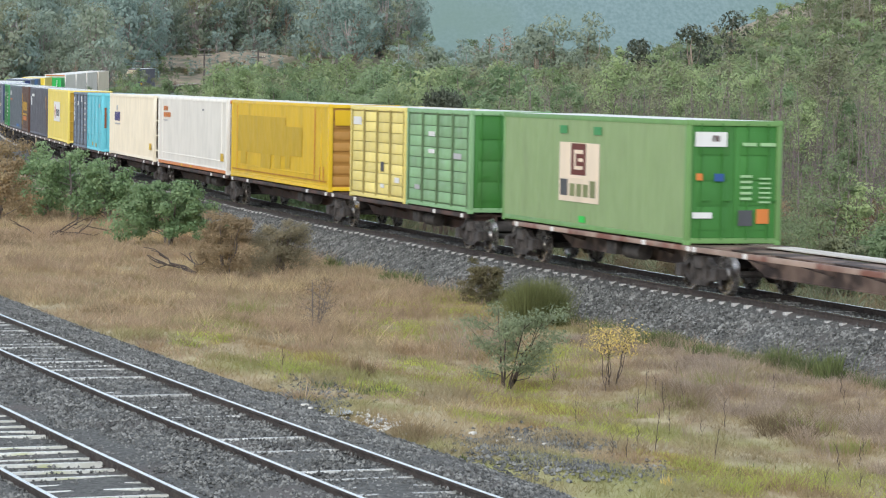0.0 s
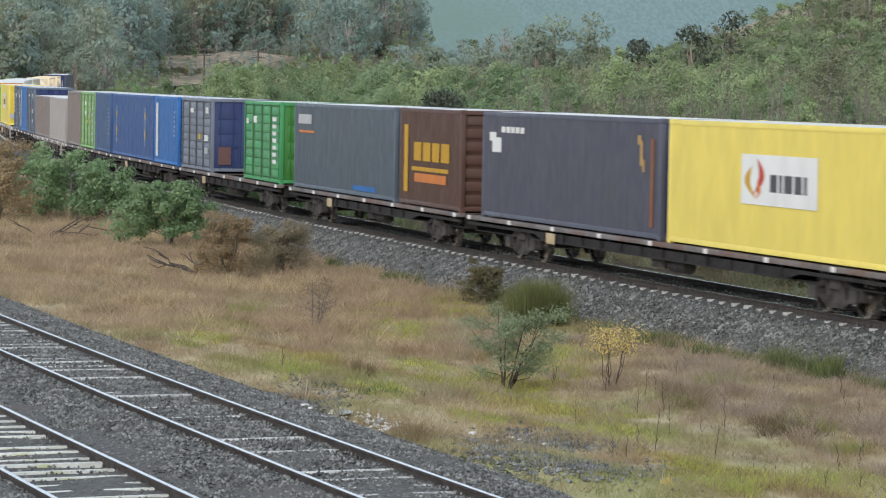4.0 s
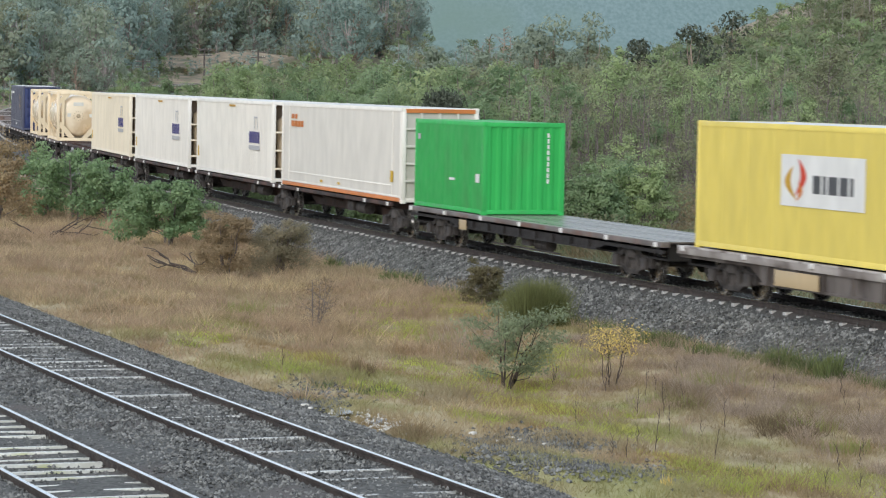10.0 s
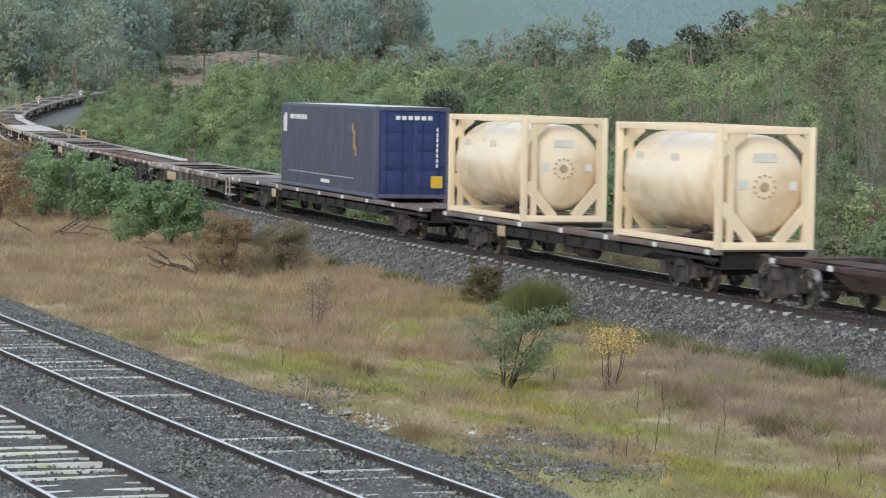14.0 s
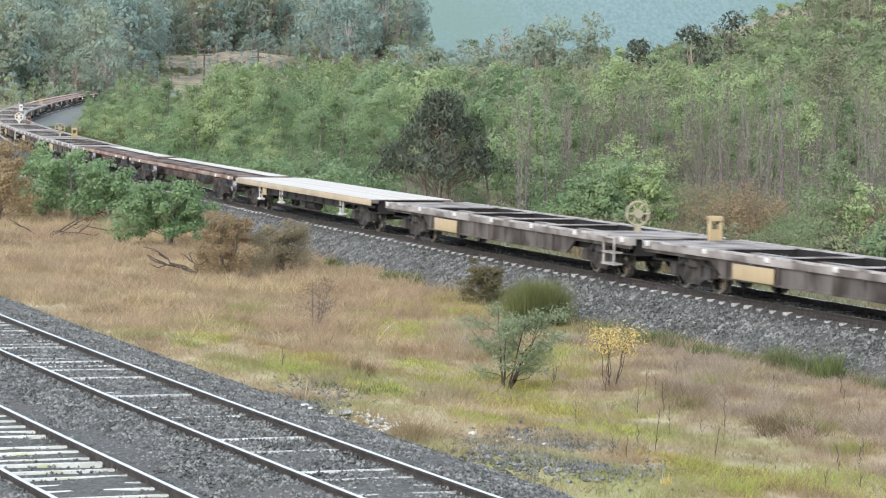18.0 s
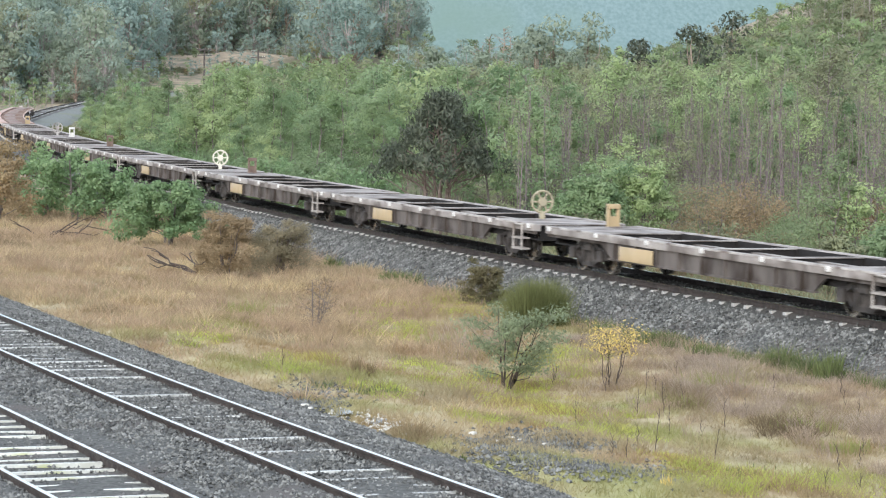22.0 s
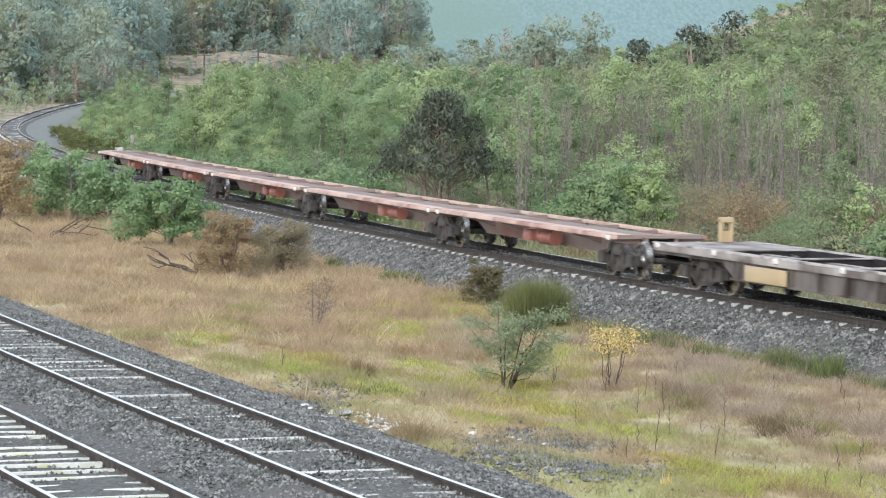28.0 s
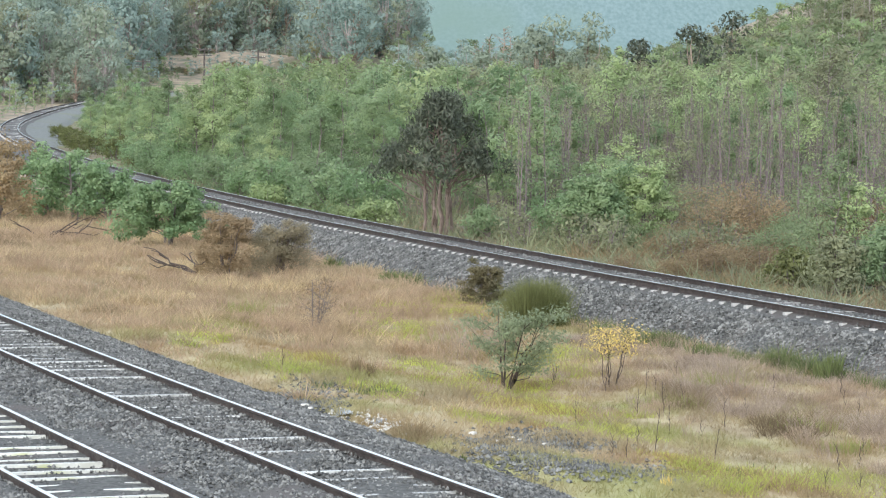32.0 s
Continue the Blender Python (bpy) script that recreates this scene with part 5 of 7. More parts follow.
load(container(6.06, 2.896, "grey_panel", "blue_end", None, "panel", "doors", "grey side-door container with blue end doors", "roof_white",
               [("side", 1.8, 2.3, 0.7, 0.18, "mark_white"), ("side", 4.9, 2.3, 0.6, 0.24, "mark_white"), ("side", 4.7, 1.2, 0.7, 0.24, "mark_white"), ("side", 3.5, 1.25, 0.4, 0.22, "mark_yellow"), ("side", 4.7, 0.7, 0.7, 0.24, "mark_pale"),
                ("end", 0.3, 0.3, 0.5, 0.7, "door_stain"), ("end", 1.4, 0.3, 0.6, 0.8, "door_stain")] + column(1.6, 1.7, 4, 0.14, 0.12, 0.16, "mark_white", "end")), 201.9, 215.2, 199.4, 205.5)
flat(179.2, 198.7, 182.2, 195.8, "black", "dark container flat wagon")
load(container(6.06, 2.896, "bright_blue", "blue", None, "smooth", "slats", "bright blue twenty-foot container with a white stripe", "roof_white", [("side", 0.5, 0.3, 0.55, 2.3, "mark_white")] + column(5.2, 1.2, 6, 0.2, 0.1, 0.2, "mark_pale")), 182.2, 195.8, 192.4, 198.4)
load(container(12.19, 2.896, "blue", "blue", None, "smooth", "doors", "blue forty-foot container with yellow markings", "roof_white",
               [("side", 1.2, 0.6, 0.34, 1.75, "pale_blue"), ("side", 1.24, 1.8, 0.26, 0.3, "mark_yellow"), ("side", 1.24, 0.95, 0.26, 0.4, "mark_yellow"), ("side", 1.28, 0.65, 0.2, 0.16, "mark_pale"), ("side", 9.8, 0.6, 0.34, 1.75, "pale_blue"), ("side", 9.84, 1.8, 0.26, 0.3, "mark_yellow"), ("side", 9.84, 0.95, 0.26, 0.4, "mark_yellow")]), 182.2, 195.8, 179.8, 192.0)
flat(159.9, 179.0, 162.4, 176.6, "black", "dark container flat wagon")
load(container(6.06, 2.896, "navy", "navy", None, "smooth", "slats", "navy blue twenty-foot container", "roof_white", column(5.3, 0.9, 7, 0.18, 0.1, 0.2, "mark_pale") + [("end", 0.8, 2.2, 0.7, 0.2, "mark_yellow")]), 162.4, 176.6, 172.8, 178.85)
load(container(6.06, 2.896, "lime_panel", "green_door", None, "panel", "doors", "light green side-door container", "roof_white",
               [("side", 1.8, 2.2, 0.7, 0.2, "mark_white"), ("side", 1.8, 1.7, 0.7, 0.2, "mark_white"), ("side", 3.1, 1.3, 0.3, 0.2, "mark_yellow")] + column(4.8, 0.4, 6, 0.6, 0.16, 0.32, "mark_pale")), 162.4, 176.6, 166.55, 172.6)
load(container(6.06, 2.896, "taupe", "taupe", None, "ribbed", "doors", "taupe grey ribbed twenty-foot container", "roof_white"), 162.4, 176.6, 160.3, 166.35)
flat(139.1, 159.5, 142.0, 156.6, "grey", "grey container flat wagon with deep side sill")
load(container(9.5, 2.44, "silver", "taupe", None, "ribbed", "slats", "low silver-grey ribbed container", "roof_white"), 142.0, 156.6, 149.6, 159.1)
load(container(9.7, 2.44, "taupe", "taupe", None, "ribbed", "slats", "low taupe ribbed container", "roof_white"), 142.0, 156.6, 139.7, 149.4)
flat(119.4, 138.9, 121.6, 136.6, "black", "dark container flat wagon")
load(container(6.06, 2.896, "steel_blue_panel", "navy_dark", None, "panel", "doors", "slate blue side-door container with white stencils", "roof_white",
               [("side", 1.6, 2.3, 0.9, 0.14, "mark_white"), ("side", 4.7, 2.2, 0.6, 0.3, "mark_white"), ("side", 4.7, 1.3, 0.6, 0.24, "mark_white"), ("side", 3.5, 1.3, 0.3, 0.24, "mark_yellow"), ("side", 4.6, 0.7, 0.7, 0.2, "mark_pale")]), 121.6, 136.6, 132.6, 138.65)
load(container(6.06, 2.896, "bright_blue", "blue", None, "smooth", "slats", "bright blue twenty-foot container with a white stripe", "roof_white", [("side", 0.45, 0.3, 0.5, 2.35, "mark_white")] + column(5.3, 1.5, 5, 0.16, 0.12, 0.18, "mark_pale")), 121.6, 136.6, 126.5, 132.5)
load(container(6.06, 2.896, "steel_blue_panel", "navy_dark", None, "panel", "doors", "slate blue side-door container with bold white blocks", "roof_white",
               column(0.35, 1.1, 5, 0.42, 0.2, 0.27, "mark_white") + [("side", 1.8, 2.15, 0.6, 0.24, "mark_white"), ("side", 3.5, 2.3, 0.4, 0.36, "mark_white"), ("side", 4.8, 2.1, 0.8, 0.24, "mark_white"), ("side", 4.9, 0.8, 0.4, 0.12, "mark_yellow")]
               + column(4.9, 1.05, 4, 0.6, 0.1, 0.26, "mark_pale")), 121.6, 136.6, 120.2, 126.25)
flat(99.0, 119.2, 101.9, 116.7, "grey", "grey container flat wagon carrying a yellow container")
load(container(12.19, 2.896, "yellow_pale", "yellow_end", None, "smooth", "ribbed", "yellow forty-foot container with a white emblem panel", "roof_white",
               emblem(4.2, 1.15, 1.0) + [("end", 0.1, 0.5, 0.32, 0.36, "mark_pale"), ("end", 1.85, 1.5, 0.05, 1.1, "mark_grey")]), 101.9, 116.7, 100.3, 112.5)
flat(78.8, 98.7, 81.8, 96.3, "plank", "dark flat wagon with grey boarded deck, half empty")
load(container(6.06, 2.591, "green_vivid", "green_vivid", None, "smooth", "ribbed", "vivid green twenty-foot container", "green_vivid",
               [("side", 3.2, 0.9, 0.5, 0.07, "mark_white"), ("side", 0.3, 2.0, 0.25, 0.16, "mark_pale"), ("side", 5.5, 0.9, 0.3, 0.24, "mark_white")] + column(1.9, 0.9, 9, 0.06, 0.12, 0.16, "mark_white", "end")), 81.8, 96.3, 79.75, 85.8)
pack([77.2, 63.2, 47.6, 32.0, 16.5, 2.7], "umber", "brown articulated container wagon platform")
load(container(15.0, 2.896, "white_reefer", "reefer_grey", None, "band", "grid", "off-white refrigerated long container with orange lower rail", "roof_white",
               block_text(1.4, 2.35, 0.16, [0.4, 0.3], 0.1, "mark_orange") + block_text(1.4, 2.08, 0.2, [0.4, 0.4, 0.36, 0.3], 0.06, "mark_orange") + [("side", 13.8, 0.62, 0.3, 0.34, "mark_yellow"), ("side", 5.4, 0.3, 0.3, 0.08, "mark_yellow"), ("side", 7.6, 0.3, 0.3, 0.08, "mark_yellow"), ("end", 0.12, 2.74, 2.2, 0.12, "orange_rail"), ("end", 0.45, 1.75, 0.3, 0.3, "mark_grey")], sill="orange_rail"), 63.2, 77.2, 63.4, 78.4)
for lo, r, f in ((48.2, 47.6, 63.2), (32.6, 32.0, 47.6), (17.1, 16.5, 32.0)):
    load(container(13.7, 2.896, "cream_reefer" if lo < 30 else "white_reefer", "cream_reefer", None, "fine", "reefer", "off-white ribbed refrigerated container with purple lettering", "roof_white",
                   block_text(9.9, 1.35, 0.42, [0.14, 0.22, 0.1, 0.16, 0.1, 0.16, 0.12, 0.1, 0.14], 0.06, "mark_navy") + [("side", 9.9, 1.1, 1.8, 0.16, "mark_pale"), ("side", 10.75, 1.86, 0.06, 0.4, "mark_pale"), ("side", 11.25, 1.86, 0.06, 0.4, "mark_pale"), ("side", 10.75, 2.26, 0.56, 0.06, "mark_pale"),
                              ("side", 0.35, 0.6, 0.2, 0.4, "mark_yellow"), ("side", 6.3, 2.64, 1.1, 0.07, "mark_gold")]), r, f, lo, lo + 13.7)
flat(-19.1, 0.4, -16.4, -2.2, "black", "dark flat wagon carrying two tank containers")
load(tank_container("cream tank container with octagonal end frame"), -16.4, -2.2, -6.0, 0.06)
load(tank_container("cream tank container with octagonal end frame"), -16.4, -2.2, -18.5, -12.44)
flat(-44.5, -19.6, -41.5, -23.4, "black", "long dark flat wagon carrying a navy container")
load(container(12.19, 2.896, "grey_blue", "navy_dark", None, "smooth", "doors", "blue-grey forty-foot container with navy doors", "roof_white",
               [("side", 0.35, 1.9, 0.5, 0.55, "mark_white"), ("side", 0.5, 2.4, 0.3, 0.14, "mark_white"), ("side", 9.6, 1.5, 0.24, 0.6, "dull_gold"), ("side", 9.4, 2.05, 0.26, 0.26, "dull_gold"), ("side", 9.8, 1.3, 0.2, 0.3, "dull_gold"), ("side", 1.2, 0.55, 8.5, 0.03, "mark_pale"),
                ("side", 5.6, 0.3, 1.1, 0.12, "mark_white")] + block_text(1.3, 2.35, 0.16, [0.5, 0.2, 0.3, 0.3, 0.3, 0.3], 0.08, "mark_white")
               + block_text(0.65, 2.48, 0.13, [0.14, 0.14, 0.15, 0.16, 0.15, 0.14], 0.06, "mark_white", "end") + [("end", 1.82, 0.36, 0.38, 0.38, "mark_yellow")] + column(1.98, 1.0, 8, 0.06, 0.12, 0.16, "mark_white", "end")), -41.5, -23.4, -38.2, -26.0)
GREY = "empty grey container flat wagon with deep side sill and cream plate"


def brake_post(w, x, wheel, tone="yellow_rail"):
    """A hand brake stand on the deck, with a spoked wheel or as an open bracket."""
    def stand():
        s = Shape()
        if wheel:
            n = 16
            s.tube([(0, 0.3 * math.cos(a), 1.5 + 0.3 * math.sin(a)) for a in np.linspace(0, 2 * math.pi, n + 1)], 0.035, 6)
            for i in range(6):
                a = i * math.pi / 3
                s.tube([(0, 0, 1.5), (0, 0.29 * math.cos(a), 1.5 + 0.29 * math.sin(a))], 0.028, 5)
            s.tube([(-0.06, 0, 1.5), (0.06, 0, 1.5)], 0.12, 10)
            s.box(-0.1, 0.1, -0.06, 0.06, 1.03, 1.22, 0.02)
            s.tube([(-0.08, 0, 1.2), (-0.08, 0, 1.5)], 0.03, 6)
        else:
            s.box(-0.07, 0.07, -0.17, -0.1, 1.03, 1.58, 0.015)
            s.box(-0.07, 0.07, 0.1, 0.17, 1.03, 1.58, 0.015)
            s.box(-0.1, 0.1, -0.17, 0.17, 1.5, 1.62, 0.015)
            s.box(0.02, 0.05, -0.11, 0.11, 1.03, 1.3)
        return s.mesh("brake_stand", STEEL[tone])
    part("brake_stand", kept(("stand", wheel, tone), stand), w, "pale spoked hand brake wheel" if wheel else "upright steel bracket", Matrix.Translation((x, 0.1 if wheel else 0.62, 0)))


def grey_flat(lo, hi, posts=()):
    w = flat(lo + 0.1, hi - 0.1, lo + 2.75, hi - 2.75, "grey", GREY)
    for place, wheel, tone in posts:
        brake_post(w, place - (lo + hi) / 2, wheel, tone)


grey_flat(-64.7, -44.7, [(-64.3, False, "brown")])
w = skeletal_wagon(19.4, (-6.7, 6.6), "brown")
haul(w, -81.5, -68.2, BARE)
grey_flat(-104.8, -84.6, [(-104.4, False, "cream")])
grey_flat(-125.3, -104.8, [(-108.0, True, "yellow_rail")])
flat(-145.2, -125.6, -143.4, -128.2, "timber", "flat wagon with bright wet timber deck")
w = skeletal_wagon(24.6, (-9.1, 9.1), "brown")
haul(w, -167.7, -149.5, BARE)
w = skeletal_wagon(19.2, (-7.3, 7.3), "brown")
haul(w, -188.8, -174.2, BARE)
grey_flat(-210.8, -190.7, [(-210.4, False, "cream")])
grey_flat(-231.2, -210.8, [(-214.4, True, "yellow_rail")])
grey_flat(-251.4, -231.2, [(-251.0, False, "brown")])
grey_flat(-271.6, -251.4, [(-255.0, True, "pale")])
grey_flat(-291.8, -271.6, [(-291.4, False, "brown")])
grey_flat(-312.0, -291.8, [(-311.6, False, "white")])
grey_flat(-332.4, -312.0, [(-315.7, True, "rim")])
grey_flat(-352.0, -332.4, [(-351.6, False, "cream")])
pack([-354.3, -367.8, -383.4, -398.8, -414.0, -429.2], "red", "faded red articulated skeletal wagon platform")
TAIL = RIDES[-1][0]


def tail_gear():
    s = Shape().box(-8.6, -8.0, -0.9, 0.9, 0.9, 1.06, 0.02)
    s.box(-7.9, -7.5, -1.0, -0.6, 0.45, 1.0, 0.03)
    s.tube([(-8.3, 0.5, 1.05), (-8.3, 0.5, 1.62)], 0.06, 6)
    s.box(-8.38, -8.22, 0.42, 0.58, 1.5, 1.86, 0.02)
    s.box(-8.05, -7.75, -0.4, 0.0, 1.05, 1.24, 0.03)
    return s.mesh("tail_equipment", STEEL["rim"])


part("tail_equipment", tail_gear(), TAIL, "end-of-train box and marker")


def travel(t):
    u = t - 14.0
    return 25.2303 * u - 0.03092 * u * u + 0.0004026 * u ** 3


def motions():
    """The whole train runs along the main line at about 26 m/s."""
    times = [i * 0.5 for i in range(65)]
    for thing, rear, front, along, up in RIDES:
        rows = []
        for t in times:
            a = Vector(MAIN.at(rear + travel(t)))
            b = Vector(MAIN.at(front + travel(t)))
            x = (b - a).normalized()
            y = Vector((0, 0, 1)).cross(x).normalized()
            z = x.cross(y)
            m = Matrix((x, y, z)).transposed().to_4x4()
            m.translation = (a + b) / 2 + x * along + z * up
            rows.append((t, m))
        walk(thing, rows)

# ---------- trees and shrubs ----------
def wavy(rng, p0, p1, n, amp):
    k = np.linspace(0, 1, n)[:, None]
    p = (1 - k) * np.asarray(p0, float) + k * np.asarray(p1, float)
    p[1:-1] += rng.normal(scale=amp, size=(n - 2, 3))
    return p


def sapling_parts(rng, h, spread, low, leaf, count, stems=1, clump=0.3, thick=0.05, lean=0.04, droop=0.0, twigs=1.0, dome=0, loose=0.55, lite=False, soft=0.0, aspect=0.55, rise=1.0):
    """Wood and leaves of a slender young tree; dome adds sprays from the ground up; soft turns feathery leaves to the crown's own face."""
    wood, crown = Shape(), Shape()
    cs, ns = [], []

    def spray(at, m, r, flat=0.6):
        o = rng.normal(size=(m, 3))
        o /= np.linalg.norm(o, axis=1, keepdims=True) + 1e-9
        k = rng.random((m, 1)) ** 0.45
        p = at + o * k * r * np.array([1, 1, flat])
        cs.append(p)
        away = p * np.array([1.0, 1.0, 0.0])
        away = away / (np.linalg.norm(away, axis=1, keepdims=True) + 0.25 * spread)
        ns.append(o * (1 - 0.65 * soft) + soft * away * 1.1 + np.array([0, 0, 0.55 + 0.35 * soft]))

    for _ in range(stems):
        a = rng.uniform(0, 6.28)
        top = np.array([math.cos(a) * h * lean * rng.uniform(0.5, 2), math.sin(a) * h * lean * rng.uniform(0.5, 2), h * rng.uniform(0.82, 1.0)])
        base = np.array([math.cos(a), math.sin(a), 0]) * (0.1 if stems > 1 else 0)
        tr = wavy(rng, base, top, 7, h * 0.012)
        wood.tube(tr[::2] if lite else tr, np.linspace(thick, thick * 0.22, 4 if lite else 7), 4 if lite else 5, not lite)
        nb = int((9 + 3 * h) * twigs / stems ** 0.5)
        for j in range(nb):
            f = low + (1 - low) * ((j + rng.random()) / nb)
            p = np.array([np.interp(f, np.linspace(0, 1, 7), tr[:, i]) for i in range(3)])
            b = rng.uniform(0, 6.28)
            r = spread * (1.15 - 0.75 * (f - low) / (1 - low + 1e-6)) * rng.uniform(0.45, 1.1)
            e = p + np.array([math.cos(b) * r, math.sin(b) * r, r * rng.uniform(0.15, 0.75) * rise - droop * r])
            if lite:
                wood.tube([p, e], [thick * 0.34, thick * 0.08], 3, False)
            else:
                wood.tube(wavy(rng, p, e, 4, 0.04 * r), np.linspace(thick * 0.35, thick * 0.08, 4), 4, False)
            m = max(3, int(count / nb / stems))
            spray(p + (e - p) * 0.92, m * 2 // 3 + 1, clump * (1.1 + 0.9 * r) * rng.uniform(0.7, 1.3))
            spray(p + (e - p) * 0.5, m // 3 + 1, clump * (0.8 + 0.6 * r) * rng.uniform(0.6, 1.2))
    for _ in range(dome):
        a, u = rng.uniform(0, 6.28), rng.random() ** 0.8
        q = np.sqrt(1 - (0.92 * u) ** 2) * spread * 1.15 * rng.uniform(0.7, 1.1)
        spray(np.array([math.cos(a) * q, math.sin(a) * q, h * 0.8 * u + 0.1]), max(4, count // (2 * dome)), clump * 1.2 * rng.uniform(0.6, 1.3), 0.75)
    c, n = np.concatenate(cs), np.concatenate(ns)
    c[:, 2] = np.maximum(c[:, 2], 0.05 + rng.random(len(c)) * 0.12)
    crown.leaves(c, leaf, rng, n, aspect, loose * (1 - 0.25 * soft))
    return wood, crown


def make_tree(name, rng, bark, leaf_tone, **k):
    wood, crown = sapling_parts(rng, **k)
    t = empty(name)
    part("trunk", wood.mesh("trunk", MAT[bark]), t)
    part("crown", crown.mesh("crown", MAT[leaf_tone]), t)
    return t


def place_z(x, y):
    return float(ground_z(np.array([x]), np.array([y]))[0])


def set_out(proto, label, category, group, spots, rng, tilt=2.5):
    """Plant copies of a prototype; the first spot takes the prototype itself."""
    tagged(proto, label, category, group)
    for i, (x, y, s) in enumerate(spots):
        m = Matrix.Translation((x, y, place_z(x, y) - 0.03)) @ Euler((radians(rng.normal(scale=tilt)), radians(rng.normal(scale=tilt)), rng.uniform(0, 6.28))).to_matrix().to_4x4()
        ob = proto if i == 0 else copy_thing(proto, m)
        ob.matrix_basis = m
        ob.scale = (s, s, s * rng.uniform(0.92, 1.1))


RT = np.random.default_rng(11)

# leaf litter under the wood beyond the line
def forest_floor():
    ss = np.concatenate([np.arange(-560, -180, 8.0), np.arange(-180, 120, 3.0)])
    sides = np.array([-2.55, -3.2, -4.2, -6, -9, -13, -18, -26, -40, -70])
    P = np.stack([MAIN.at(ss, a) for a in sides], 1)
    Z = ground_z(P[..., 0].ravel(), P[..., 1].ravel()) + 0.1
    P[..., 2] = Z.reshape(P.shape[:2])
    P[:, 0, 2] -= 0.14
    n, m = len(ss), len(sides)
    i = np.arange(m - 1)[None, :] + m * np.arange(n - 1)[:, None]
    q = np.stack([i, i + m, i + m + 1, i + 1], -1).reshape(-1, 4)
    tagged(new("forest_floor", mesh_of("forest_floor", P.reshape(-1, 3), q, (), [MAT["litter"]], True)), "brown leaf litter and low weeds under the wood", "ground", kind="structure")


forest_floor()

# the belt of young wattles beyond the main line
KINDS = []
for h, sp, low, tone, cnt, tw, wd, lf in [(5.2, 1.35, 0.2, "leaf_wattle", 3600, 1.1, "bark", 0.15), (5.8, 1.4, 0.34, "leaf_wattle", 3400, 1.0, "bark", 0.15), (5.2, 1.4, 0.22, "leaf_light", 3400, 1.0, "bark", 0.15),
                                          (6.6, 1.2, 0.64, "leaf_light", 1900, 1.3, "stem", 0.15), (6.3, 1.0, 0.6, "leaf_olive", 1300, 1.6, "stem", 0.14), (3.4, 1.3, 0.05, "leaf_blue", 3400, 0.9, "bark", 0.13),
                                          (6.2, 0.6, 0.3, "leaf_olive", 160, 1.8, "stem", 0.13)]:
    KINDS.append(dict(h=h, spread=sp, low=low, leaf=lf, count=cnt, clump=0.3, thick=0.055 if wd == "bark" else 0.038, twigs=tw * 0.62, tone=tone, bark=wd, soft=1.0, aspect=0.34, rise=1.0 if low < 0.25 or low == 0.34 else 2.0))
LABELS = ["slender young wattle with green feathery crown", "tall young wattle with green crown on a bare stem", "bushy light-green young wattle", "tall pale-green wattle sapling on thin grey stem",
          "thin olive sapling with sparse leaves", "low bushy wattle, leafy to the ground", "nearly bare grey sapling with few olive leaves"]


def wood_spots(rng, gap, lo, hi):
    """Scattered places on the far side of the line, lo to hi metres from it."""
    out = []
    for gx in np.arange(-60, 75, gap):
        for gy in np.arange(62, 330, gap):
            x, y = gx + rng.uniform(-0.45, 0.45) * gap, gy + rng.uniform(-0.45, 0.45) * gap
            if abs(x) / y < 0.185:
                out.append((x, y))
    pts = np.array(out)
    side, s = MAIN.near(pts[:, 0], pts[:, 1])
    extra = np.where((s < -150) & (s > -425), 2.0, 0.0) + 15.0 * smooth_step(pts[:, 0] / pts[:, 1], 0.012, 0.07)
    keep = (-side > lo + extra) & (-side < hi + extra) & ((pts[:, 0] - 0.1) ** 2 + (pts[:, 1] - 101) ** 2 > 5)
    keep &= ~((pts[:, 0] / pts[:, 1] > -0.014) & (pts[:, 0] / pts[:, 1] < 0.01) & (-side < 7.5))
    return pts[keep], (-side - extra)[keep], s[keep]


pts, dist, ss = wood_spots(RT, 2.1, 4.4, 12.5)
order = RT.permutation(len(pts))[:295]
groups = [[] for _ in KINDS]
for i in order:
    x, y = pts[i]
    east = smooth_step(x / y, 0.03, 0.07)
    if RT.random() < east:
        k = int(RT.choice([3, 4, 6, 6, 6, 1]))
    elif dist[i] < 6.6 and RT.random() < 0.5:
        k = int(RT.choice([5, 5, 2]))
    else:
        k = int(RT.choice([0, 0, 1, 2, 2]))
    groups[k].append((x, y, RT.uniform(0.6, 1.15) * (0.62 if ss[i] < -105 else 1.0)))
for kind, spots, label in zip(KINDS, groups, LABELS):
    if spots:
        kw = {a: b for a, b in kind.items() if a not in ("tone", "bark")}
        half = len(spots) // 2 + 1
        for some in (spots[:half], spots[half:]):
            if some:
                set_out(make_tree("sapling", RT, kind["bark"], kind["tone"], **kw), label, "tree", "saplings beyond the railway", some, RT)


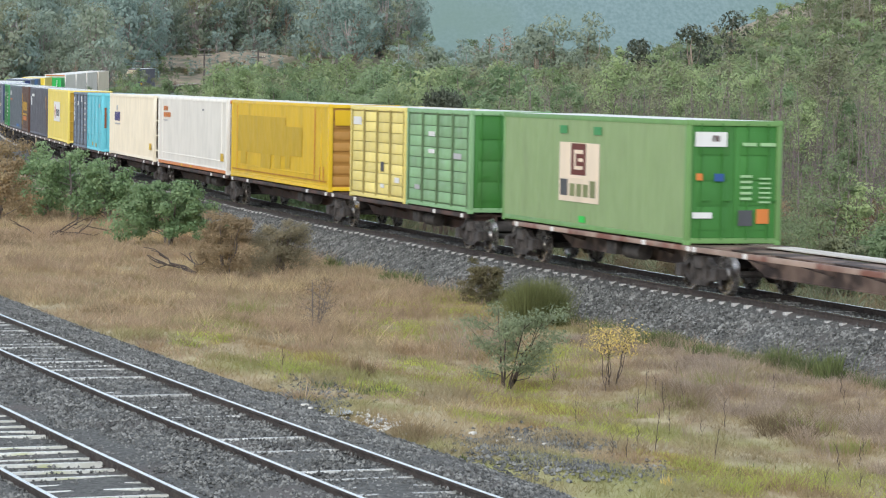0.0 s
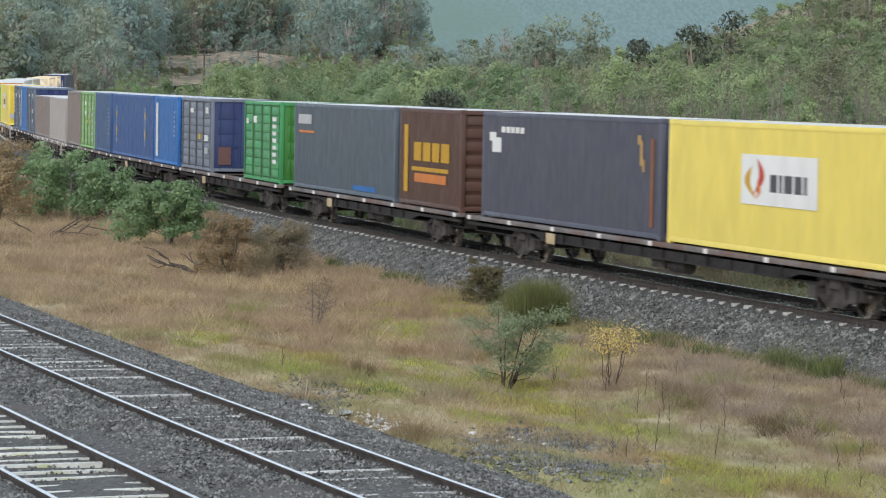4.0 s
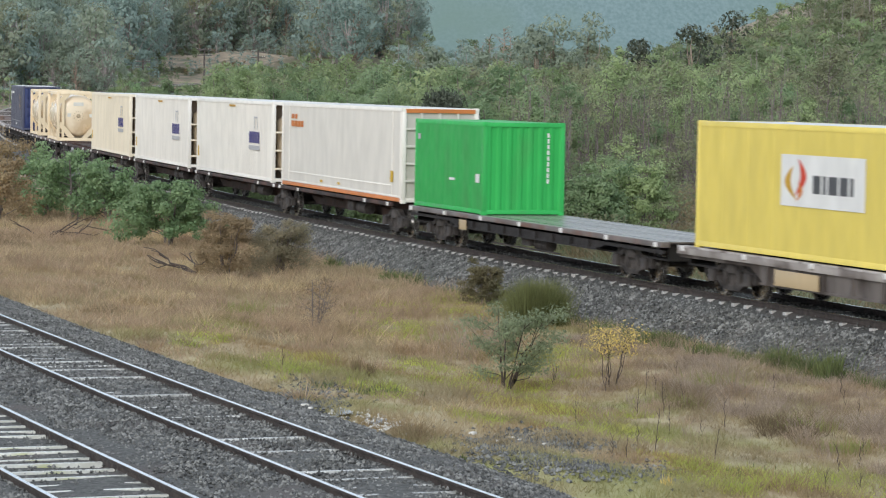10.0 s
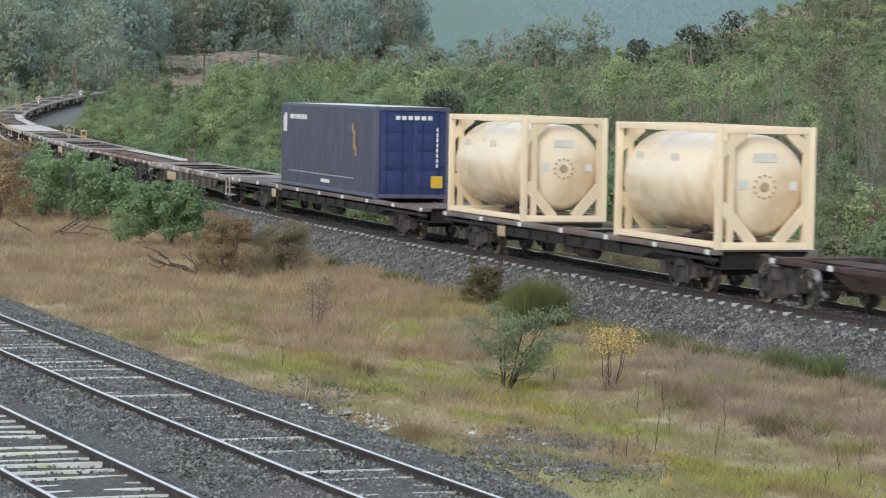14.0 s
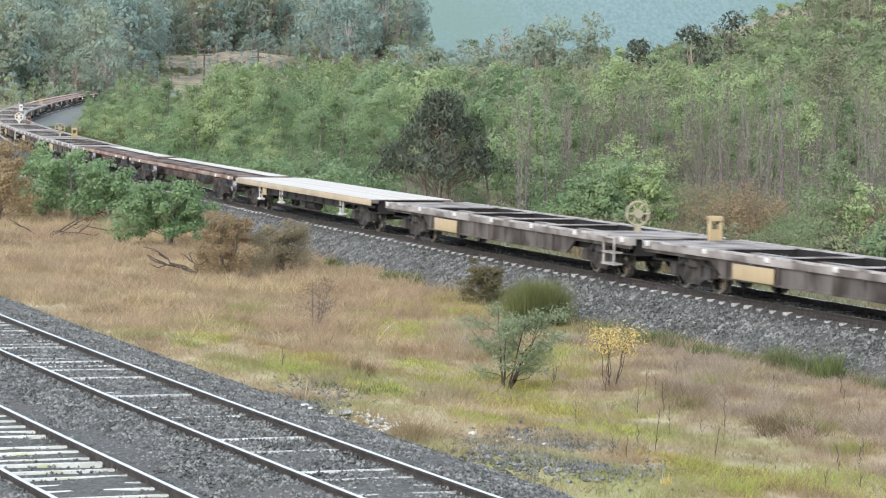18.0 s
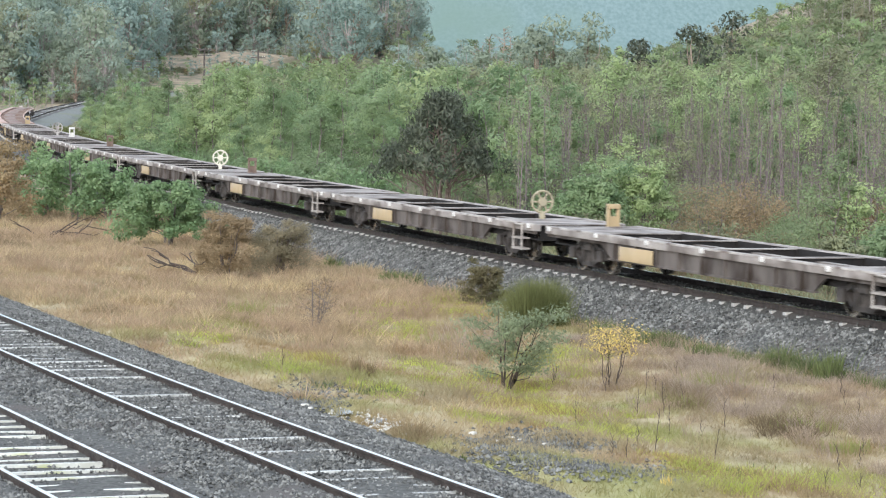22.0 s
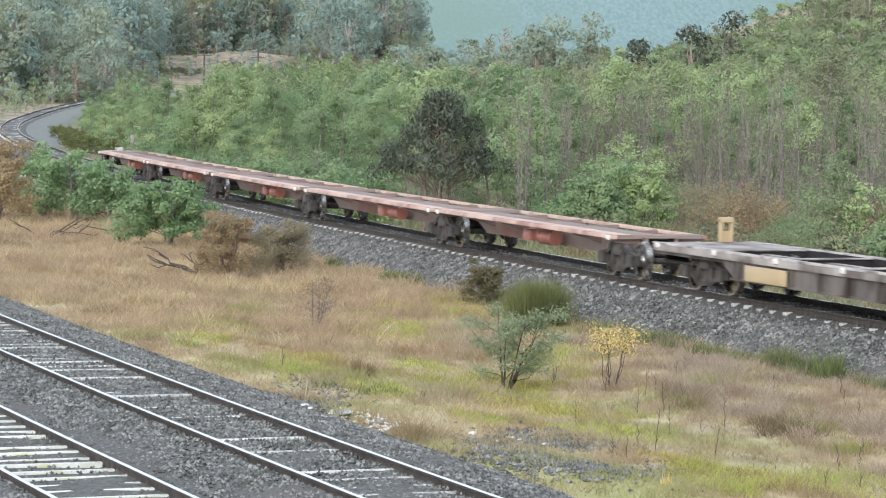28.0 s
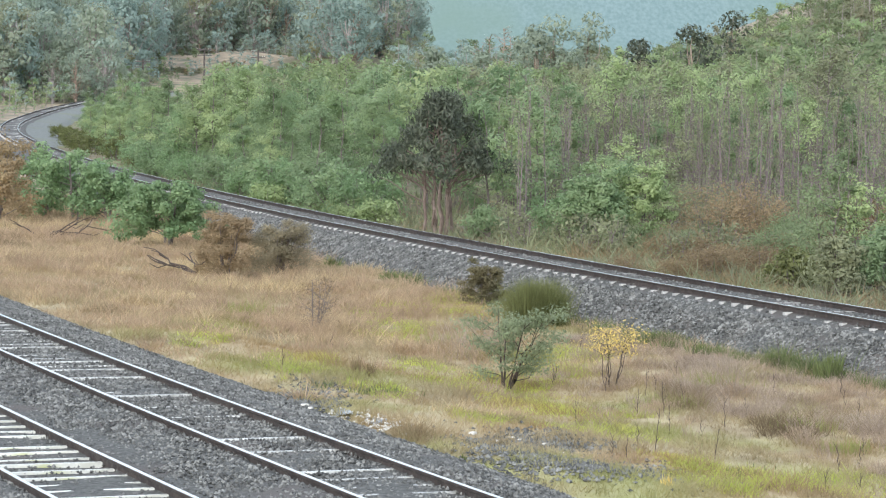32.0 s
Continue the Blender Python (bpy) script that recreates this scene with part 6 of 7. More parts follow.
def far_wood(name, label, spots, kinds, rng):
    """Woodland too deep to count: one mesh of wood and one of leaves per tone."""
    store = {}
    protos = []
    for k in kinds:
        kw = {a: b for a, b in k.items() if a not in ("tone", "bark")}
        protos.append((k["tone"], k["bark"], [sapling_parts(rng, lite=True, **kw) for _ in range(5)]))
    for x, y, z, s, choice in spots:
        tone, bark, forms = protos[choice]
        w, c = forms[rng.integers(len(forms))]
        a = rng.uniform(0, 6.28)
        rot = np.array([[math.cos(a), -math.sin(a), 0], [math.sin(a), math.cos(a), 0], [0, 0, 1]]) * s
        for tone_key, sh in ((bark, w), (tone, c)):
            dst = store.setdefault(tone_key, Shape())
            V = np.concatenate(sh.v) @ rot.T + np.array([x, y, z])
            dst.add(V, np.concatenate(sh.q) if sh.q else (), np.concatenate(sh.t) if sh.t else ())
    top = empty(name)
    tagged(top, label, "woodland", kind="stuff")
    for tone_key, sh in store.items():
        tagged(part("foliage" if tone_key.startswith("leaf") else "stems", sh.mesh(tone_key, MAT[tone_key]), top), kind="stuff")


pts, dist, ss = wood_spots(RT, 3.0, 12.5, 95.0)
deep = [dict(h=h, spread=sp, low=low, leaf=0.26, count=int(cnt * 1.15), clump=0.36, thick=0.05, twigs=tw, tone=tone, bark=bk, soft=1.0, aspect=0.4)
        for h, sp, low, tone, cnt, tw, bk in ((5.6, 1.4, 0.4, "leaf_wattle", 420, 0.5, "bark"), (5.8, 1.4, 0.45, "leaf_light", 420, 0.5, "bark"), (6.8, 1.3, 0.68, "leaf_light", 330, 0.7, "stem"), (6.6, 1.1, 0.66, "leaf_olive", 220, 0.8, "stem"))]
zs = ground_z(pts[:, 0], pts[:, 1])
spots = []
for (x, y), z in zip(pts, zs):
    east = smooth_step(x / y, 0.0, 0.06)
    c = int(RT.choice([0, 1, 2, 3], p=[0.5 - 0.4 * east, 0.4 - 0.2 * east, 0.05 + 0.3 * east, 0.05 + 0.3 * east]))
    spots.append((x, y, z, RT.uniform(0.7, 1.15) * (0.5 if -0.106 < x / y < -0.08 and y > 180 else 0.7 if x / y < -0.085 else 1.0), c))
# a closer screen of bare stems in the east
pts, dist, ss = wood_spots(RT, 1.35, 3.0, 15.0)
zs = ground_z(pts[:, 0], pts[:, 1])
for (x, y), z in zip(pts, zs):
    if x / y > 0.02 and RT.random() < 0.85:
        spots.append((x, y, z, RT.uniform(0.75, 1.05), 4))
deep.append(dict(h=6.2, spread=0.4, low=0.2, leaf=0.12, count=36, clump=0.2, thick=0.04, twigs=0.9, rise=3.5, tone="leaf_olive", bark="stem"))
far_wood("wattle_wood", "dense young wattle wood behind the railway", spots, deep, RT)

# valley and slope woods further back
spots = []
for _ in range(1300):
    y = RT.uniform(200, 560)
    x = (0.2 - 0.22 * RT.random() ** 1.4) * y
    if y < 300 and x / y < 0.1:
        continue
    spots.append((x, y, place_z(x, y) - 0.3, RT.uniform(0.8, 1.5), int(RT.choice([0, 1, 1, 1, 1, 3, 3] if x / y > 0.03 else [1, 1, 2, 2, 3]))))
for _ in range(520):
    y = RT.uniform(300, 540)
    x = RT.uniform(-0.115, 0.0) * y
    if y > 400 and -0.105 < x / y < -0.05 or -0.106 < x / y < -0.08:
        continue
    spots.append((x, y, place_z(x, y) - 0.3, RT.uniform(0.55, 0.85), int(RT.choice([0, 1, 4]))))
# bushes and trees outside the bend
for _ in range(260):
    s = RT.uniform(-470, -215)
    sd = RT.uniform(3.6, 45)
    p = MAIN.at(s, sd)
    spots.append((p[0], p[1], place_z(p[0], p[1]) - 0.2, RT.uniform(0.35, 0.6) + 0.022 * sd, int(RT.choice([0, 1, 2, 4]))))
for _ in range(190):
    s = RT.uniform(-460, -225)
    sd = RT.uniform(3.4, 12)
    p = MAIN.at(s, sd)
    spots.append((p[0], p[1], place_z(p[0], p[1]) - 0.1, RT.uniform(0.16, 0.36), int(RT.choice([0, 1, 3, 4]))))
# far tones here carry painted haze
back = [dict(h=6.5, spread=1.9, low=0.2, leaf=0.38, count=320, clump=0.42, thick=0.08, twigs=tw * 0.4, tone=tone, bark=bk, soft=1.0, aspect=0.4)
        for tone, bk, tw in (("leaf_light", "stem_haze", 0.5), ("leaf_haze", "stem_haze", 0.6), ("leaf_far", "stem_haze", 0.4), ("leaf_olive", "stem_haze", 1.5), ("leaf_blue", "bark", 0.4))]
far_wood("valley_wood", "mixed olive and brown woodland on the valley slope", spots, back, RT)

# tall gum forest on the rise
spots = []
for _ in range(560):
    y = RT.uniform(500, 720)
    r = RT.uniform(-0.19, -0.013)
    if y < 625 + 12 * math.sin(90 * r) and -0.104 < r < -0.046:
        continue
    if y < 600 and r > -0.03:
        continue
    spots.append((r * y, y, place_z(r * y, y) - 0.5, RT.uniform(0.7, 1.15), int(RT.choice([0, 1, 1]))))
for _ in range(110):
    y = RT.uniform(400, 520)
    r = RT.uniform(-0.2, -0.118)
    spots.append((r * y, y, place_z(r * y, y) - 0.5, RT.uniform(0.5, 0.9), int(RT.choice([0, 1, 1]))))
# low scrub at the forest's foot
for _ in range(300):
    y = RT.uniform(400, 640)
    r = RT.uniform(-0.19, -0.105)
    spots.append((r * y, y, place_z(r * y, y) - 0.3, RT.uniform(0.5, 1.1), 2))
for _ in range(60):
    y = RT.uniform(600, 640)
    r = RT.uniform(-0.105, -0.012)
    spots.append((r * y, y, place_z(r * y, y) - 0.3, RT.uniform(0.5, 1.0), 2))


def clearing_growth():
    """Bracken, tussocks and saplings breaking up the cleared knoll."""
    spots = []
    for _ in range(230):
        y = RT.uniform(520, 632)
        r = RT.uniform(-0.112, -0.042)
        if abs(r + 0.074) < 0.022 and 560 < y < 612 and RT.random() < 0.72:
            continue
        spots.append((r * y, y, place_z(r * y, y) - 0.1, RT.uniform(0.25, 0.8), int(RT.choice([0, 1, 1, 2, 3]))))
    low = [dict(h=h, spread=1.5, low=0.06, leaf=0.4, count=200, clump=0.4, thick=0.05, twigs=0.4, tone=tone, bark="stem") for h, tone in ((1.8, "leaf_brown"), (1.4, "leaf_haze"), (2.4, "leaf_haze"), (6.0, "leaf_far"))]
    far_wood("bracken_patch", "brown bracken and tussocks on the cleared knoll", spots, low, RT)


clearing_growth()


def gum_parts(rng, h, wide=0.26, low=0.36, clumps=17, per=34, leaf=0.8, thick=0.02):
    """A gum: forked pale limbs that carry rounded, separate heads of leaves."""
    wood, crown = Shape(), Shape()
    top = np.array([rng.normal(scale=0.03), rng.normal(scale=0.03), 0.8]) * h
    tr = wavy(rng, (0, 0, 0), top, 6, h * 0.015)
    wood.tube(tr, np.linspace(thick * h, thick * h * 0.35, 6), 6, False)
    cs, ns = [], []
    for i in range(clumps):
        u = (i + rng.random()) / clumps
        z = h * (low + (0.95 - low) * u)
        a = rng.uniform(0, 6.28)
        r = h * wide * math.sqrt(max(0.05, 1 - (1.5 * u - 0.5) ** 2)) * rng.uniform(0.35, 1.0)
        at = np.array([math.cos(a) * r, math.sin(a) * r, z])
        f = max(0.18, u * 0.8 - 0.1)
        p = np.array([np.interp(f, np.linspace(0, 1, 6), tr[:, k]) for k in range(3)])
        wood.tube(wavy(rng, p, at, 4, h * 0.012), np.linspace(thick * h * 0.4, thick * h * 0.1, 4), 4, False)
        rad = h * rng.uniform(0.075, 0.125)
        o = rng.normal(size=(per, 3))
        o /= np.linalg.norm(o, axis=1, keepdims=True) + 1e-9
        cs.append(at + o * rng.uniform(0.6, 1.0, size=(per, 1)) * rad * np.array([1.15, 1.15, 0.72]))
        ns.append(o + np.array([math.cos(a) * 0.3, math.sin(a) * 0.3, 0.45]))
    crown.leaves(np.concatenate(cs), leaf, rng, np.concatenate(ns), 0.5, 0.35, 0.4)
    return wood, crown


def gum_wood(name, label, spots, kinds, rng):
    """Tall woodland too deep to count, of gums and low scrub."""
    forms = [[gum_parts(rng, **k) for _ in range(6)] for k in kinds]
    store = {}
    for x, y, z, s, choice in spots:
        w, c = forms[choice][rng.integers(6)]
        a = rng.uniform(0, 6.28)
        rot = np.array([[math.cos(a), -math.sin(a), 0], [math.sin(a), math.cos(a), 0], [0, 0, 1]]) * s
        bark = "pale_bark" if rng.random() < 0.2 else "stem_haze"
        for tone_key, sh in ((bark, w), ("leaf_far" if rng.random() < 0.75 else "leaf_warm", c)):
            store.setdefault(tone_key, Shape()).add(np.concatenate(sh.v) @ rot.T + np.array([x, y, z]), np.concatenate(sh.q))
    top = empty(name)
    tagged(top, label, "woodland", kind="stuff")
    for tone_key, sh in store.items():
        tagged(part("foliage" if tone_key.startswith("leaf") else "stems", sh.mesh(tone_key, MAT[tone_key]), top), kind="stuff")


gum_wood("gum_forest", "tall grey-green gum forest on the rise", spots,
         [dict(h=18, wide=0.26, low=0.28, clumps=23, per=38, leaf=0.86), dict(h=16, wide=0.32, low=0.2, clumps=26, per=38, leaf=0.86), dict(h=6.0, wide=0.46, low=0.1, clumps=15, per=28, leaf=0.55)], RT)


def tall_gum(x, y, top, tone, label, dead=False):
    z = place_z(x, y)
    h = top - z
    t = empty("gum_tree")
    if dead:
        wood, crown = sapling_parts(RT, h=h, spread=h * 0.2, low=0.5, leaf=0.34, count=30, clump=0.32, thick=0.16, twigs=0.45)
    else:
        wood, crown = gum_parts(RT, h, wide=0.15, low=0.42, clumps=10, per=110, leaf=0.4, thick=0.013)
    part("trunk", wood.mesh("trunk", MAT["pale_bark"]), t)
    part("crown", crown.mesh("crown", MAT[tone]), t)
    tagged(t, label, "tree")
    t.matrix_basis = Matrix.Translation((x, y, z - 0.1))


for x, y, top in ((8.3, 250.8, 10.6), (9.6, 252.0, 11.2), (13.0, 260.8, 11.7), (20.6, 240.7, 10.8), (-1.0, 260.6, 8.2), (3.2, 260.6, 8.0), (16.8, 250.7, 9.4), (7.0, 262.0, 9.6), (33.2, 331.0, 14.5)):
    tall_gum(x, y, top, "leaf_gum" if x > 15 else "leaf_warm", "tall dark gum tree standing above the young wood")
for x, y, top in ((6.1, 331.0, 12.6), (6.9, 335.0, 11.5), (4.2, 345.0, 10.5), (3.0, 338.0, 10.0), (5.2, 350.0, 11.0)):
    tall_gum(x, y, top, "leaf_far", "dead pale gum with bare limbs", True)


def utility_pole(x, y, top):
    z = place_z(x, y)
    t = empty("utility_pole")
    part("pole", Shape().tube([(0, 0, 0), (0, 0, top - z)], [0.19, 0.13], 8).mesh("pole", MAT["pole"]), t)
    for k in (0.35, 1.25):
        arm = part("crossarm", kept("crossarm", lambda: Shape().box(-1.25, 1.25, -0.06, 0.06, -0.07, 0.07, 0.02).mesh("crossarm", MAT["pole"])), t, "", Matrix.Translation((0, -0.18, top - z - k)))
        for u in (-1.1, -0.7, 0.7, 1.1):
            part("insulator", kept("insulator", lambda: Shape().tube([(0, 0, 0.07), (0, 0, 0.16), (0, 0, 0.24)], [0.03, 0.07, 0.04], 8).mesh("insulator", MAT["white_scrap"])), arm, "white insulator", Matrix.Translation((u, 0, 0)))
    tagged(t, "weathered timber pole with two crossarms", "utility pole", "poles along the railway")
    t.matrix_basis = Matrix.Translation((x, y, z - 0.1))


for x, y, top in ((-64.3, 480.9, 6.8), (-49.9, 471.0, 8.1), (-39.8, 471.0, 10.2), (-31.6, 481.0, 10.1), (-20.3, 561.0, 11.9)):
    utility_pole(x, y, top)


def ridge():
    xs = np.linspace(-700, 1100, 300)
    ys = np.linspace(1500, 2500, 130)
    X, Y = np.meshgrid(xs, ys)
    k = smooth_step(Y, 1500, 2400)
    Z = 8 + k * (190 + 40 * np.sin(X / 260 + 1) + 25 * np.sin(X / 97))
    i = np.arange(299)[None, :] + 300 * np.arange(129)[:, None]
    q = np.stack([i, i + 1, i + 301, i + 300], -1).reshape(-1, 4)
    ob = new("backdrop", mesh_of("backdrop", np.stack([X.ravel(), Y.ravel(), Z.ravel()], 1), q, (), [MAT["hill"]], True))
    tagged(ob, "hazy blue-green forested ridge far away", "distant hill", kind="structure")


ridge()

# ---------- single shrubs and trees ----------
def shrub(name, label, x, y, bark, tone, **k):
    t = make_tree(name, RT, bark, tone, **k)
    tagged(t, label, "shrub" if k["h"] < 3 else "tree")
    t.matrix_basis = Matrix.Translation((x, y, place_z(x, y) - 0.02))
    return t


def conical_gum(x, y, h):
    """A dark gum with several bare reddish stems under a pointed crown of hanging leaves."""
    wood, crown = Shape(), Shape()
    cs, ns, heads = [], [], []
    for i in range(84):
        u = ((i + RT.random()) / 84) ** 1.25
        z = h * (0.42 + 0.55 * u)
        a = i * 2.4 + RT.normal(scale=0.3)
        r = 2.45 * (1 - u) ** 0.75 * RT.uniform(0.55, 1.05) + 0.1
        if u < 0.12:
            z += 0.5 * RT.random()
        heads.append(np.array([math.cos(a) * r, math.sin(a) * r, z]))
    for k in range(8):
        a = k * 0.785 + RT.uniform(-0.3, 0.3)
        foot = np.array([math.cos(a), math.sin(a), 0]) * RT.uniform(0.15, 0.7)
        tip = np.array([math.cos(a) * 0.5, math.sin(a) * 0.5, h * RT.uniform(0.6, 0.9)])
        wood.tube(wavy(RT, foot, tip, 8, 0.06), np.linspace(0.075, 0.02, 8), 6)
    for p in heads:
        q = np.array([p[0] * 0.25, p[1] * 0.25, p[2] - RT.uniform(0.5, 1.1)])
        wood.tube(wavy(RT, q, p, 4, 0.05), np.linspace(0.03, 0.008, 4), 4, False)
        o = RT.normal(size=(120, 3))
        o /= np.linalg.norm(o, axis=1, keepdims=True) + 1e-9
        cs.append(p + o * RT.random((120, 1)) ** 0.4 * np.array([0.42, 0.42, 0.34]))
        ns.append(o * 0.8 + np.array([p[0] * 0.3, p[1] * 0.3, 0.3]))
    for _ in range(46):
        a, r = RT.uniform(0, 6.28), RT.uniform(0.3, 1.7)
        p = np.array([math.cos(a) * r, math.sin(a) * r, RT.uniform(0.6, 2.4)])
        wood.tube(wavy(RT, p, p + np.array([math.cos(a) * 0.3, math.sin(a) * 0.3, RT.uniform(0.5, 1.2)]), 4, 0.06), [0.016, 0.012, 0.008, 0.004], 3, False)
    crown.leaves(np.concatenate(cs), 0.19, RT, np.concatenate(ns), 0.3, 0.5, 0.9)
    t = empty("gum_tree")
    part("trunk", wood.mesh("trunk", MAT["gum_stem"]), t, "bare reddish stems")
    part("crown", crown.mesh("crown", MAT["leaf_gum"]), t)
    tagged(t, "dark glossy gum tree with reddish bare stems", "tree")
    t.matrix_basis = Matrix.Translation((x, y, place_z(x, y) - 0.02))


conical_gum(-0.12, 103.0, 5.3)
shrub("shrub", "rounded green wattle shrub on a short trunk", -9.0, 93.4, "bark", "leaf_blue", h=2.2, spread=1.5, low=0.1, leaf=0.12, count=9500, stems=4, clump=0.24, thick=0.05, lean=0.16, dome=46)
for x, y, s in ((-14.2, 110.0, 1.5), (-12.9, 109.5, 1.1), (-15.7, 112.0, 1.4)):
    shrub("shrub", "spreading green wattle thicket beside dry grass", x, y, "bark", "leaf_blue", h=1.8 * s, spread=1.3 * s, low=0.06, leaf=0.15, count=3200, stems=3, clump=0.24, thick=0.05, lean=0.16, dome=26)
for x, y, s in ((-17.6, 111.0, 1.5), (-18.6, 116.0, 1.7), (-20.5, 124.0, 1.8), (-16.6, 106.0, 1.1), (-22.5, 135.0, 1.7)):
    shrub("shrub", "tawny brown bushy shrub in dry grass", x, y, "bark", "leaf_tawny", h=2.1 * s, spread=1.1 * s, low=0.06, leaf=0.13, count=3000, stems=3, clump=0.24, thick=0.05, lean=0.14, dome=22)
shrub("shrub", "brown upright dry shrub beside the ballast", -6.1, 79.8, "bark", "leaf_drab", h=1.85, spread=0.66, low=0.05, leaf=0.085, aspect=0.24, count=13000, stems=7, dome=44, clump=0.2, thick=0.03, lean=0.16)
shrub("shrub", "grey-brown twiggy shrub beside the ballast", -4.7, 80.6, "bark", "leaf_umber", h=1.5, spread=0.8, low=0.06, leaf=0.085, aspect=0.24, count=11000, stems=9, dome=40, clump=0.2, thick=0.03, lean=0.28)
shrub("shrub", "dark olive rounded shrub beside the ballast", 1.1, 71.7, "bark", "leaf_dark", h=1.05, spread=0.5, low=0.03, leaf=0.075, count=6500, stems=9, dome=30, clump=0.12, thick=0.02, lean=0.16, aspect=0.3)
shrub("small_tree", "small grey-green tree with forked stems", 1.14, 51.1, "dead_wood", "leaf_grey", h=1.5, spread=0.8, low=0.12, leaf=0.07, count=6000, stems=5, dome=0, clump=0.18, thick=0.024, lean=0.3, rise=1.4, aspect=0.36)
shrub("shrub", "thin-leaved shrub with yellow autumn leaves", 3.1, 52.1, "dead_wood", "leaf_yellow", h=1.2, spread=0.5, low=0.55, leaf=0.05, count=900, stems=7, clump=0.16, thick=0.01, lean=0.3, twigs=2.2)
shrub("shrub", "almost bare twiggy bush in grass", -2.8, 62.2, "bark", "leaf_rust", h=1.2, spread=0.7, low=0.12, leaf=0.04, count=700, stems=10, clump=0.18, thick=0.013, lean=0.28, twigs=2.4)
# bushes in front of the eastern wood
for x, y, h, tone, cnt, lab in ((5.0, 96.0, 3.1, "leaf_wattle", 5600, "rounded green wattle"), (6.6, 97.0, 2.8, "leaf_light", 5200, "rounded green wattle"), (5.9, 99.0, 3.3, "leaf_wattle", 3600, "bushy green wattle"), (6.5, 104.0, 3.7, "leaf_light", 2600, "bright light-green sapling"),
                                (3.2, 108.0, 4.0, "leaf_light", 2800, "slender light-green sapling"), (2.9, 112.0, 3.4, "leaf_olive", 1900, "slender olive sapling"), (9.6, 118.0, 3.9, "leaf_olive", 2200, "open olive-green sapling"), (8.6, 116.0, 3.2, "leaf_light", 1600, "open light-green sapling"),
                                (11.6, 86.0, 3.5, "leaf_haze", 2600, "open grey-green sapling with thin limbs"), (12.6, 86.5, 3.0, "leaf_light", 2000, "open olive sapling with thin limbs"), (10.6, 76.0, 1.6, "leaf_olive", 2400, "low olive bush"), (11.6, 76.5, 1.8, "leaf_wattle", 2600, "low green bush"),
                                (12.5, 78.0, 2.0, "leaf_light", 2600, "yellow-green bush"), (9.6, 78.5, 1.1, "leaf_broom", 1800, "low broom bush"), (4.0, 99.0, 2.0, "leaf_blue", 2400, "low green bush"), (1.6, 100.5, 1.1, "leaf_wattle", 1500, "low green bush")):
    shrub("bush", lab + " beyond the main line", x, y, "bark", tone, h=h, spread=0.42 * h ** 0.7 + 0.3, low=0.08, leaf=0.13, count=cnt, stems=3, clump=0.26, thick=0.035, lean=0.12, dome=14 if h < 3.2 else 0, soft=0.5, aspect=0.42)


def verge(label, tone, h, n, pick, leaf=0.12, count=900, spread=0.7):
    """Low growth along the far side of the line."""
    spots = []
    while len(spots) < n:
        s, sd = pick()
        p = MAIN.at(s, -sd)
        spots.append((p[0], p[1], RT.uniform(0.7, 1.25)))
    set_out(make_tree("bush", RT, "stem", tone, h=h, spread=spread, low=0.05, leaf=leaf, count=count, stems=5, clump=0.24, thick=0.02, lean=0.35), label, "bush", "low growth beyond the line", spots, RT)


def bracken_bed(label, tone, h, spread, spots, count=1500, leaf=0.1):
    set_out(make_tree("bush", RT, "stem", tone, h=h, spread=spread, low=0.03, leaf=leaf, count=count, stems=6, clump=0.3, thick=0.014, lean=0.3, dome=26, aspect=0.36), label, "bush", "low growth beyond the line", spots, RT)


def strewn(n, x0, x1, y0, y1, lo=0.7, hi=1.25):
    return [(RT.uniform(x0, x1) * y, y, RT.uniform(lo, hi)) for y in (RT.uniform(y0, y1) for _ in range(n))]


bracken_bed("rust-coloured bracken bed beyond the line", "leaf_rust", 0.95, 0.95, strewn(7, 0.062, 0.12, 82, 90, 0.5, 1.0))
bracken_bed("brown bracken bed beyond the line", "leaf_brown", 1.0, 1.0, strewn(9, 0.06, 0.13, 81, 92, 0.5, 1.0))
bracken_bed("drab brown shrub before the bare stems", "leaf_drab", 1.7, 1.2, strewn(6, 0.085, 0.125, 98, 106))
bracken_bed("rust-coloured bush at the wood's foot", "leaf_rust", 1.5, 1.1, strewn(8, 0.135, 0.165, 88, 104))
bracken_bed("olive scrub among the bracken", "leaf_haze", 1.1, 0.9, strewn(12, 0.062, 0.13, 88, 100), 1200)
bracken_bed("olive weedy bush at the wood's foot", "leaf_olive", 1.5, 1.0, strewn(34, 0.005, 0.15, 106, 124), 900)
bracken_bed("tan dry bush at the wood's edge", "leaf_brown", 1.5, 1.0, strewn(9, -0.1, -0.082, 158, 176), 1000, 0.14)
verge("low dark green bush beyond the line", "leaf_blue", 1.5, 26, lambda: (RT.uniform(-120, -46), RT.uniform(4.0, 6.0)), spread=1.0, count=1900)
verge("yellow-green broom bush beside the bend", "leaf_broom", 1.2, 26, lambda: (RT.uniform(-190, -105), RT.uniform(3.8, 7.0)), spread=0.8, count=1200)
verge("thin weedy undergrowth below the gum tree", "leaf_olive", 1.3, 14, lambda: (RT.uniform(-36, -18), RT.uniform(4.6, 10.0)), spread=0.7, count=420)
verge("green weedy undergrowth at the wood's edge", "leaf_wattle", 1.6, 30, lambda: (RT.uniform(-110, -50), RT.uniform(4.0, 7.0)), spread=1.1, count=1900)
verge("bright green weeds beside the ballast", "leaf_light", 0.8, 16, lambda: (RT.uniform(-66, -46), RT.uniform(3.4, 5.0)), spread=0.7, count=1200)
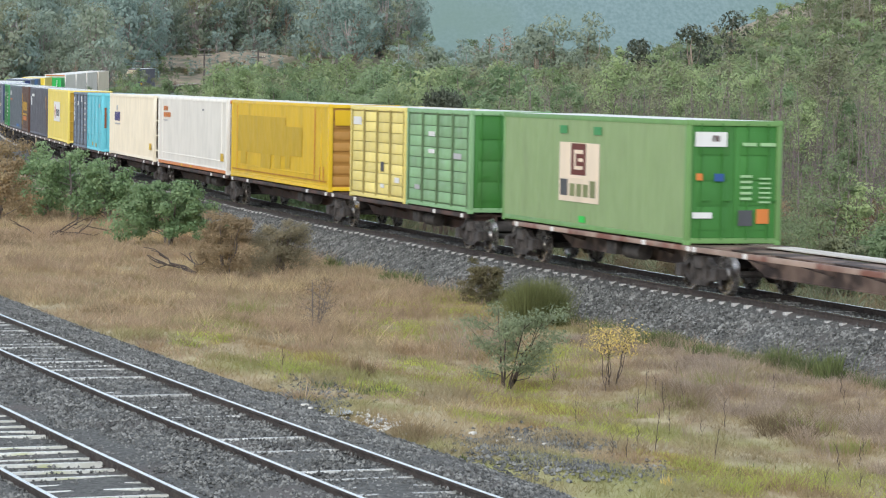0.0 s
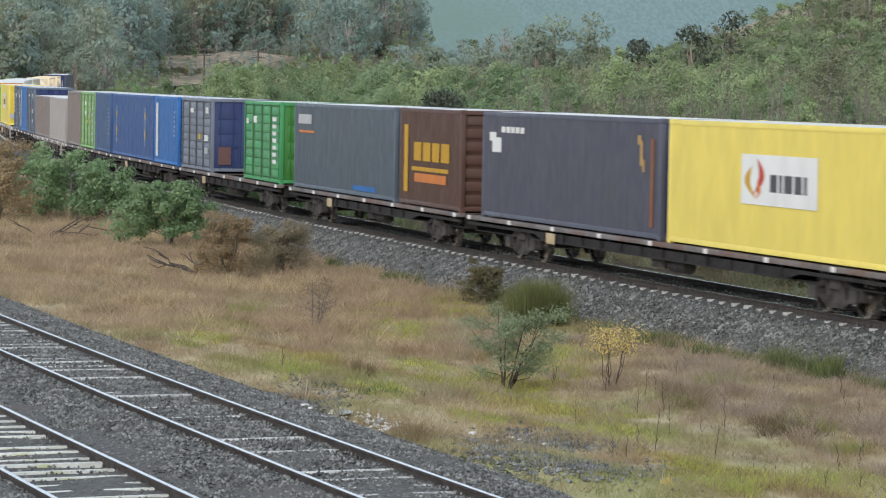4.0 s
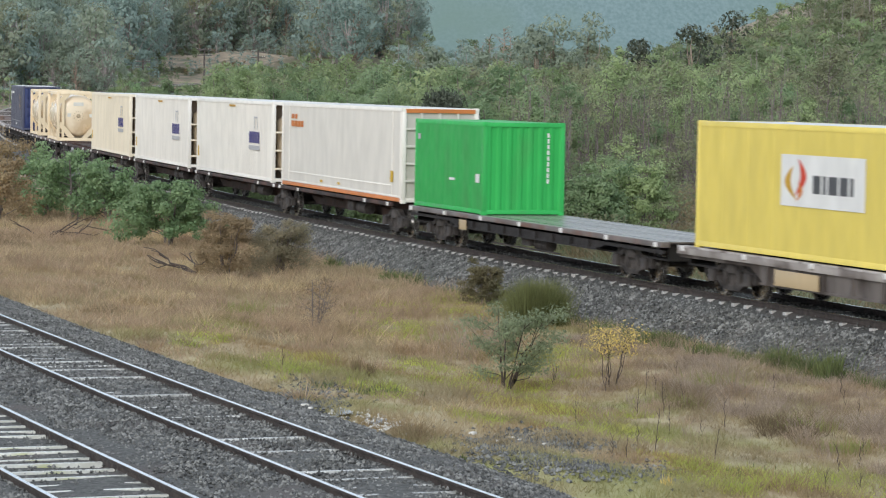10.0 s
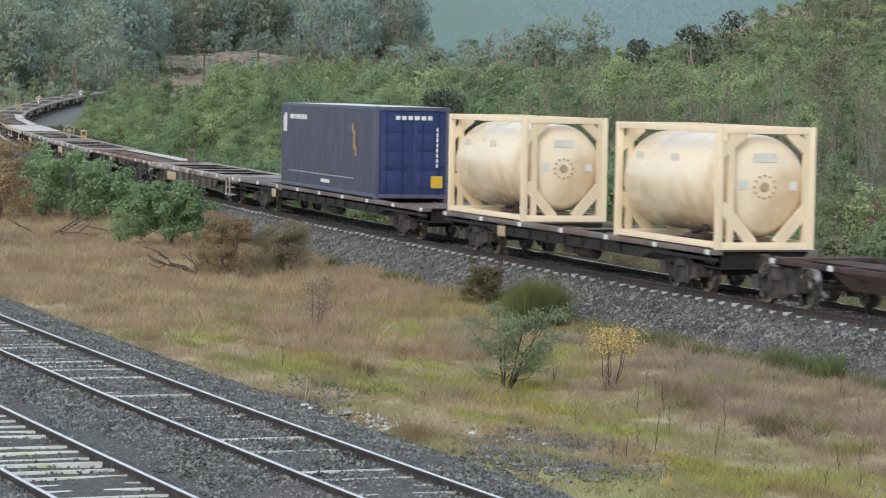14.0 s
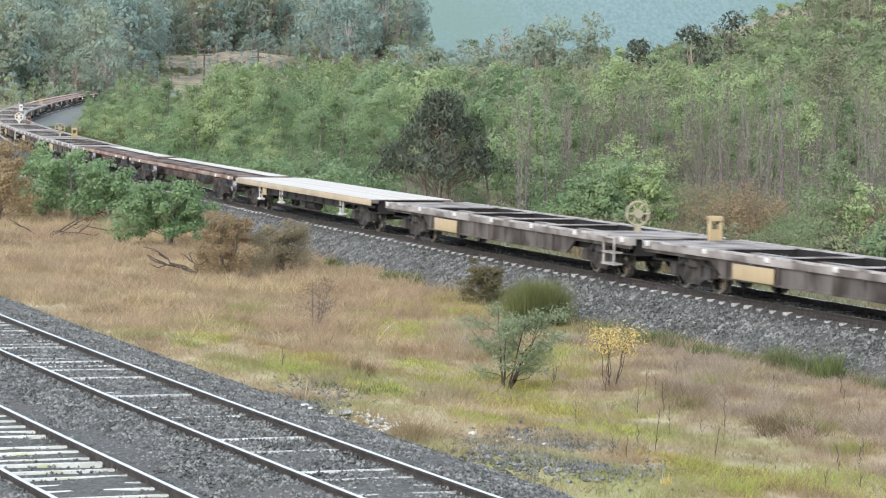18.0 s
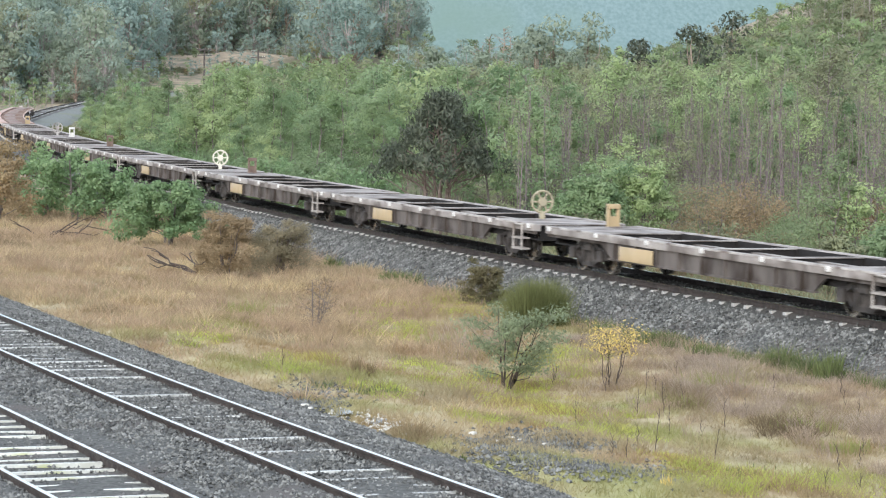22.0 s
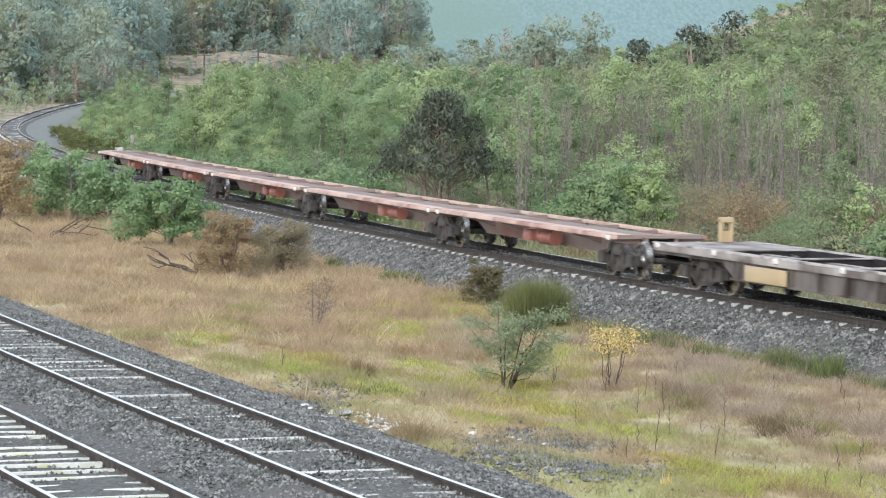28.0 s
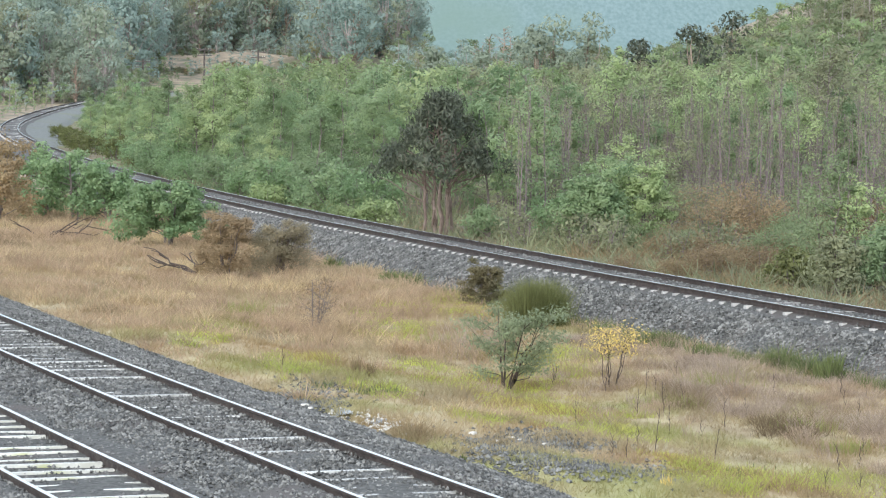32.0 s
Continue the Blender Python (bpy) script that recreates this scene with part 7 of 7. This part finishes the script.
verge("light green bush inside the bend", "leaf_light", 2.2, 18, lambda: (RT.uniform(-200, -120), RT.uniform(7, 11)), spread=1.1, count=1500)


def reeds(name, label, x, y, n, h, r, tone, rng, width=0.012):
    """An upright clump of thin blades."""
    c = rng.normal(scale=r * 0.5, size=(n, 2))
    a = rng.uniform(0, 6.28, n)
    tuft = np.floor((np.arctan2(c[:, 1], c[:, 0]) + 3.15) * 2.6 + 3 * (np.hypot(c[:, 0], c[:, 1]) > 0.45 * r)).astype(int) % 17
    hh = rng.uniform(0.62, 1.0, 17)[tuft] * h * rng.uniform(0.4, 1.05, n)
    lean = rng.normal(scale=0.16, size=(n, 2)) + c / (r + 0.01) * 0.22
    base = np.stack([c[:, 0], c[:, 1], np.zeros(n)], 1)
    d = np.stack([np.cos(a), np.sin(a), np.zeros(n)], 1) * width
    mid = base + np.stack([lean[:, 0] * hh * 0.4, lean[:, 1] * hh * 0.4, hh * 0.6], 1)
    tip = base + np.stack([lean[:, 0] * hh, lean[:, 1] * hh, hh], 1)
    v = np.stack([base - d, base + d, mid + d * 0.7, mid - d * 0.7, tip], 1).reshape(-1, 3)
    i = np.arange(n)[:, None] * 5
    ob = new(name, mesh_of(name, v, i + np.array([[0, 1, 2, 3]]), i + np.array([[3, 2, 4]]), [MAT[tone]]))
    tagged(ob, label, "shrub" if h > 0.8 else "reeds", kind="" if h > 0.8 else "stuff")
    ob.location = (x, y, place_z(x, y) - 0.02)
    return ob


reeds("broom_shrub", "upright green broom shrub with brush-like twigs", 2.2, 65.5, 11000, 1.25, 0.5, "leaf_broom", RT, 0.005)
for x, y, n, h, r in ((4.5, 61.0, 190, 0.42, 0.3), (4.9, 60.0, 150, 0.36, 0.25), (5.4, 59.0, 170, 0.36, 0.3), (6.05, 57.4, 170, 0.36, 0.3), (6.6, 56.4, 210, 0.6, 0.25), (7.45, 54.3, 250, 0.8, 0.26), (7.9, 53.0, 170, 0.42, 0.25), (3.6, 64.2, 120, 0.3, 0.3), (4.2, 62.0, 150, 0.34, 0.3), (5.75, 58.2, 170, 0.4, 0.3), (8.3, 52.4, 170, 0.4, 0.3),
                      (-3.3, 85.6, 160, 0.5, 0.3), (-2.5, 85.2, 160, 0.5, 0.3), (-2.0, 83.0, 120, 0.4, 0.3), (0.2, 75.0, 160, 0.4, 0.4), (-0.9, 79.0, 160, 0.4, 0.4)):
    reeds("rush_clump", "green rush clump at the foot of the ballast", x, y, n, h, r, "rush", RT)


def dead_branches(x, y, turn):
    s = Shape()
    for a, l, z in ((0.0, 2.6, 0.4), (0.4, 1.8, 0.7), (-0.5, 1.5, 0.55), (0.15, 2.0, 0.2), (2.6, 1.2, 0.5)):
        p = wavy(RT, (0, 0, 0.05), (l * math.cos(a), l * math.sin(a), z), 6, 0.07)
        s.tube(p, np.linspace(0.034, 0.01, 6), 5)
        s.tube(wavy(RT, p[3], p[3] + np.array([0.5 * math.cos(a + 0.8), 0.5 * math.sin(a + 0.8), 0.25]), 4, 0.03), np.linspace(0.025, 0.008, 4), 4)
    ob = tagged(new("fallen_branch", s.mesh("fallen_branch", MAT["dead_wood"])), "dead fallen branch in dry grass", "branch")
    ob.matrix_basis = Matrix.Translation((x, y, place_z(x, y))) @ Matrix.Rotation(turn, 4, "Z")


dead_branches(-13.6, 97.0, 0.2)
dead_branches(-7.0, 80.5, 2.2)


# ---------- grass, weeds, stones of the field ----------
def blades(name, label, lo, hi, count, h, rng, tone="grass", test=None, width=0.012):
    x = rng.uniform(lo[0], hi[0], count)
    y = lo[1] + (hi[1] - lo[1]) * rng.random(count) ** 1.35
    side, s = MAIN.near(x, y)
    a, _ = SIDING.near(x, y)
    keep = (np.abs(side) > 2.55) & (a < -2.45) & (np.abs(x) / y < 0.175)
    if test is not None:
        keep &= test(x, y, side, s)
    x, y = x[keep], y[keep]
    n = len(x)
    patch = np.array([noise.noise((u * 0.35, v * 0.35, 3.1)) for u, v in zip(x, y)])
    tuft = np.array([noise.noise((u * 2.6, v * 1.3, 9.4)) for u, v in zip(x, y)])
    hh = h * rng.uniform(0.5, 1.15, n) * (0.75 + 0.75 * np.clip(patch + 0.3, 0, 1)) * (0.55 + 1.3 * np.clip(tuft + 0.25, 0, 1))
    z = ground_z(x, y)
    ang = rng.uniform(0, 6.28, n)
    w = width * rng.uniform(0.5, 1.2, n) * (0.55 + y / 120)
    d = np.stack([np.cos(ang) * w, np.sin(ang) * w, np.zeros(n)], 1)
    base = np.stack([x, y, z - 0.02], 1)
    lean = rng.normal(scale=0.75, size=(n, 2))
    tip = base + np.stack([lean[:, 0] * hh, lean[:, 1] * hh, hh], 1)
    v = np.stack([base - d, base + d, tip], 1).reshape(-1, 3)
    ob = new(name, mesh_of(name, v, (), np.arange(3 * n).reshape(-1, 3), [MAT[tone]]))
    tagged(ob, label, "grass", kind="stuff")


RG = np.random.default_rng(21)
blades("dry_grass", "dry straw and rust coloured grass of the field", (-22, 27), (12, 135), 800000, 0.15, RG)
def zone(x, y, k):
    return np.array([noise.noise((u * k, v * k * 0.5, 7.7)) for u, v in zip(x, y)])


def ragged(score, at):
    return score + RG.uniform(-0.3, 0.3, len(score)) > at


def rust_drift(x, y, side, s):
    return (side > 2.6) & ragged(0.8 * smooth_step(-x / y, -0.01, 0.04) * smooth_step(y, 46, 62) + 0.9 * zone(x, y, 0.8), 0.62)


def mauve_drift(x, y, side, s):
    return (side > 2.9) & ragged(0.7 * smooth_step(x / y, 0.03, 0.08) * smooth_step(10.5 - side, 0, 3) + 1.0 * zone(x, y, 1.3), 0.72)


def moss_drift(x, y, side, s):
    d = np.full(x.shape, 9.0)
    for cx, cy, rx, ry in ((3.9, 38.6, 1.1, 2.2), (5.4, 38.6, 0.9, 1.5), (2.4, 43.5, 0.9, 1.4), (2.2, 55.0, 0.8, 2.0), (-1.2, 66.0, 1.1, 5.0), (-1.0, 47.0, 0.55, 1.3), (0.5, 43.6, 0.5, 1.3), (1.7, 47.5, 1.4, 2.2), (-2.6, 51.5, 0.7, 2.5), (-4.6, 56.5, 0.5, 4.0), (0.3, 71.0, 0.8, 4.0), (1.0, 50.5, 1.1, 2.4), (2.6, 57.5, 0.8, 3.0), (-0.3, 54.0, 0.6, 2.4)):
        d = np.minimum(d, ((x - cx) / rx) ** 2 + ((y - cy) / ry) ** 2)
    return (side > 2.55) & ragged(1.0 - 0.55 * d + 0.8 * zone(x, y, 1.3), 0.55)


def foot_drift(x, y, side, s):
    return (side > 2.5) & (side < 3.1 + 1.1 * zone(x, y, 0.9)) & (s > -34) & ragged(0.5 + 1.4 * zone(x, y, 1.6), 0.58)


blades("rusty_grass", "rust-brown dry grass drifts in the field", (-22, 44), (6, 125), 420000, 0.3, RG, "grass_rust", rust_drift)
blades("withered_weeds", "grey-mauve withered weeds in the field", (0, 40), (12, 80), 420000, 0.25, RG, "grass_mauve", mauve_drift, 0.008)
blades("moss_grass", "bright moss-green grass patches in the field", (-8, 34), (8, 80), 420000, 0.11, RG, "grass_moss", moss_drift)
blades("foot_grass", "short green grass at the foot of the ballast", (-2, 42), (11, 82), 520000, 0.26, RG, "rush", foot_drift)
def under_drift(x, y, side, s):
    return (side < -4.0) & (side > -13.0) & (s > -110) & (s < 20) & ragged(0.5 + 0.9 * zone(x, y, 0.5), 0.45)


blades("bracken_drift", "brown bracken and dead weeds under the wood's edge", (4, 60), (22, 125), 70000, 0.45, RG, "leaf_brown", under_drift, 0.02)
blades("weedy_drift", "green weeds under the wood's edge", (-16, 55), (22, 150), 90000, 0.6, RG, "leaf_olive", lambda x, y, side, s: under_drift(x + 40, y, side, s), 0.03)
blades("verge_grass", "pale grass along the far side of the line", (-30, 50), (20, 190), 90000, 0.35, RG, test=lambda x, y, side, s: (side < -2.6) & (side > -7.5))


def tall_drift(label, x, y, rx, ry, count, h, tone):
    """Tall thin weeds over a ragged oval of the field."""
    def inside(u, v, side, s):
        return (side > 2.6) & ragged(1.0 - 0.6 * (((u - x) / rx) ** 2 + ((v - y) / ry) ** 2) + 0.5 * zone(u, v, 1.4), 0.5)
    blades("weed_drift", label, (x - 1.6 * rx, y - 1.6 * ry), (x + 1.6 * rx, y + 1.6 * ry), count, h, RG, tone, inside, 0.008)


for x, y, rx, ry, count, h, tone, label in ((-0.6, 73.0, 1.5, 5.0, 9000, 0.4, "grass_rust", "pinkish dry grass beside the ballast"), (0.6, 60.5, 1.0, 4.5, 8000, 0.36, "grass_mauve", "grey withered weeds in the field"),
                                            (4.2, 49.5, 0.5, 1.3, 4200, 0.26, "leaf_rust", "brown dead weeds in the field"), (5.6, 46.0, 0.65, 1.3, 5000, 0.24, "leaf_rust", "brown dead weeds in the field"), (6.4, 47.5, 0.5, 1.0, 3000, 0.24, "leaf_brown", "tan dead weeds in the field"),
                                            (5.5, 54.5, 1.3, 4.0, 9000, 0.3, "grass_mauve", "grey withered weeds below the ballast"), (2.3, 38.7, 0.6, 0.9, 5000, 0.2, "grass_rust", "reddish dry weeds beside the siding"), (-0.4, 40.0, 0.35, 0.9, 3000, 0.2, "leaf_brown", "reddish dry weeds beside the siding"),
                                            (-2.6, 62.0, 0.9, 3.0, 5000, 0.34, "grass_rust", "rusty dry grass round a bare bush")):
    tall_drift(label, x, y, rx, ry, count, h, tone)


def weeds(label, x, y, n, h, r, tone):
    return reeds("weed_clump", label, x, y, n, h, r, tone, RG, 0.008)


for x, y, n, h, r, tone in ((-1.5, 50.4, 110, 0.46, 0.1, "leaf_rust"), (-1.24, 50.3, 70, 0.36, 0.08, "leaf_rust"), (4.2, 36.9, 34, 0.2, 0.1, "leaf_rust"), (2.9, 36.0, 30, 0.2, 0.08, "leaf_yellow"), (5.0, 37.4, 30, 0.24, 0.12, "leaf_rust"),
                            (0.32, 37.9, 60, 0.12, 0.07, "rush"), (-1.1, 46.4, 200, 0.14, 0.45, "rush"), (3.7, 38.5, 300, 0.1, 0.7, "rush"), (-1.6, 47.0, 160, 0.14, 0.4, "rush"), (5.9, 46.0, 220, 0.35, 0.5, "grass"), (4.0, 49.0, 220, 0.35, 0.6, "grass"),
                            (5.0, 52.0, 240, 0.4, 0.7, "grass"), (1.8, 57.0, 240, 0.4, 0.7, "grass"), (0.2, 60.0, 240, 0.42, 0.8, "grass"), (-4.5, 66.0, 220, 0.4, 0.7, "grass"), (6.3, 43.5, 200, 0.3, 0.5, "grass")):
    weeds("tuft of withered weeds in the grass", x, y, n, h, r, tone)


def bare_stick(x, y, h):
    s = Shape()
    p = wavy(RG, (0, 0, 0), (RG.normal(scale=0.03), 0, h), 6, 0.01)
    s.tube(p, np.linspace(0.007, 0.003, 6), 4)
    for k in range(4):
        q = p[1 + k % 4]
        a = RG.uniform(0, 6.28)
        s.tube([q, q + np.array([math.cos(a) * 0.05, math.sin(a) * 0.05, 0.09])], [0.004, 0.002], 4)
    ob = tagged(new("dead_stalk", s.mesh("dead_stalk", MAT["dead_wood"])), "thin dead weed stalk standing in grass", "weed stalk", "dead weed stalks")
    ob.location = (x, y, place_z(x, y))


for _ in range(26):
    x, y = RG.uniform(1.5, 8.2), RG.uniform(38, 60)
    if abs(x) / y < 0.15:
        bare_stick(x, y, RG.uniform(0.25, 0.55))
for x, y, h in ((3.1, 40.8, 0.62), (2.85, 41.0, 0.36), (2.4, 39.4, 0.32), (4.6, 45.9, 0.5), (6.65, 56.2, 0.75), (-2.75, 49.5, 0.4), (6.9, 47.0, 0.4), (5.2, 38.2, 0.34), (5.7, 38.4, 0.3), (-2.2, 57.0, 0.3)):
    bare_stick(x, y, h)


def puddle(x, y, rx, ry, seed):
    n = 40
    a = np.linspace(0, 2 * np.pi, n, endpoint=False)
    r = 1 + 0.22 * np.sin(3 * a + seed) + 0.14 * np.sin(7 * a + 2 * seed)
    z = place_z(x, y) + 0.035
    v = np.concatenate([[(0, 0, 0)], np.stack([rx * r * np.cos(a), ry * r * np.sin(a), 0 * a], 1)])
    t = [(0, 1 + i, 1 + (i + 1) % n) for i in range(n)]
    ob = tagged(new("puddle", mesh_of("puddle", v, (), t, [MAT["water"]])), "shallow rain puddle reflecting the bright sky", "puddle", kind="structure")
    ob.location = (x, y, z)


puddle(-0.94, 41.7, 0.14, 0.4, 0.4)
puddle(-1.45, 42.4, 0.12, 0.45, 1.7)
puddle(7.1, 56.0, 0.14, 0.9, 2.2)
puddle(5.5, 59.0, 0.1, 0.9, 3.2)
puddle(6.3, 57.6, 0.12, 0.8, 0.9)
puddle(4.9, 60.6, 0.1, 0.8, 2.6)


def field_stones(name, label, x, y, rx, ry, count, size, tone):
    c = np.stack([x + RG.normal(scale=rx, size=count), y + RG.normal(scale=ry, size=count)], 1)
    z = ground_z(c[:, 0], c[:, 1])
    sh = Shape()
    o = np.array([(1, 0, 0), (-1, 0, 0), (0, 1, 0), (0, -1, 0), (0, 0, 0.8), (0, 0, -0.5)], float)
    f = [(0, 2, 4), (2, 1, 4), (1, 3, 4), (3, 0, 4), (2, 0, 5), (1, 2, 5), (3, 1, 5), (0, 3, 5)]
    for (u, w), h in zip(c, z):
        s = size * RG.uniform(0.5, 1.5)
        sh.add(o * s * RG.uniform(0.7, 1.2, size=(6, 1)) + np.array([u, w, h + s * 0.3]), (), f)
    tagged(new(name, sh.mesh(name, tone)), label, "stones", kind="stuff")


# white stones: rubble, and the water's glints painted as white bits
field_stones("pale_rubble", "white rubble and glints at the siding edge", -0.9, 41.7, 0.2, 0.45, 90, 0.035, MAT["white_scrap"])
field_stones("pale_rubble", "white rubble and glints at the siding edge", -1.35, 42.4, 0.25, 0.4, 40, 0.03, MAT["white_scrap"])
field_stones("gravel_patch", "dark gravel patch in the grass", 1.25, 40.4, 0.45, 0.8, 1500, 0.034, MAT["stone"])
field_stones("gravel_patch", "dark gravel patch in the grass", 1.8, 37.6, 0.7, 0.8, 1800, 0.034, MAT["stone"])
field_stones("gravel_patch", "dark gravel beside the siding", -2.2, 44.4, 0.35, 1.6, 1200, 0.034, MAT["stone"])


def scrap(x, y, s):
    ob = new("rubble", Shape().box(-s, s, -s * 0.6, s * 0.6, 0, s * 0.5, s * 0.2).mesh("rubble", MAT["white_scrap"]))
    tagged(ob, "pale scrap of rubble in the grass", "rubble", "pale rubble bits")
    ob.matrix_basis = Matrix.Translation((x, y, place_z(x, y) + 0.02)) @ Matrix.Rotation(x * 9, 4, "Z")


for x, y, s in ((0.48, 41.5, 0.075), (-0.5, 40.3, 0.06), (0.83, 40.8, 0.045), (1.04, 41.2, 0.05), (1.15, 41.0, 0.04), (1.5, 40.6, 0.04), (1.7, 39.6, 0.045), (-2.05, 43.1, 0.06), (-1.95, 42.8, 0.05), (-0.85, 41.9, 0.06), (-1.0, 41.5, 0.06), (3.7, 42.6, 0.035)):
    scrap(x, y, s)

motions()
